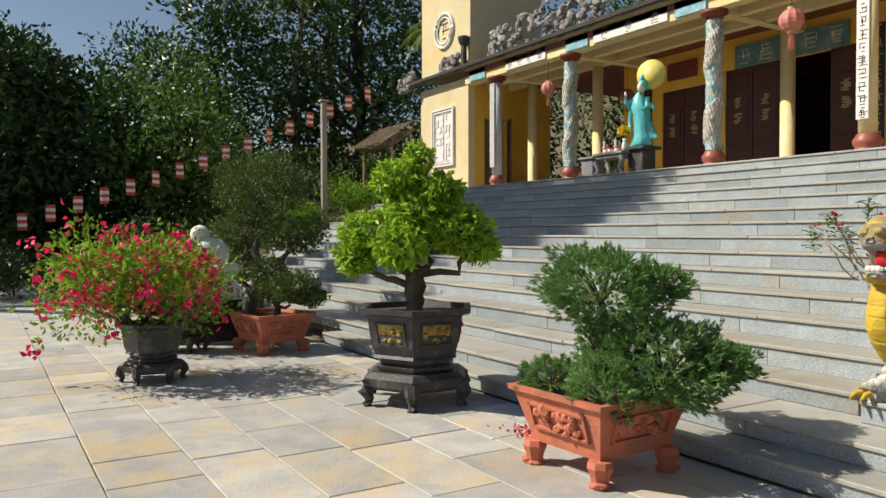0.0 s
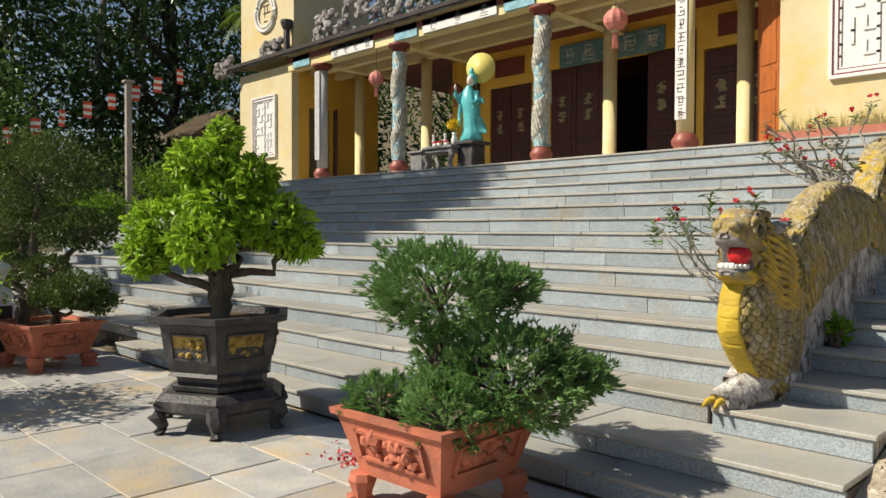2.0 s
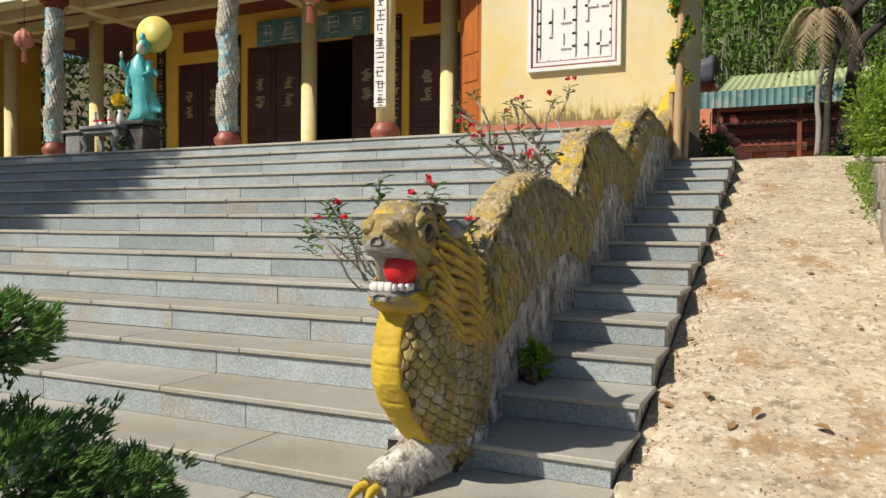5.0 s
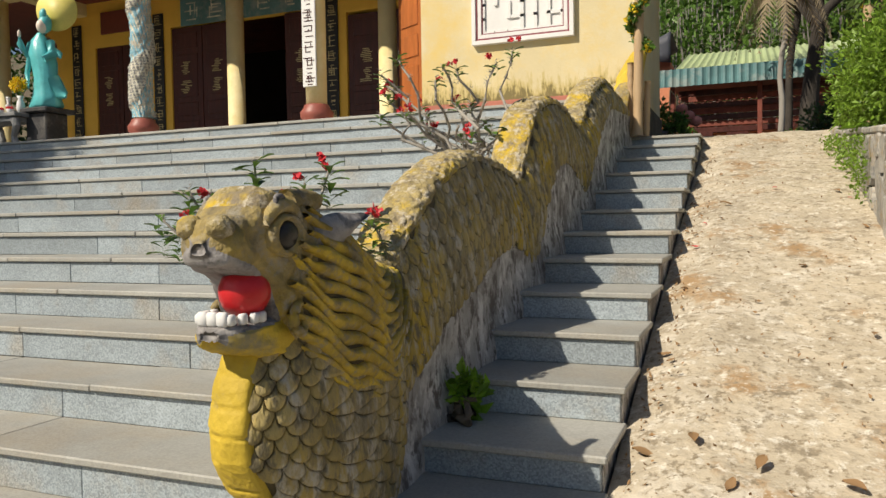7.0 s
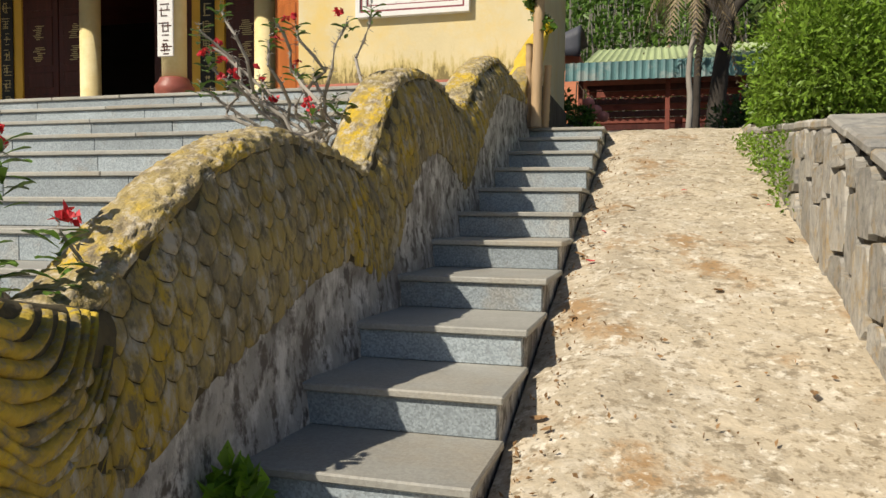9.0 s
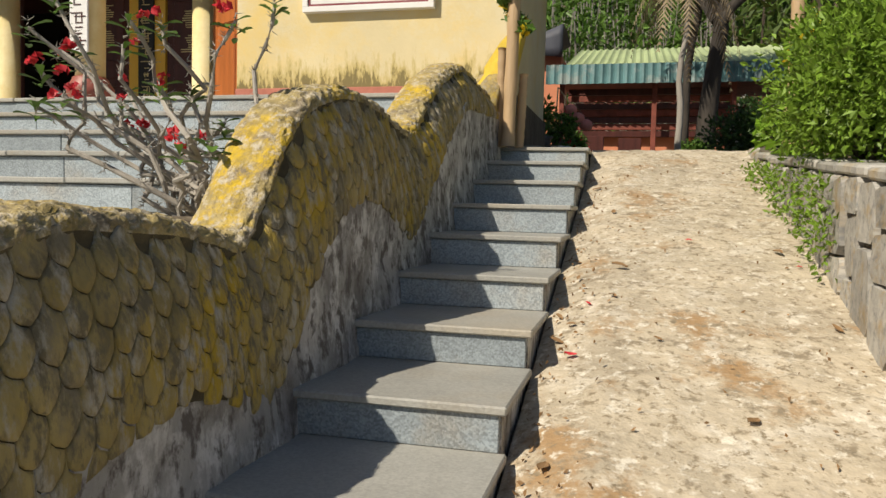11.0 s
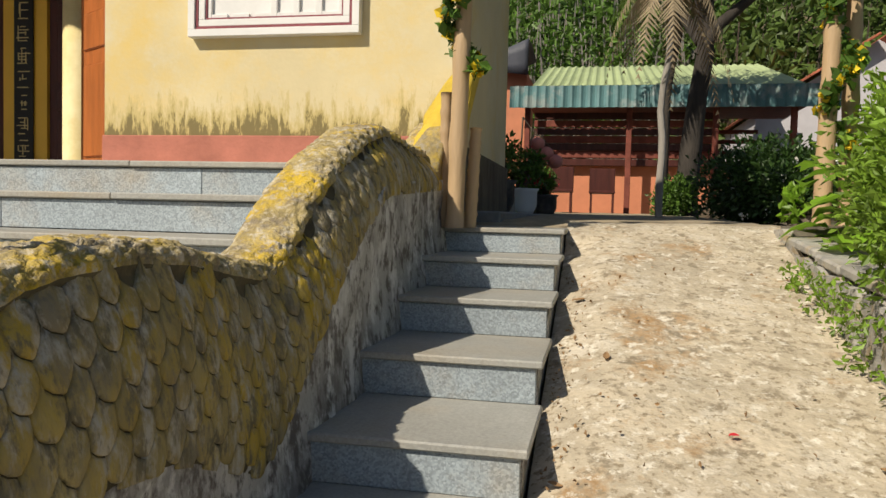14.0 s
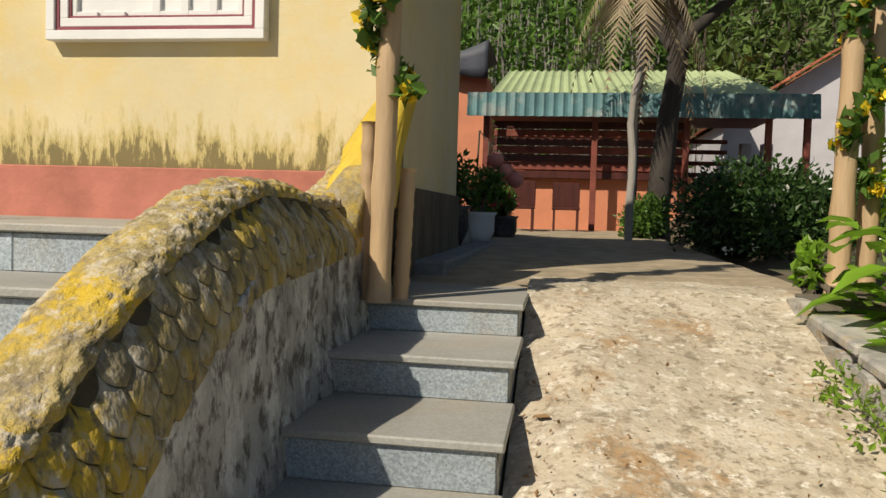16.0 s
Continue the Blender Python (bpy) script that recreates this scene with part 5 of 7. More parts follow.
# statue with its halo disc, one plain shape
bm = bmesh.new()
prof = [(0.22, 0.0), (0.25, 0.05), (0.20, 0.2), (0.17, 0.45), (0.19, 0.7), (0.20, 0.85), (0.15, 1.02), (0.07, 1.12), (0.055, 1.16)]
rings = lathe(bm, prof, 22)
for ri, ring in enumerate(rings):
    for i, v in enumerate(ring):
        kf = 1 + 0.10 * math.sin(i * 2.4 + ri * 0.9)
        v.co.x, v.co.y = v.co.x * kf, v.co.y * kf * 0.85
    for v in ring:
        v.co.x += 0.05 * math.sin(ri * 0.7)
blob(bm, (0.03, -0.03, 1.25), (0.075, 0.085, 0.11), 2, 0.0, 1, 1)
blob(bm, (0.03, 0.03, 1.30), (0.10, 0.10, 0.15), 2, 0.15, 2, 0)
blob(bm, (0.03, 0.0, 1.43), (0.06, 0.05, 0.10), 2, 0.1, 2, 0)
tube(bm, [(-0.16, -0.05, 1.0), (-0.24, -0.10, 0.85), (-0.23, -0.20, 0.98), (-0.22, -0.22, 1.10)], [0.07, 0.065, 0.05, 0.02], 8, 0)
blob(bm, (-0.22, -0.22, 1.12), (0.025, 0.03, 0.07), 1, 0.1, 1, 1)
tube(bm, [(0.18, -0.02, 1.0), (0.27, -0.05, 0.8), (0.20, -0.16, 0.72)], [0.07, 0.08, 0.05], 8, 0)
tube(bm, [(0.24, 0, 0.86), (0.34, 0.0, 0.80), (0.36, 0.0, 0.74)], [0.06, 0.05, 0.01], 7, 0)
tube(bm, [(0.2, 0, 0.45), (0.33, 0.02, 0.2), (0.42, 0.02, 0.16)], [0.10, 0.10, 0.02], 8, 0)
tube(bm, [(-0.2, -0.05, 0.85), (-0.2, -0.12, 0.55), (-0.16, -0.14, 0.3)], [0.05, 0.04, 0.01], 6, 0)
m_disc = Matrix.Translation((0.14, 0.16, 1.52)) @ Matrix.Rotation(radians(90), 4, "X") @ Matrix.Rotation(radians(24), 4, "Y")
r = bmesh.ops.create_cone(bm, cap_ends=True, segments=32, radius1=0.31, radius2=0.31, depth=0.03, matrix=m_disc)
for v_ in r["verts"]:
    for f_ in v_.link_faces:
        f_.material_index = 2
tagged(part("statue", bm, [M_TURQ, M_SKINPALE, M_DISC], label="turquoise glazed robed statue with a yellow halo disc", smooth=True), category="statue").matrix_world = Matrix.Translation((-9.0, 5.95, 2.80)) @ Matrix.Diagonal((0.95, 0.95, 0.95, 1))


def stone_table(x, y, w, d, h, label):
    t = thing("altar_table", (x, y, TOP), label, "table", "stone altar tables")
    part("tabletop", boxed(-w / 2, w / 2, -d / 2, d / 2, h - 0.06, h, 0.012), M_STONE, t)
    part("apron", boxed(-w / 2 + 0.05, w / 2 - 0.05, -d / 2 + 0.04, d / 2 - 0.04, h - 0.13, h - 0.061, 0.01), M_STONE, t)
    for sx in (-1, 1):
        for sy in (-1, 1):
            bm = bmesh.new()
            tube(bm, [(sx * (w / 2 - 0.08), sy * (d / 2 - 0.06), h - 0.10), (sx * (w / 2 - 0.03), sy * (d / 2 - 0.05), h * 0.6), (sx * (w / 2 - 0.11), sy * (d / 2 - 0.07), h * 0.25), (sx * (w / 2 - 0.06), sy * (d / 2 - 0.06), 0)], [0.06, 0.055, 0.04, 0.055], 8)
            part("leg", bm, M_STONE, t)
    return t


stone_table(-9.55, 5.78, 0.85, 0.45, 0.46, "carved pale stone altar table with curved legs")
ped = thing("pedestal", (-9.0, 5.97, TOP), "stone pedestal under the statue", "pedestal")
part("block", boxed(-0.20, 0.20, -0.18, 0.2, 0, 0.46, 0.015), M_BLACKPOT, ped)
part("cap", boxed(-0.29, 0.29, -0.25, 0.27, 0.461, 0.53, 0.015), M_BLACKPOT, ped)
ped2 = thing("pedestal", (-10.35, 5.9, TOP), "low dark stone pedestal beside the altar", "pedestal")
part("block", boxed(-0.18, 0.18, -0.15, 0.15, 0, 0.38, 0.015), M_STONE, ped2)
part("cap", boxed(-0.23, 0.23, -0.2, 0.2, 0.381, 0.43, 0.012), M_STONE, ped2)
for i, (x, s) in enumerate(((-9.85, 1.0), (-9.52, 0.95))):
    vz = thing("candlestick", (x, 5.78, TOP + 0.46), "blue and white porcelain candlestick", "candlestick", "altar candlesticks")
    bm = bmesh.new()
    lathe(bm, [(0.05, 0), (0.03, 0.04), (0.02, 0.1), (0.045, 0.13), (0.02, 0.17), (0.03, 0.24), (0.035, 0.26)], 12)
    part("stem", bm, M_WHITE, vz, smooth=True)
vz = thing("vase", (-9.25, 5.76, TOP + 0.46), "white porcelain vase with yellow flowers", "vase")
bm = bmesh.new()
lathe(bm, [(0.04, 0), (0.06, 0.08), (0.05, 0.16), (0.03, 0.21), (0.05, 0.25)], 14)
part("body", bm, M_WHITE, vz, smooth=True)
bm = bmesh.new()
for i in range(9):
    a = i * 0.7
    tube(bm, [(0, 0, 0.2), (0.12 * math.cos(a), 0.06 * math.sin(a), 0.36 + 0.02 * (i % 3))], 0.005, 4)
part("stems", bm, L_MID, vz)
p_, o_ = shell(260, (-0.04, 0, 0.42), (0.15, 0.10, 0.11), 0.3)
leaves("flowers", p_, 0.045, M_FLOWERY, vz, 0.8, 0.4, 0.3, o_, "yellow chrysanthemum heads")
for i, x in enumerate((-9.75, -9.62, -9.42)):
    cup = thing("offering_bowl", (x, 5.72, TOP + 0.46), "small red and white offering bowl on the altar", "bowl", "offering bowls")
    bm = bmesh.new()
    lathe(bm, [(0.03, 0), (0.035, 0.02), (0.06, 0.07), (0.055, 0.07), (0.03, 0.03)], 12)
    part("bowl", bm, M_WHITE, cup, smooth=True)
    bm = bmesh.new()
    for j in range(5):
        blob(bm, (0.03 * math.cos(j * 1.3), 0.03 * math.sin(j * 1.3), 0.085), (0.026, 0.026, 0.026), 1)
    part("fruit", bm, M_RED, cup, "red fruit")

# upper storey ornaments on the west side
vent = thing("round_vent", (-17.25, LWING_Y + 0.1, 7.06), "round white plaster vent with a carved centre", "vent")
bm = bmesh.new()
for r_, t_ in ((0.50, 0.05), (0.38, 0.03)):
    pts = [(r_ * math.cos(a), -0.03, r_ * math.sin(a)) for a in np.linspace(0, 2 * math.pi, 33)]
    tube(bm, pts, t_, 6)
part("ring", bm, M_WHITE, vent, smooth=True)
bm = bmesh.new()
glyph(bm, 0, -0.004, 0, 0.55, seed=3)
part("carving", bm, M_ROOFDARK, vent)
urn = thing("urn_post", (-16.0, 6.3, 5.74), "dark glazed post with a cup top on the eave", "post")
bm = bmesh.new()
lathe(bm, [(0.12, 0), (0.09, 0.05), (0.085, 0.6), (0.13, 0.68), (0.17, 0.8), (0.17, 0.86), (0.1, 0.86)], 8)
part("body", bm, M_BLACKPOT, urn)


def roof_carving(x, y, z, ln, hgt, seed, label):
    t = thing("roof_carving", (x, y, z), label, "carving", "roof carvings")
    bm = bmesh.new()
    rs = random.Random(seed)
    pts, rad = [], []
    for i in range(26):
        s = i / 25
        pts.append((ln * (s - 0.5), 0.08 * math.sin(s * 19), hgt * (0.35 + 0.22 * math.sin(s * 11 + seed) + 0.2 * s)))
        rad.append(0.10 * (1 - 0.5 * s) + 0.02 * math.sin(i * 2.1))
    tube(bm, pts, rad, 7)
    for i in range(60):
        s = rs.random()
        zz = rs.random() ** 1.4 * hgt * (0.5 + 0.5 * s)
        sz = rs.uniform(0.05, 0.13)
        blob(bm, (ln * (s - 0.5), rs.uniform(-0.1, 0.1), zz), (sz, sz * 0.7, sz), 1, 0.5, 3, 0, i)
    part("clouds", bm, M_SCULPT, t)


roof_carving(-13.4, 6.25, 5.78, 2.4, 1.0, 1, "grey sculpted dragon and cloud carving on the eave")
roof_carving(-11.2, 6.25, 5.80, 2.0, 1.0, 3, "grey sculpted dragon and cloud carving on the eave")
roof_carving(-19.0, 6.1, 5.55, 0.9, 0.5, 5, "small grey cloud carving at the eave corner")
roof_carving(-16.6, 6.2, 5.75, 0.8, 0.5, 6, "small grey cloud carving at the eave corner")

# ---- bamboo gate ----
def pole(bm, p0, p1, r, nodes=7):
    a, b = Vector(p0), Vector(p1)
    pts, rad = [], []
    for i in range(nodes * 4 + 1):
        t = i / (nodes * 4)
        pts.append(a.lerp(b, t))
        rad.append(r * (1.12 if i % 4 == 0 else 0.97) * (1 - 0.12 * t))
    tube(bm, pts, rad, 12)


def garland(name, base, top, label, n=900):
    g = thing(name, base, label, "garland", "flower garlands")
    ax = Vector(top) - Vector(base)
    P = []
    for i in range(n):
        t = RNG.random()
        a = t * 26
        P.append([ax.x * t + 0.075 * math.cos(a) + RNG.normal() * 0.03, ax.y * t + 0.075 * math.sin(a) + RNG.normal() * 0.03, ax.z * t + RNG.normal() * 0.02])
    leaves("foliage", P, 0.085, L_MID, g, 0.6)
    fl = []
    for i in range(int(n / 30)):
        t = i / (n / 30)
        a = t * 26
        for j in range(14):
            fl.append([ax.x * t + 0.10 * math.cos(a) + RNG.normal() * 0.016, ax.y * t + 0.10 * math.sin(a) + RNG.normal() * 0.016, ax.z * t + RNG.normal() * 0.016])
    leaves("roses", fl, 0.062, M_FLOWERY, g, 0.9, label="yellow fabric roses")


for nm, poles, gl in (("gate_post", [((-0.62, 6.12, 1.96), (-0.56, 6.14, 5.4), 0.052), ((-0.55, 6.24, 1.96), (-0.53, 6.26, 2.55), 0.038), ((-0.70, 6.2, 1.96), (-0.70, 6.2, 2.75), 0.038)], ((-0.60, 6.08, 2.85), (-0.55, 6.10, 5.3))),
                      ("gate_post", [((1.66, 7.3, 1.95), (1.72, 7.32, 5.2), 0.062), ((1.84, 7.4, 1.95), (1.84, 7.42, 5.2), 0.055)], ((1.72, 7.24, 2.55), (1.74, 7.26, 5.0)))):
    g = thing(nm, poles[0][0], "dry bamboo gate post tied with flower garland", "post", "bamboo gate posts")
    for p0, p1, r in poles:
        bm = bmesh.new()
        o = Vector(poles[0][0])
        pole(bm, Vector(p0) - o, Vector(p1) - o, r)
        part("bamboo_pole", bm, M_BAMBOO, g, smooth=True)
    garland("garland", gl[0], gl[1], "green leaf garland with yellow fabric roses on the bamboo")

# ---- plants ----
def tree(at, h, r, n, leafm, leaf, label="dark green broadleaf tree behind the courtyard", bark=M_BARKDK, clumps=9, low=0.35, seed=0, lean=(0, 0), group="trees round the courtyard"):
    t = thing("tree", (at[0], at[1], at[2]), label, "tree", group)
    bm = bmesh.new()
    rs = random.Random(seed)
    top = Vector((lean[0], lean[1], h * 0.75))
    limb(bm, (0, 0, -0.2), top, 0.035 * h * 0.6 + 0.05, 0.05, h * 0.04, 8, seed)
    P, O = [], []
    for i in range(clumps):
        a = 2.4 * i + rs.uniform(-0.4, 0.4)
        f_ = low + (1 - low) * (i + 0.5) / clumps
        rad = r * (0.75 if f_ < 0.8 else 0.35) * rs.uniform(0.5, 1.0)
        c = Vector((lean[0] * f_ + math.cos(a) * rad, lean[1] * f_ + math.sin(a) * rad, h * f_))
        limb(bm, top * min(1, f_ * 0.75), c, 0.07 + 0.005 * h, 0.025, 0.5, 5, i + seed)
        cr = r * rs.uniform(0.38, 0.6)
        p, o = shell(n // clumps, c, (cr, cr, cr * 0.75), 0.35, 1, 0.5, 2.4, i + seed * 1.3)
        P.append(p)
        O.append(o)
    part("trunk", bm, bark, t, smooth=True)
    leaves("crown", np.concatenate(P), leaf, leafm, t, 0.5, 0.1, 0.4, np.concatenate(O))
    return t


def frond_crown(t, top, n, ln, leafm, droop=0.6, nm="frond", width=0.5, rs=None):
    rs = rs or random.Random(1)
    for i in range(n):
        a = i * 2 * math.pi / n + rs.uniform(-0.2, 0.2)
        el = rs.uniform(-0.1, 0.9)
        V, F = [], []
        pts = []
        for s in range(13):
            q = s / 12
            rr = ln * q * (1 - 0.15 * q)
            pts.append(Vector((top[0] + math.cos(a) * rr, top[1] + math.sin(a) * rr, top[2] + ln * (el * q - droop * q * q * 1.3))))
        for s in range(1, 13):
            d = (pts[s] - pts[s - 1]).normalized()
            side = d.cross(Vector((0, 0, 1))).normalized()
            for k2 in range(3):
                p = pts[s - 1].lerp(pts[s], k2 / 3)
                w = width * math.sin(math.pi * min(1, s / 13 + 0.12)) ** 0.7
                for sg in (-1, 1):
                    tip = p + side * sg * w * rs.uniform(0.8, 1.05) + d * w * 0.6 - Vector((0, 0, w * rs.uniform(0.3, 0.75)))
                    b = len(V)
                    V += [p - d * 0.025, p + d * 0.025, tip]
                    F.append((b, b + 1, b + 2))
        raw(nm, V, F, leafm, t)


def palm(at, h, ln, label, leafm=L_PALM, n=14, r=0.13, lean=(0, 0), group="palms", bark=M_PALE, droop=0.6):
    t = thing("palm_tree", at, label, "palm", group)
    bm = bmesh.new()
    limb(bm, (0, 0, -0.1), (lean[0], lean[1], h), r, r * 0.7, h * 0.02, 10, at[0])
    part("trunk", bm, bark, t, smooth=True)
    frond_crown(t, (lean[0], lean[1], h), n, ln, leafm, droop, width=ln * 0.22, rs=random.Random(int(abs(at[0]) * 10)))
    return t


def bush(at, size, n, leafm, leaf, label, name="bush", flower=None, nf=0, fsize=0.05, group="", up=0.2, aspect=0.5, lumps=5, seed=0):
    t = thing(name, at, label, "bush" if name == "bush" else name.replace("_", " "), group)
    rs = random.Random(seed + 5)
    P, O = [], []
    bm = bmesh.new()
    for i in range(lumps):
        c = Vector((rs.uniform(-0.55, 0.55) * size[0], rs.uniform(-0.55, 0.55) * size[1], size[2] * rs.uniform(0.45, 1.15)))
        limb(bm, (0, 0, -0.03), c, 0.03, 0.008, 0.1, 5, i)
        s_ = rs.uniform(0.45, 0.7)
        p, o = shell(n // lumps, c, (size[0] * s_, size[1] * s_, size[2] * s_), 0.3, 1, 0.5, 2.5, i + seed)
        P.append(p)
        O.append(o)
    part("stems", bm, M_BARK, t, smooth=True)
    P, O = np.concatenate(P), np.concatenate(O)
    leaves("foliage", P, leaf, leafm, t, aspect, up, 0.4, O)
    if flower:
        idx = RNG.choice(len(P), nf, replace=False)
        F_ = []
        for i in idx:
            o = O[i] * 0.05
            for j in range(9):
                F_.append(P[i] + o + RNG.normal(size=3) * fsize * 0.7)
        leaves("blossoms", F_, fsize, flower, t, 0.85, 0.3)
    return t


# bougainvilleas in dark pots
hex_pot((-6.35, -3.85, 0), 0.60, 0.36, "dark glazed pot on scrolled feet", 20, False)
bush((-6.5, -4.0, FLOOR + 0.5), (1.0, 0.95, 0.66), 4600, L_LIME, 0.066, "bougainvillea with magenta blossoms in a dark pot", "bougainvillea", L_FLOWER, 105, 0.078, "potted bougainvilleas", lumps=9)
hex_pot((-8.2, -3.15, 0), 0.62, 0.36, "dark glazed pot on scrolled feet", 5, False)
bush((-8.2, -3.15, FLOOR + 0.5), (0.8, 0.8, 0.65), 3400, L_LIME, 0.06, "bougainvillea with red blossoms in a dark pot", "bougainvillea", L_FLOWERR, 46, 0.07, "potted bougainvilleas", lumps=7, seed=4)
# red planter and layered bonsai further along
bonsai_red((-7.65, -2.15, 0), 8, 0.95, 0.80, 0.50, "weathered terracotta planter with a rock and bonsai")
bonsai("bonsai_tree", (-7.6, -2.1, FLOOR + 0.42), [(0.30, 0.15, 0.42, 0.36, 0.32, 0.22), (-0.1, 0.0, 0.35, 0.26, 0.24, 0.16), (0.5, 0.3, 0.3, 0.2, 0.2, 0.14)], 0.035, L_OLIVE, 0.04, 5000, "small dark green bonsai in the terracotta planter", 0.55)
rock = thing("rock", (-8.0, -2.3, FLOOR + 0.44), "small brown upright rock in the planter", "rock")
bm = bmesh.new()
blob(bm, (0, 0, 0.12), (0.08, 0.07, 0.17), 2, 0.5, 3)
part("stone", bm, M_BARK, rock)
bonsai("bonsai_tree", (-9.45, -1.75, FLOOR), [(0.1, 0, 2.25, 0.72, 0.7, 0.52), (-0.45, -0.1, 1.55, 0.55, 0.5, 0.30), (0.75, 0.3, 1.5, 0.55, 0.5, 0.3), (-0.5, -0.2, 1.02, 0.52, 0.5, 0.26), (0.5, 0.0, 1.0, 0.3, 0.3, 0.2)], 0.09, L_OLIVE, 0.05, 15000, "large clipped layered bonsai with rounded pads", 0.55)
# white urn on a black and white plinth
urn2 = thing("plinth", (-9.0, -2.55, FLOOR), "black fronted white plinth by the stairs", "plinth")
part("block", boxed(-0.42, 0.42, -0.35, 0.35, 0, 0.62, 0.015), M_WHITE, urn2)
part("front", boxed(-0.36, 0.36, -0.37, -0.352, 0.03, 0.60, 0.004), M_BLACK, urn2, "black front slab")
part("side", boxed(0.422, 0.44, -0.30, 0.30, 0.03, 0.60, 0.004), M_BLACK, urn2, "black side slab")
lion = bmesh.new()
lathe(lion, [(0.36, 0), (0.42, 0.06), (0.40, 0.14), (0.30, 0.2), (0.36, 0.34), (0.40, 0.42), (0.36, 0.46), (0.2, 0.46)], 20)
blob(lion, (0, 0, 0.62), (0.22, 0.26, 0.22), 2, 0.2, 3)
blob(lion, (-0.05, -0.15, 0.88), (0.13, 0.14, 0.14), 2, 0.25, 4)
tagged(part("stone_figure", lion, M_WHITE, label="white seated animal figure on a lotus base", smooth=True), category="statue").location = (-9.0, -2.55, FLOOR + 0.62)


# crown-of-thorns plants beside the dragon
def thorn_plant(at, stems, label, seed, pot_label, leafy, thick):
    p = thing("pot", at, pot_label, "pot", "round clay pots")
    bm = bmesh.new()
    lathe(bm, [(0.10, 0), (0.14, 0.09), (0.155, 0.15), (0.17, 0.155), (0.17, 0.18), (0.145, 0.18), (0.13, 0.14)], 20)
    part("body", bm, M_PLASTER if seed == 1 else M_BARK, p, smooth=True)
    t = thing("thorn_plant", (at[0], at[1], at[2] + 0.13), label, "plant", "crown of thorns plants")
    rs = random.Random(seed)
    lv, fl = [], []
    for (dx, dy, dz) in stems:
        bm = bmesh.new()
        pts = limb(bm, (rs.uniform(-0.06, 0.06), rs.uniform(-0.06, 0.06), -0.02), (dx, dy, dz), thick, thick * 0.55, 0.13, 10, rs.random() * 9)
        for i, q in enumerate(pts[1:]):
            for j in range(10):
                d = Vector((rs.uniform(-1, 1), rs.uniform(-1, 1), rs.uniform(-0.5, 1))).normalized()
                c = q + Vector((0, 0, rs.uniform(-0.03, 0.03)))
                tube(bm, [c, c + d * (thick + 0.016)], [0.0026, 0.0006], 3)
        part("stem", bm, M_PALE, t, "grey spiny stem")
        tip = pts[-1]
        for k_ in range(leafy):
            a_ = k_ * 2.4 + rs.random()
            d = Vector((math.cos(a_), math.sin(a_), rs.uniform(0.0, 0.9))).normalized()
            lv.append((tip - Vector((0, 0, 0.010 * k_)), d, rs.uniform(0.055, 0.105)))
        if rs.random() < 0.7:
            c = tip + Vector((rs.uniform(-0.04, 0.04), rs.uniform(-0.04, 0.04), 0.045))
            for _ in range(rs.choice((1, 2, 3))):
                o = c + Vector((rs.gauss(0, 0.028), rs.gauss(0, 0.028), rs.gauss(0, 0.02)))
                fl += [o + Vector((rs.gauss(0, 0.009), rs.gauss(0, 0.009), rs.gauss(0, 0.006))) for _ in range(7)]
    V, F = [], []
    for b0, d, L in lv:
        s_ = d.cross(Vector((0, 0, 1))).normalized()
        b = len(V)
        for t_, w_ in ((0, 0.03), (0.35, 0.13), (0.7, 0.20), (0.92, 0.13), (1.0, 0.02)):
            c = b0 + d * L * t_ - Vector((0, 0, L * 0.25 * t_ * t_))
            V += [c - s_ * L * w_ + Vector((0, 0, L * w_ * 0.4)), c, c + s_ * L * w_ + Vector((0, 0, L * w_ * 0.4))]
        for r_ in range(4):
            for c_ in range(2):
                F.append((b + r_ * 3 + c_, b + r_ * 3 + c_ + 1, b + r_ * 3 + c_ + 4, b + r_ * 3 + c_ + 3))
    raw("foliage", V, F, L_MID, t, smooth=True)
    leaves("blossoms", [tuple(q) for q in fl], 0.030, L_FLOWERR, t, 0.95, 0.6)


rs_ = random.Random(8)
thorn_plant((-1.24, 0.70, MAIN_Z[4]), [(-0.66 + 0.98 * i / 12 + rs_.uniform(-0.05, 0.05), -0.20 + rs_.uniform(-0.15, 0.12), 0.76 + rs_.uniform(-0.20, 0.10)) for i in range(13)], "thorny plant with red blossoms in a clay pot", 1, "grey clay pot on the stairs", 17, 0.0085)
thorn_plant((-1.30, 2.86, MAIN_Z[9]), [(-0.72 + 1.05 * i / 20 + rs_.uniform(-0.08, 0.08), rs_.uniform(-0.4, 0.2), rs_.uniform(0.22, 0.90)) for i in range(21)], "tall thorny plant with grey stems and red blossoms", 2, "brown clay pot on the stairs", 7, 0.013)

# green weed on the narrow stairs
bush((-0.66, 0.80, SIDE_Z[2]), (0.13, 0.11, 0.13), 90, L_LIME, 0.085, "small bright green weed in the corner of the step", "weed", lumps=3)

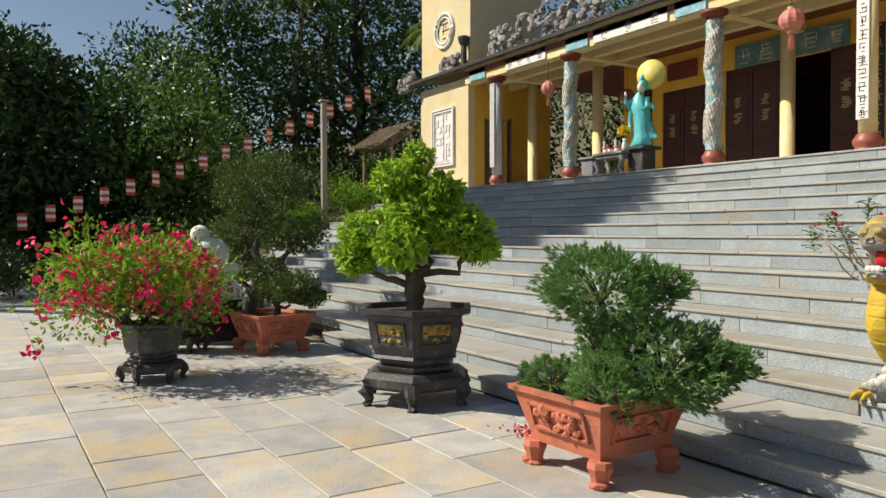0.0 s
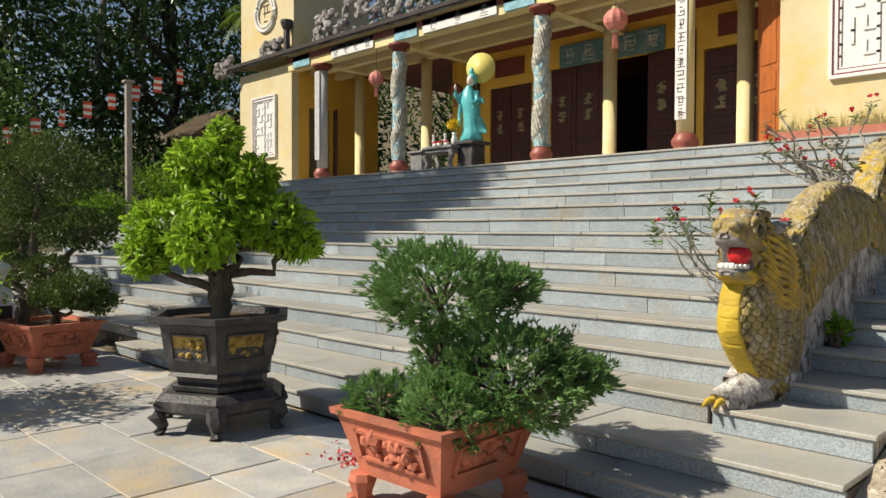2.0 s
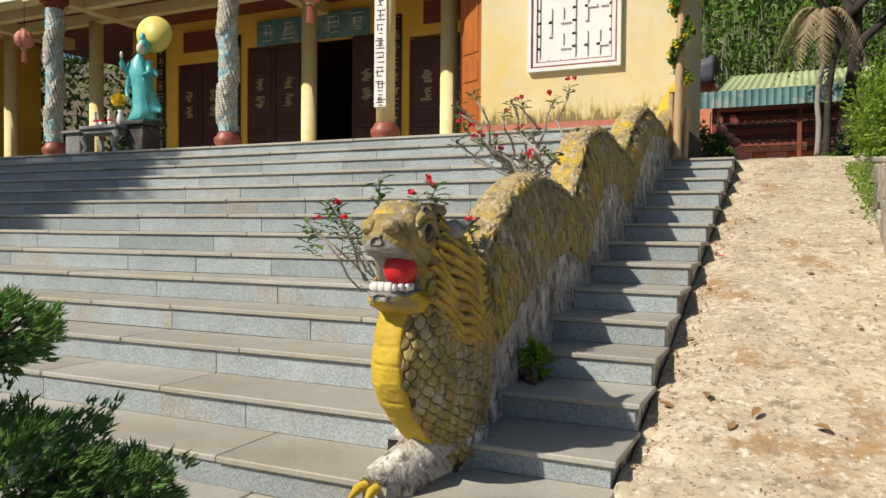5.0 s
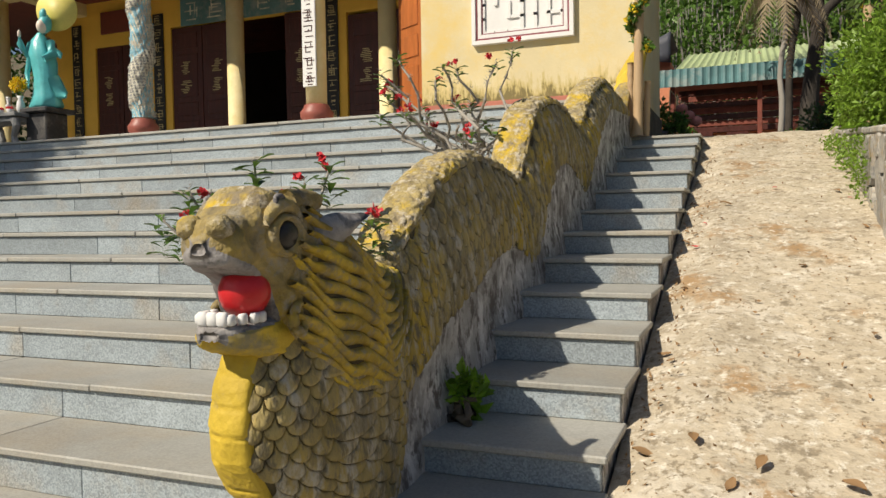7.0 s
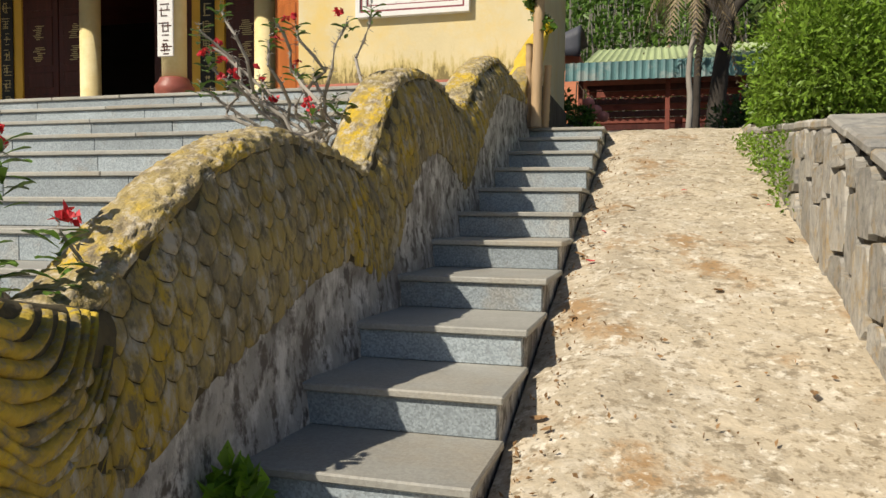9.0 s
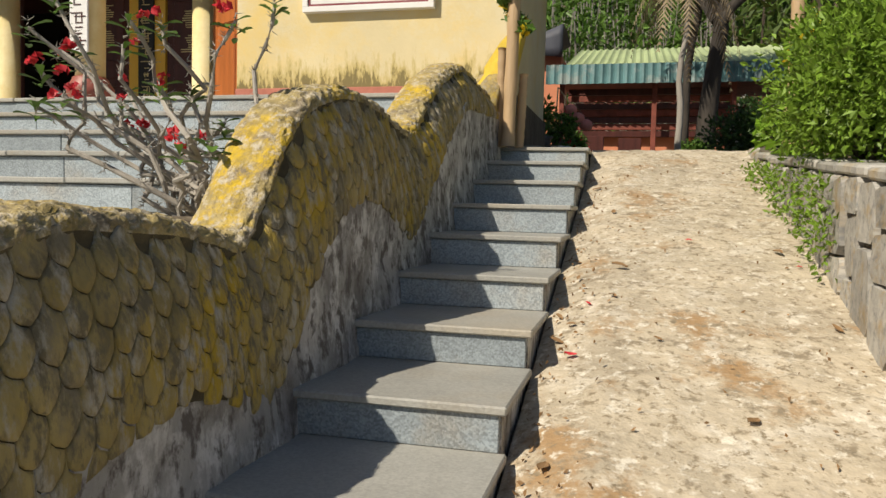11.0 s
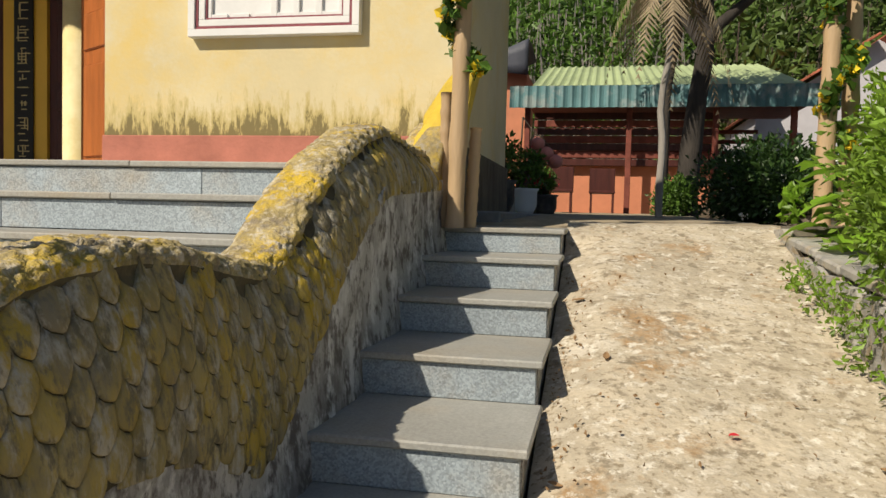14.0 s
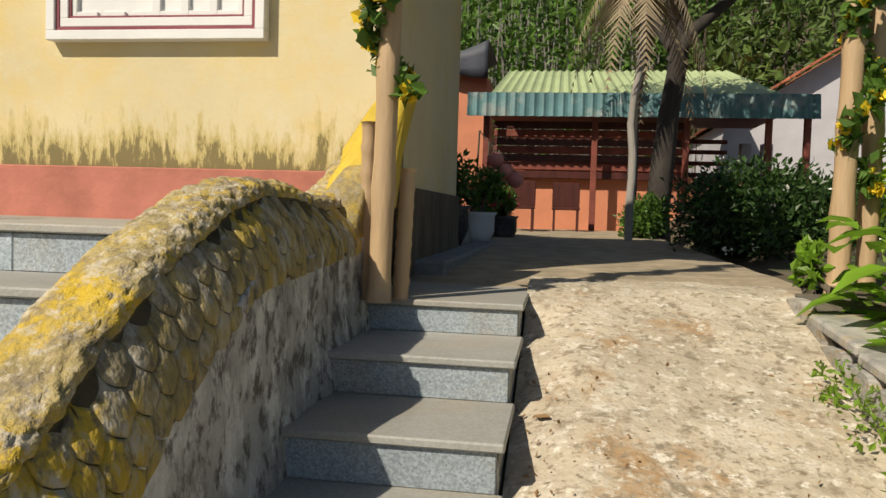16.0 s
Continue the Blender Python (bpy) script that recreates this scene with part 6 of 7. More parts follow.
# bush and creeper over the retaining wall
bush((1.66, 4.8, 1.72), (0.62, 1.15, 0.66), 17000, L_FRESH, 0.045, "dense green bush that hangs over the stone wall", lumps=12, seed=2)
bush((2.35, 6.8, 1.9), (0.6, 1.2, 0.85), 10000, L_BRIGHT, 0.05, "dense green bush behind the wall", lumps=7, seed=6)
cr = thing("creeper", (1.35, 4.4, 1.6), "trailing green creeper on the stone wall", "creeper")
P_ = []
for i in range(90):
    y0, ln_ = RNG.uniform(-0.5, 1.6), RNG.uniform(0.12, 0.62)
    x0 = RNG.uniform(-0.16, 0.05)
    for j in range(int(ln_ * 55)):
        s_ = RNG.random()
        P_.append((x0 - 0.05 + RNG.normal() * 0.03, y0 + RNG.normal() * 0.035 + 0.05 * math.sin(s_ * 5 + i), 0.1 - ln_ * s_ + y0 * 0.1))
leaves("foliage", P_, 0.036, L_FRESH, cr, 0.5, -0.2)
# large leaved plant at the top of the wall
big = thing("broadleaf_plant", (1.40, 6.3, 1.84), "bright green plant with large soft leaves", "plant")
V, F = [], []
rs = random.Random(2)
for i in range(42):
    a = rs.uniform(0, 6.28)
    b0 = Vector((rs.uniform(-0.05, 0.3), rs.uniform(-0.4, 0.45), rs.uniform(0.05, 0.5)))
    d = Vector((math.cos(a), math.sin(a), rs.uniform(-0.1, 0.7))).normalized()
    s = d.cross(Vector((0, 0, 1))).normalized()
    L = rs.uniform(0.16, 0.30)
    b = len(V)
    for t, w in ((0, 0.02), (0.3, 0.28), (0.65, 0.26), (1.0, 0.01)):
        c = b0 + d * L * t - Vector((0, 0, L * 0.45 * t * t))
        V += [c - s * L * w + Vector((0, 0, L * w * 0.35)), c, c + s * L * w + Vector((0, 0, L * w * 0.35))]
    for r_ in range(3):
        for c_ in range(2):
            F.append((b + r_ * 3 + c_, b + r_ * 3 + c_ + 1, b + r_ * 3 + c_ + 4, b + r_ * 3 + c_ + 3))
raw("foliage", V, F, L_LIME, big, smooth=True)
bush((1.42, 6.9, 1.95), (0.10, 0.12, 0.22), 120, L_LIME, 0.07, "slender weed at the edge of the ramp", "weed", lumps=4, seed=9)

# ---- beyond the gate ----
hedge = bush((2.55, 10.9, 1.95), (1.15, 1.5, 0.62), 18000, L_DARK, 0.07, "low dark green hedge with white blossoms", "hedge", M_FLAGW, 60, 0.03, lumps=14, seed=3)
bush((1.35, 13.3, 2.0), (0.35, 0.4, 0.5), 2500, L_MID, 0.07, "green shrub by the thin trunk", lumps=5, seed=7)
tr = tree((1.50, 13.6, 1.95), 7.0, 2.6, 4500, L_DARK, 0.16, "dark trunked tree in front of the shed", M_BARKDK, 8, 0.62, 21, (0.2, 0), "trees beyond the gate")
palm((1.0, 12.4, 1.95), 3.2, 1.1, "thin palm with drooping dry fronds", L_DRY, 9, 0.055, (0.05, 0), "palms", M_PALE, 1.6)
palm((1.25, 14.6, 1.95), 4.4, 1.6, "green palm beside the shed", L_PALM, 10, 0.08, (0.1, 0.1), "palms", M_BARKDK, 0.9)
palm((4.6, 13.5, 1.95), 5.2, 1.6, "dark palm at the side of the hill", L_DARK, 10, 0.10, (0, 0), "palms", M_BARKDK, 0.9)

shed = thing("shed", (1.3, 18, 2.0), "open shed with green corrugated roof and salmon wall", "shed")


def corrugated(x0, x1, fn, step, amp, material, nm, lab):
    xs_ = np.arange(x0, x1, step / 4)
    V, F = [], []
    for i, x in enumerate(xs_):
        o = amp * math.sin(2 * math.pi * x / step)
        V += [fn(x, 0, o), fn(x, 1, o)]
    for i in range(len(xs_) - 1):
        F.append((2 * i, 2 * i + 2, 2 * i + 3, 2 * i + 1))
    ob = raw(nm, V, F, material, shed, lab)
    sol = ob.modifiers.new("thickness", "SOLIDIFY")
    sol.thickness = 0.01


corrugated(-2.35, 2.3, lambda x, k_, o: (x, -2.2 + 4.2 * k_, 2.42 + 1.16 * k_ + o), 0.16, 0.022, M_ROOFGRN, "roof", "pale green corrugated roof")
corrugated(-2.75, 2.9, lambda x, k_, o: (x, -2.25 + o - 0.06 * (1 - k_), 2.02 + 0.40 * k_), 0.16, 0.022, M_FASCIA, "fascia", "blue green corrugated fascia")
part("back_wall", boxed(-2.6, 2.9, -1.45, -1.30, -0.2, 1.10), M_SALMON, shed, "salmon painted wall")
part("floor_slab", boxed(-2.6, 1.0, -2.6, 2.0, -0.15, 0.06), M_JOINT, shed)
part("roof_underside", boxed(-2.6, 2.9, -2.0, 2.0, 2.36, 2.40), M_RUST, shed)
for z in (1.05, 1.28, 1.52, 1.76, 1.98):
    part("rail", boxed(-2.4, 2.3, 1.6, 1.66, z, z + 0.09, 0.01), M_RUST, shed)
for i in range(7):
    part("slat", boxed(-2.35, 0.95, -1.62, -1.57, 1.02 + i * 0.145, 1.15 + i * 0.145, 0.012), M_RUST if i % 2 else M_DARKWOOD, shed)
for x in (-2.45, -0.6, 0.9, 2.2, 2.8):
    part("post", boxed(x - 0.05, x + 0.05, -2.0, -1.9, 0, 2.36, 0.008), M_RUST, shed)
for x in (2.35, 2.75):
    part("pillar", boxed(x, x + 0.2, 0.6, 0.8, 0, 1.9, 0.01), M_PALEWALL, shed)
for i, (x, y) in enumerate(((-0.45, 14.8), (0.25, 15.2))):
    ch = thing("garden_chair", (x, y, 2.06), "dark wooden garden chair under the shed", "chair", "garden chairs")
    part("seat", boxed(-0.22, 0.22, -0.22, 0.22, 0.40, 0.45, 0.01), M_DARKWOOD, ch)
    part("backrest", boxed(-0.22, 0.22, 0.18, 0.22, 0.451, 0.85, 0.01), M_DARKWOOD, ch)
    for sx in (-0.2, 0.17):
        for sy in (-0.2, 0.16):
            part("leg", boxed(sx, sx + 0.035, sy, sy + 0.035, 0, 0.40), M_DARKWOOD, ch)
for i, (x, y, s) in enumerate(((-0.75, 11.2, 1.0), (-0.95, 10.2, 1.15), (-0.55, 12.4, 0.9))):
    p = thing("pot", (x, y, 2.02), "dark round pot with a leafy plant beside the path", "pot", "pots by the path")
    bm = bmesh.new()
    lathe(bm, [(0.13 * s, 0), (0.2 * s, 0.15 * s), (0.2 * s, 0.32 * s), (0.23 * s, 0.36 * s), (0.18 * s, 0.36 * s), (0.16 * s, 0.3 * s)], 16)
    part("body", bm, M_BLACKPOT if i else M_WHITE, p, smooth=True)
    bush((x, y, 2.02 + 0.33 * s), (0.30 * s, 0.30 * s, 0.34 * s), 900, L_MID, 0.07, "leafy green potted plant beside the path", "potted_plant", L_FLOWERR, 6, 0.03, "potted plants by the path", seed=i)
for i, (x, z) in enumerate(((-0.62, 2.95), (-0.50, 2.82), (-0.38, 2.72))):
    l = thing("lantern", (x, 11.9, z + 0.05), "small red lantern among the plants", "lantern", "small red lanterns")
    bm = bmesh.new()
    lathe(bm, [(0.03, -0.09), (0.09, -0.05), (0.10, 0), (0.09, 0.05), (0.03, 0.09)], 12)
    part("shade", bm, M_LANTERN, l, smooth=True)
    bm = bmesh.new()
    tube(bm, [(0, 0, 0.09), (-0.2, 0, 0.35)], 0.006, 4)
    tube(bm, [(-0.2, 0, 0.35), (-0.25, 0, -z + 1.92)], 0.012, 5)
    part("stick", bm, M_BARK, l)
kerb = tagged(part("kerb", boxed(-0.72, -0.5, 7.3, 15, 1.9, 2.07, 0.015), M_STONE), "grey cement kerb along the path", "kerb", kind="structure")

house = thing("house", (6.4, 21, 2.0), "pale house with a clay tiled gable roof", "house")
bm = bmesh.new()
vs = [bm.verts.new(p) for p in ((-2.6, 0, 0), (2.6, 0, 0), (2.6, 0, 2.6), (0, 0, 4.3), (-2.6, 0, 2.6), (-2.6, 5, 0), (2.6, 5, 0), (2.6, 5, 2.6), (0, 5, 4.3), (-2.6, 5, 2.6))]
for f_ in ((0, 1, 2, 3, 4), (9, 8, 7, 6, 5), (0, 4, 9, 5), (1, 6, 7, 2), (4, 3, 8, 9), (3, 2, 7, 8)):
    bm.faces.new([vs[i] for i in f_])
part("wall", bm, M_PALEWALL, house)
for sx in (-1, 1):
    for i in range(13):
        t = i / 13
        bm = bmesh.new()
        m = Matrix.Translation((sx * (0.1 + 2.65 * (t + 0.04)), 2.4, 4.36 - 1.73 * (t + 0.04))) @ Matrix.Rotation(sx * math.atan2(1.7, 2.6), 4, "Y")
        box(bm, -0.14, 0.14, -2.8, 2.8, -0.03, 0.03, 0.01, m=m)
        part("tile_course", bm, M_TILE, house)
tarp = thing("tarpaulin", (-1.6, 19.5, 2.0), "dark tarpaulin roof sheet sagging over a brick hut", "tarpaulin")
v, f = grid_mesh(lambda a, b: (a, b, 4.12 + 0.34 * a - 0.05 * math.sin((a + 1.3) * 2.2) + 0.05 * math.sin(b * 2)), list(np.linspace(-1.3, 0.1, 10)), list(np.linspace(0, 2.4, 8)))
ob = raw("sheet", v, f, M_TARP, tarp, smooth=True)
ob.modifiers.new("thickness", "SOLIDIFY").thickness = 0.01
v, f = grid_mesh(lambda a, b: (a, -0.02 + 0.04 * math.sin(a * 11) * b, 4.12 + 0.34 * a - 0.05 * math.sin((a + 1.3) * 2.2) - b * (a + 1.45) * 0.9), list(np.linspace(-1.3, 0.1, 16)), [0, 0.2, 0.4, 0.6])
raw("hanging_edge", v, f, M_TARP, tarp, smooth=True).modifiers.new("thickness", "SOLIDIFY").thickness = 0.01
part("hut_wall", boxed(-1.2, 0.05, 0.3, 2.2, 0, 3.45), M_SALMON, tarp)

# wooded hill behind
def wood_patch(name, x0, x1, y0, y1, nst, nlf, leafm, leaf, label, hi=7, stem_m=M_PALE, low=0.3):
    w = thing(name, (0, 0, 0), label, "woods", kind="stuff")
    V, F = [], []
    rs = random.Random(int(abs(x0 * 7 + y0)))
    P = []
    for i in range(nst):
        x, y = rs.uniform(x0, x1), rs.uniform(y0, y1)
        z = ground_z(x, y)
        h = rs.uniform(0.5, 1) * hi
        lx, ly = rs.uniform(-0.6, 0.6), rs.uniform(-0.6, 0.6)
        b = len(V)
        r = rs.uniform(0.03, 0.07)
        for a in range(3):
            V.append((x + r * math.cos(a * 2.1), y + r * math.sin(a * 2.1), z - 0.2))
            V.append((x + lx + r * 0.4 * math.cos(a * 2.1), y + ly + r * 0.4 * math.sin(a * 2.1), z + h))
        for a in range(3):
            c = (a + 1) % 3
            F.append((b + 2 * a, b + 2 * c, b + 2 * c + 1, b + 2 * a + 1))
        for j in range(nlf // nst):
            s = low + (1 - low) * rs.random() ** 0.7
            k2 = 0.25 * h * (1.15 - s) + 0.4
            P.append((x + lx * s + rs.gauss(0, k2 * 0.6), y + ly * s + rs.gauss(0, k2 * 0.6), z + h * s + rs.gauss(0, 0.35)))
    raw("stems", V, F, stem_m, w)
    leaves("foliage", P, leaf, leafm, w, 0.5, 0.0)


wood_patch("garden_woods", -62, -25, -16, 24, 260, 22000, L_DARK, 0.38, "dense dark undergrowth behind the garden", 4.5, M_BARKDK, 0.02)
wood_patch("hill_woods", -8, 4, 27, 36, 300, 9000, L_MID, 0.30, "thin pale stemmed woods on the hillside", 6.5, M_PALE, 0.45)
wood_patch("hill_woods", -25, 40, 33, 60, 420, 26000, L_MID, 0.55, "green wooded hillside behind the shed", 7, M_BARK, 0.15)
wood_patch("hill_woods", 3, 26, 24, 34, 160, 14000, L_OLIVE, 0.38, "green wooded slope behind the house", 5, M_BARK, 0.1)

# ---- west garden ----
for i, (x, y, h, r, n, m_) in enumerate(((-24, -12.5, 10, 3.6, 5000, L_MID), (-26, -5.2, 8, 4.2, 6500, L_DARK), (-32, -9.5, 9, 4.5, 6000, L_DARK), (-27, -8, 10, 4, 5000, L_MID), (-24, 0.5, 6.0, 2.8, 4500, L_MID), (-30, 3.5, 9.5, 4.2, 6500, L_DARK), (-27.5, 8.5, 11.5, 4.5, 7500, L_DARK), (-34, 10, 13, 5.5, 7500, L_DARK),
                                       (-22.8, 12.5, 10, 3.8, 6000, L_DARK), (-33, -4.5, 7, 3.4, 4500, L_OLIVE), (-38, -9, 9, 4.5, 5000, L_MID), (-18, 15.5, 8.5, 3.6, 5000, L_MID), (-13.2, 17.5, 8, 3.4, 4500, L_DARK), (-42, 3, 10, 5, 5500, L_DARK), (-34, 18, 15, 5.5, 6000, L_DARK))):
    tree((x, y, ground_z(x, y)), h, r, n, m_, 0.20 if abs(x) < 25 else 0.27, clumps=11, low=0.28, seed=i)
for i, (x, y, h) in enumerate(((-35, -6.0, 9.5), (-27.5, -3.0, 7.0))):
    tree((x, y, ground_z(x, y)), h, 4.6, 11000, L_MID if i % 2 == 0 else L_DARK, 0.30, clumps=13, low=0.22, seed=40 + i)
# Unseen trees, added to cast shade on the left part of the stairs.
for x, y, lx, ly, sd in ((-18.1, -8.6, 0.3, 0.6, 31), (-22.0, -8.4, 0.3, 0.8, 33), (-20.6, -9.9, 0.3, 0.4, 35)):
    tree((x, y, ground_z(x, y)), 15.8, 3.0, 11000, L_MID, 0.34, "tall flat-crowned tree added out of view to shade the stairs", clumps=12, low=0.92, seed=sd, lean=(lx, ly))
for i, (x, y, sx, sz, m_) in enumerate(((-16, -3.2, 1.2, 0.8, L_DARK), (-18.5, -5.4, 1.3, 0.9, L_DARK), (-19.5, -1.0, 1.3, 1.2, L_DARK), (-21.5, 1.5, 1.6, 1.3, L_OLIVE), (-19.8, 3.0, 1.1, 0.8, L_LIME), (-20.5, 5.0, 1.3, 0.9, L_LIME), (-23, -6.0, 1.8, 1.2, L_DARK), (-26, -3.0, 2.2, 1.5, L_DARK), (-25, 4.5, 2.0, 1.8, L_MID), (-29, -7.5, 2.2, 1.4, L_DARK), (-23.5, 8, 1.5, 1.6, L_MID), (-13.2, -2.6, 0.8, 0.7, L_OLIVE), (-12, -1.9, 0.7, 1.1, L_OLIVE))):
    bush((x, y, ground_z(x, y)), (sx, sx, sz), 2600, m_, 0.10, "dark green garden shrub" if m_ != L_LIME else "yellow green garden shrub", lumps=7, seed=i, group="garden shrubs")
palm((-29.5, 6.5, 2.2), 9.5, 3.6, "tall coconut palm with long fronds", L_PALM, 16, 0.16, (0.8, 0), "palms", M_PALE, 0.7)
palm((-34.5, 4.5, 2.2), 11, 3.4, "tall coconut palm with long fronds", L_PALM, 14, 0.16, (-0.5, 0), "palms", M_PALE, 0.7)
palm((-21.4, 8.8, 2.2), 6.2, 2.0, "slender areca palm beside the hall", L_PALM, 12, 0.08, (0, 0), "palms", M_PALE, 0.7)

fp = thing("flag_pole", (-19.5, 3.54, ground_z(-19.5, 3.54)), "weathered concrete post that carries the flag line", "post")
part("post", boxed(-0.075, 0.075, -0.075, 0.075, -0.1, 5.05 - ground_z(-19.5, 3.54), 0.01), M_PALE, fp)
part("top", boxed(-0.13, 0.13, -0.13, 0.13, 5.051 - ground_z(-19.5, 3.54), 5.11 - ground_z(-19.5, 3.54), 0.01), M_PALE, fp)


def line_z(y):
    return 3.55 + 0.385 * y + 0.014 * (y - 3.5) * (y + 8) * 0.6


line = tagged(raw("flag_line", *grid_mesh(lambda y, k_: (-19.5, y, line_z(y) + 0.006 * k_), list(np.linspace(-8, 6, 40)), [0, 1, 2]), M_BLACK), "thin cord strung between the posts", "cord")
rs = random.Random(5)
for i in range(21):
    y = -7.6 + i * 0.63
    fl = thing("pennant", (-19.5, y, line_z(y)), "small red and white striped pennant", "flag", "pennants on the line", rz=rs.uniform(-25, 25))
    tilt = rs.uniform(-0.25, 0.25)
    for j in range(5):
        z0, z1 = -0.085 * j, -0.085 * (j + 1)
        v, f = grid_mesh(lambda a, b: (0.03 * math.sin(a * 12 + i) + tilt * b * 0.4, a, b), list(np.linspace(-0.11, 0.11, 5)), [z1, z0])
        raw("stripe", v, f, M_FLAGR if j % 2 == 0 else M_FLAGW, fl)

hut = thing("thatched_hut", (-21.8, 7.2, 2.2), "small hut with a shaggy thatched roof", "hut")
V, F = [], []
for i in range(1500):
    t, a = rs.random(), rs.uniform(-1.3, 1.3)
    p = Vector((a, -1.0 + 1.1 * t, 2.0 + 0.75 * t))
    d = Vector((rs.uniform(-0.15, 0.15), -0.8, -0.55 + rs.uniform(-0.2, 0.2))).normalized() * rs.uniform(0.25, 0.45)
    b = len(V)
    V += [p + Vector((-0.015, 0, 0)), p + Vector((0.015, 0, 0)), p + d]
    F.append((b, b + 1, b + 2))
raw("thatch", V, F, M_THATCH, hut, "grey brown thatch")
bm = bmesh.new()
box(bm, -1.25, 1.25, -0.95, 0.15, -0.03, 0.03, m=Matrix.Translation((0, 0, 2.35)) @ Matrix.Rotation(radians(34), 4, "X"))
part("roof_deck", bm, M_THATCH, hut)
for x in (-1.1, 1.1):
    bm = bmesh.new()
    pole(bm, (x, -0.7, -0.1), (x, -0.7, 2.2), 0.04)
    part("post", bm, M_BAMBOO, hut)

# ---- litter ----
lit = [(0.25 + RNG.random() * 0.95, RNG.uniform(-1.5, 6.3)) for _ in range(260)]
lit += [(0.03 + abs(RNG.normal()) * 0.09, RNG.uniform(-1.0, 6.0)) for _ in range(420)]
ob = leaves("fallen_leaves", [(x, y, ramp_z(y) + 0.018 - (0.075 * max(0.0, 1 - x / 0.28) ** 1.5 if 0.2 < y < 6.6 else 0.0)) for x, y in lit], 0.019, L_FALLEN, None, 0.55, 0.0, 0.6, label="dry brown fallen leaves scattered on the ramp")
tagged(ob, category="leaves", kind="stuff")
ob = leaves("fallen_petals", [(-2.55 + RNG.normal() * 0.16, -1.75 + RNG.normal() * 0.12, FLOOR + 0.02) for _ in range(260)], 0.03, L_FLOWERR, None, 0.8, 0.0, label="fallen red petals swept against the step")
tagged(ob, category="petals", kind="stuff")

rs = random.Random(12)
for i in range(34):
    x, y = rs.uniform(0.10, 1.2), rs.uniform(-1.2, 5.8)
    if i % 3 == 0:
        x = rs.uniform(0.05, 0.16)
    red = i % 9 == 4
    L = rs.uniform(0.035, 0.085) * (0.6 if red else 1)
    n_ = 7
    V = [(L * (k_ / (n_ - 1) - 0.5), sd * L * 0.26 * math.sin(math.pi * min(0.97, 0.05 + 0.92 * k_ / (n_ - 1))), 0.012 + L * (0.10 * abs(sd) + 0.14 * math.sin(2.6 * k_ / (n_ - 1) + i))) for k_ in range(n_) for sd in (-1, 0, 1)]
    F = [(k_ * 3 + q, k_ * 3 + q + 1, k_ * 3 + q + 4, k_ * 3 + q + 3) for k_ in range(n_ - 1) for q in (0, 1)]
    ob = raw("fallen_leaf", V, F, L_FLOWERR if red else L_FALLEN, None, "fallen red petal on the ramp" if red else "curled dry brown leaf on the ramp", True)
    tagged(ob, category="leaf", group="fallen leaves")
    dip = 0.075 * max(0.0, 1 - x / 0.28) ** 1.5 if 0.2 < y < 6.6 else 0.0
    ob.matrix_world = Matrix.Translation((x, y, ramp_z(y) - dip + 0.004)) @ Matrix.Rotation(0.28, 4, "X") @ Matrix.Rotation(rs.uniform(0, 6.28), 4, "Z")

# ---- stairs, laid in slabs ----
SLAB = {}


def slab(name, w, d, h, material, parent, at, bevel=0.006):
    key = (name, round(w, 3), round(d, 3), round(h, 3), material.name)
    if key not in SLAB:
        bm = boxed(0, w, 0, d, 0, h, bevel)
        me = bpy.data.meshes.new(name)
        bm.to_mesh(me)
        bm.free()
        me.materials.append(material)
        SLAB[key] = me
    ob = new(name, SLAB[key])
    ob.parent = parent
    ob.location = at
    return ob


LENS_ = [1.0, 1.2, 1.4, 0.8, 1.6]
stairs = thing("stairs", (0, 0, 0), "wide grey granite stairs with worn brown edges", "stairs", kind="structure")
bm = bmesh.new()
for k, (y, z) in enumerate(zip(MAIN_Y, MAIN_Z)):
    left = -8.0 if k == 0 else STAIR_L
    right = 0.0 if k < 2 else STAIR_R
    y1 = MAIN_Y[k + 1] + 0.1 if k + 1 < len(MAIN_Y) else y + 0.8
    box(bm, left, right, y + 0.05, y1, -0.6, z - 0.04)
part("core", bm, M_MORTAR, stairs)
rs = random.Random(4)
for k, (y, z) in enumerate(zip(MAIN_Y, MAIN_Z)):
    left = -8.0 if k == 0 else STAIR_L
    right = 0.0 if k < 2 else STAIR_R
    y1 = MAIN_Y[k + 1] + 0.03 if k + 1 < len(MAIN_Y) else y + 0.75
    zprev = MAIN_Z[k - 1] if k else FLOOR
    for nm, m_ in (("tread", M_TREAD), ("riser", M_GRANITE)):
        x = right
        while x > left + 0.05:
            w = min(rs.choice(LENS_), x - left)
            if x - w - left < 0.4:
                w = x - left
            if nm == "tread":
                slab("tread", w - 0.004, y1 - y, 0.032, M_TREAD, stairs, (x - w + 0.002, y + rs.uniform(-0.004, 0.004), z - 0.032 + rs.uniform(-0.002, 0.002)))
            else:
                slab("riser", w - 0.003, 0.03, z - zprev - 0.036, M_GRANITE, stairs, (x - w + 0.0015, y + 0.022 + rs.uniform(-0.002, 0.002), zprev + 0.001), 0.003)
            x -= w

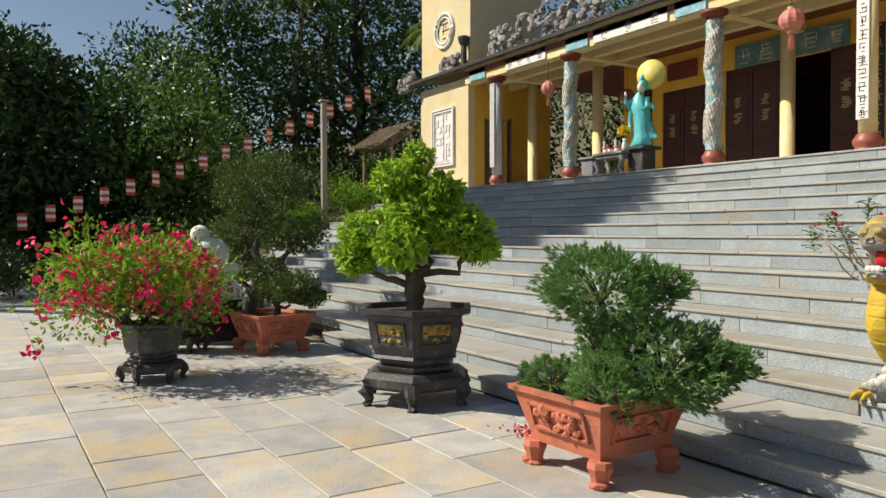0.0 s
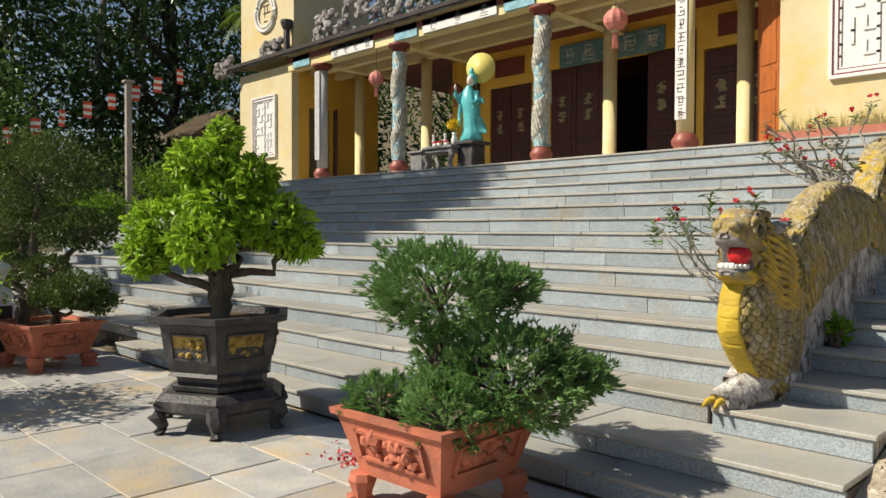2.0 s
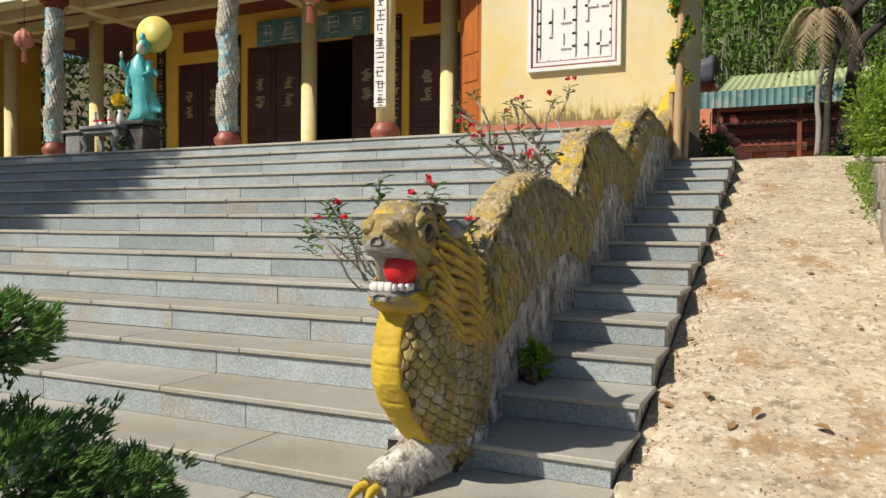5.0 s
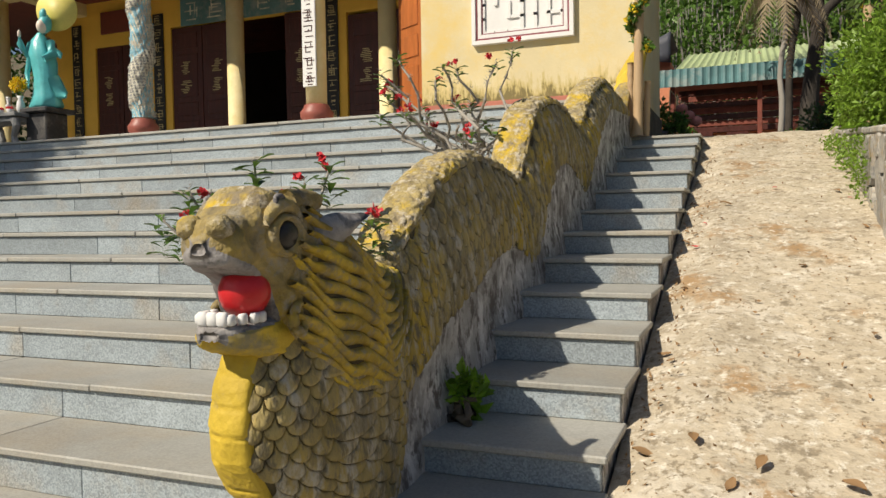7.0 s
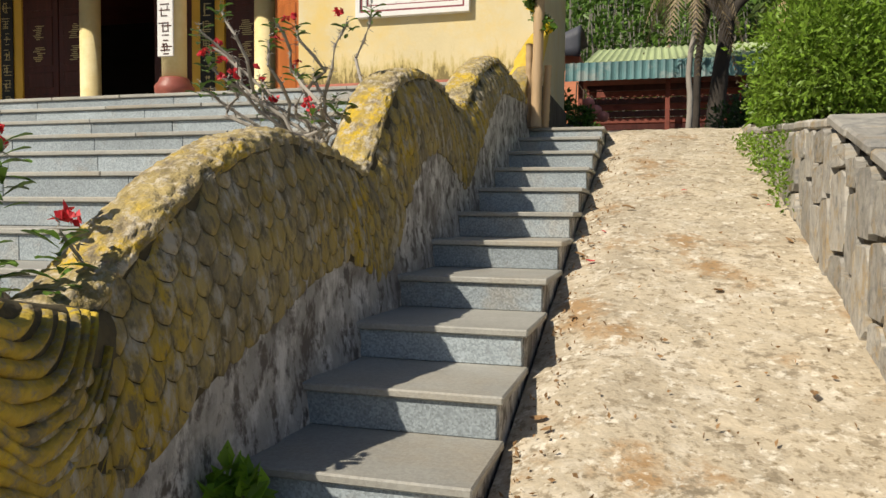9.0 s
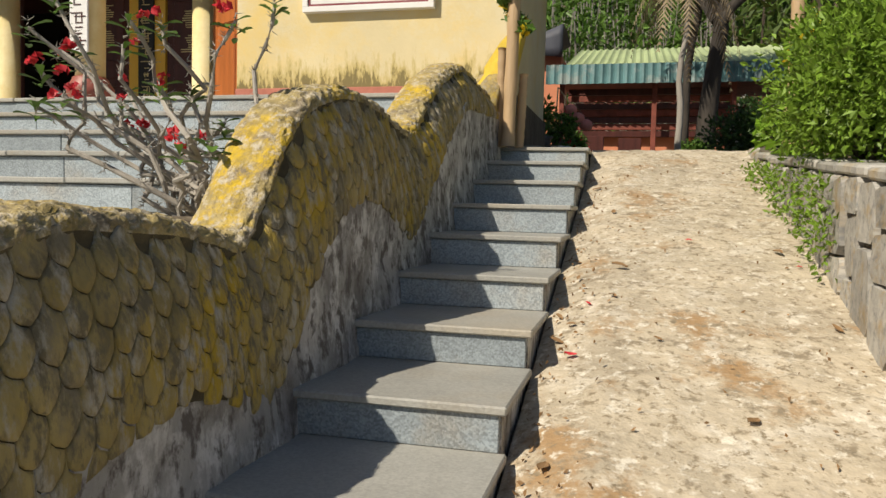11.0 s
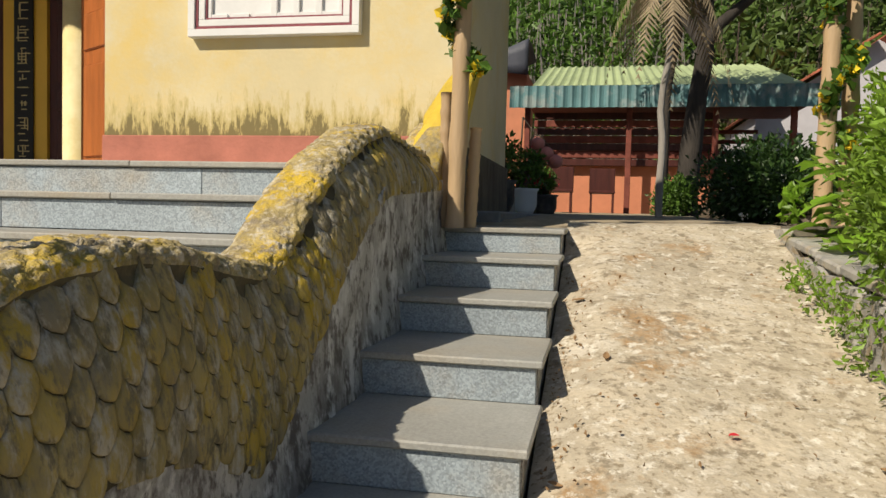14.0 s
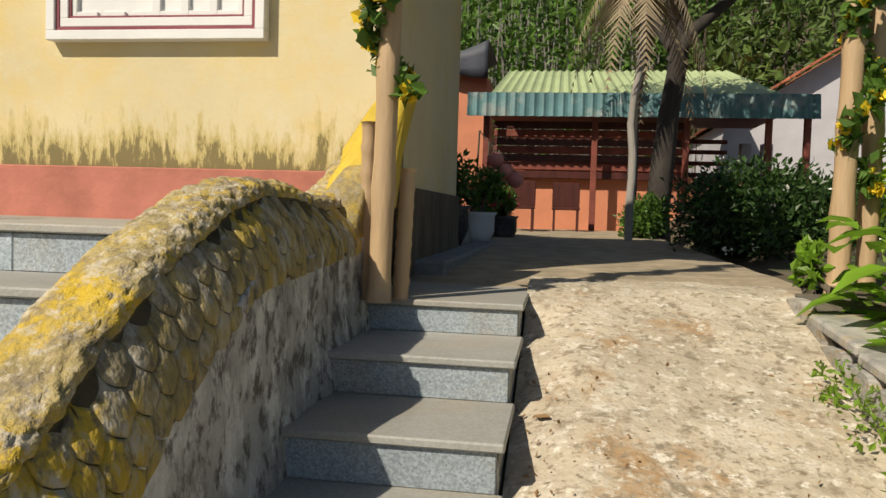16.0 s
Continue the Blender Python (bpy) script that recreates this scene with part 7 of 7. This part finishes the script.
side_stairs = thing("side_stairs", (0, 0, 0), "narrow grey granite stairs beside the ramp", "stairs", kind="structure")
bm = bmesh.new()
for k, (y, z) in enumerate(zip(SIDE_Y, SIDE_Z)):
    y1 = SIDE_Y[k + 1] + 0.1 if k + 1 < len(SIDE_Y) else y + 1.2
    box(bm, -0.9, -0.012, y + 0.05, y1, -0.6 if z < 0.8 else 0.2, z - 0.035)
part("core", bm, M_PLASTER, side_stairs)
for k, (y, z) in enumerate(zip(SIDE_Y, SIDE_Z)):
    y1 = SIDE_Y[k + 1] + 0.03 if k + 1 < len(SIDE_Y) else y + 1.0
    zprev = SIDE_Z[k - 1] if k else -0.15
    slab("tread", 0.90, y1 - y, 0.03, M_TREAD, side_stairs, (-0.89, y, z - 0.03))
    slab("riser", 0.874, 0.03, z - zprev - 0.033, M_GRANITE, side_stairs, (-0.89, y + 0.02, zprev + 0.001), 0.003)

# ---- retaining wall stones ----
rs = random.Random(11)
yy = -1.1
stones = []
while yy < 6.6:
    w = rs.uniform(0.16, 0.30)
    z = ramp_z(yy + w / 2) - 0.05
    top = WTOP(yy + w / 2) + 0.02
    while z < top - 0.05:
        h = min(rs.uniform(0.16, 0.42), top - z)
        if top - z - h < 0.1:
            h = top - z
        stones.append((yy + rs.uniform(-0.015, 0.015), w, z, h))
        z += h
    yy += w
STONE_ME = []
for i in range(8):
    bm = bmesh.new()
    pts = [(p + rs.uniform(-0.06, 0.02) * (1 if p > 0 else -1), q + rs.uniform(-0.06, 0.02) * (1 if q > 0 else -1)) for p, q in ((-0.5, -0.38), (-0.36, -0.5), (0.40, -0.5), (0.5, -0.36), (0.5, 0.40), (0.34, 0.5), (-0.38, 0.5), (-0.5, 0.36))]
    fr = [bm.verts.new((-0.036 + rs.uniform(-0.006, 0.004), p * 0.95, q * 0.95)) for p, q in pts]
    bk = [bm.verts.new((0.02, p, q)) for p, q in pts]
    mid = bm.verts.new((-0.039, rs.uniform(-0.1, 0.1), rs.uniform(-0.1, 0.1)))
    for j in range(8):
        bm.faces.new((mid, fr[(j + 1) % 8], fr[j]))
        bm.faces.new((fr[j], fr[(j + 1) % 8], bk[(j + 1) % 8], bk[j]))
    me = bpy.data.meshes.new("stone")
    bm.to_mesh(me)
    bm.free()
    me.materials.append(M_WALLSTONE)
    STONE_ME.append(me)
for i, (y, w, z, h) in enumerate(stones):
    ob = new("stone", STONE_ME[i % 8])
    ob.parent = wall_r
    ob.matrix_local = Matrix.LocRotScale((0.0 + rs.uniform(-0.012, 0.008), y + w / 2 - 3.5, z + h / 2), Euler((rs.uniform(-0.06, 0.06), 0, 0)), (1, w * 1.0, h * 1.0))
yy = -1.15
while yy < 6.5:
    w = rs.uniform(0.35, 0.6)
    slab("capstone", 0.34, round(w, 1) - 0.02, 0.05, M_WALLSTONE, wall_r, (-0.03, yy - 3.5, WTOP(yy + w / 2) - 0.0), 0.012).rotation_euler = (math.atan(0.29) if yy < 2.9 else math.atan(0.09), 0, 0)
    yy += round(w, 1)

# ---- courtyard paving ----
pav = thing("pavement", (0, 0, FLOOR), "courtyard of worn grey and tan slate slabs", "pavement", kind="structure")
part("bed", boxed(-30, 4.2, -16, -1.2, -0.06, -0.026), M_JOINT, pav)
rs = random.Random(3)
near, far = [], []
y = -1.33
while y > -14:
    h = rs.choice([0.42, 0.5, 0.58])
    x = 3.6 if y < -3.0 else -0.2
    while x > -26:
        w = rs.choice([0.6, 0.75, 0.9, 1.1])
        (near if x > -9.5 and y > -6.2 else far).append((x - w, y - h, w, h))
        x -= w
    y -= h
for x, y, w, h in near:
    slab("paving_slab", w - 0.008, h - 0.008, 0.04, M_SLATE, pav, (x, y, -0.036 + rs.uniform(-0.003, 0.003)), 0.005).rotation_euler = (0, 0, rs.uniform(-0.006, 0.006))
bm = bmesh.new()
for x, y, w, h in far:
    z = rs.uniform(-0.003, 0.003)
    vs = [bm.verts.new((x + p * (w - 0.008), y + q * (h - 0.008), z)) for p, q in ((0, 0), (1, 0), (1, 1), (0, 1))]
    lo = [bm.verts.new((v.co.x, v.co.y, -0.03)) for v in vs]
    bm.faces.new(vs)
    for j in range(4):
        bm.faces.new((lo[j], lo[(j + 1) % 4], vs[(j + 1) % 4], vs[j]))
far_ob = part("far_paving", bm, M_SLATE, pav)
far_ob["kind"] = "stuff"
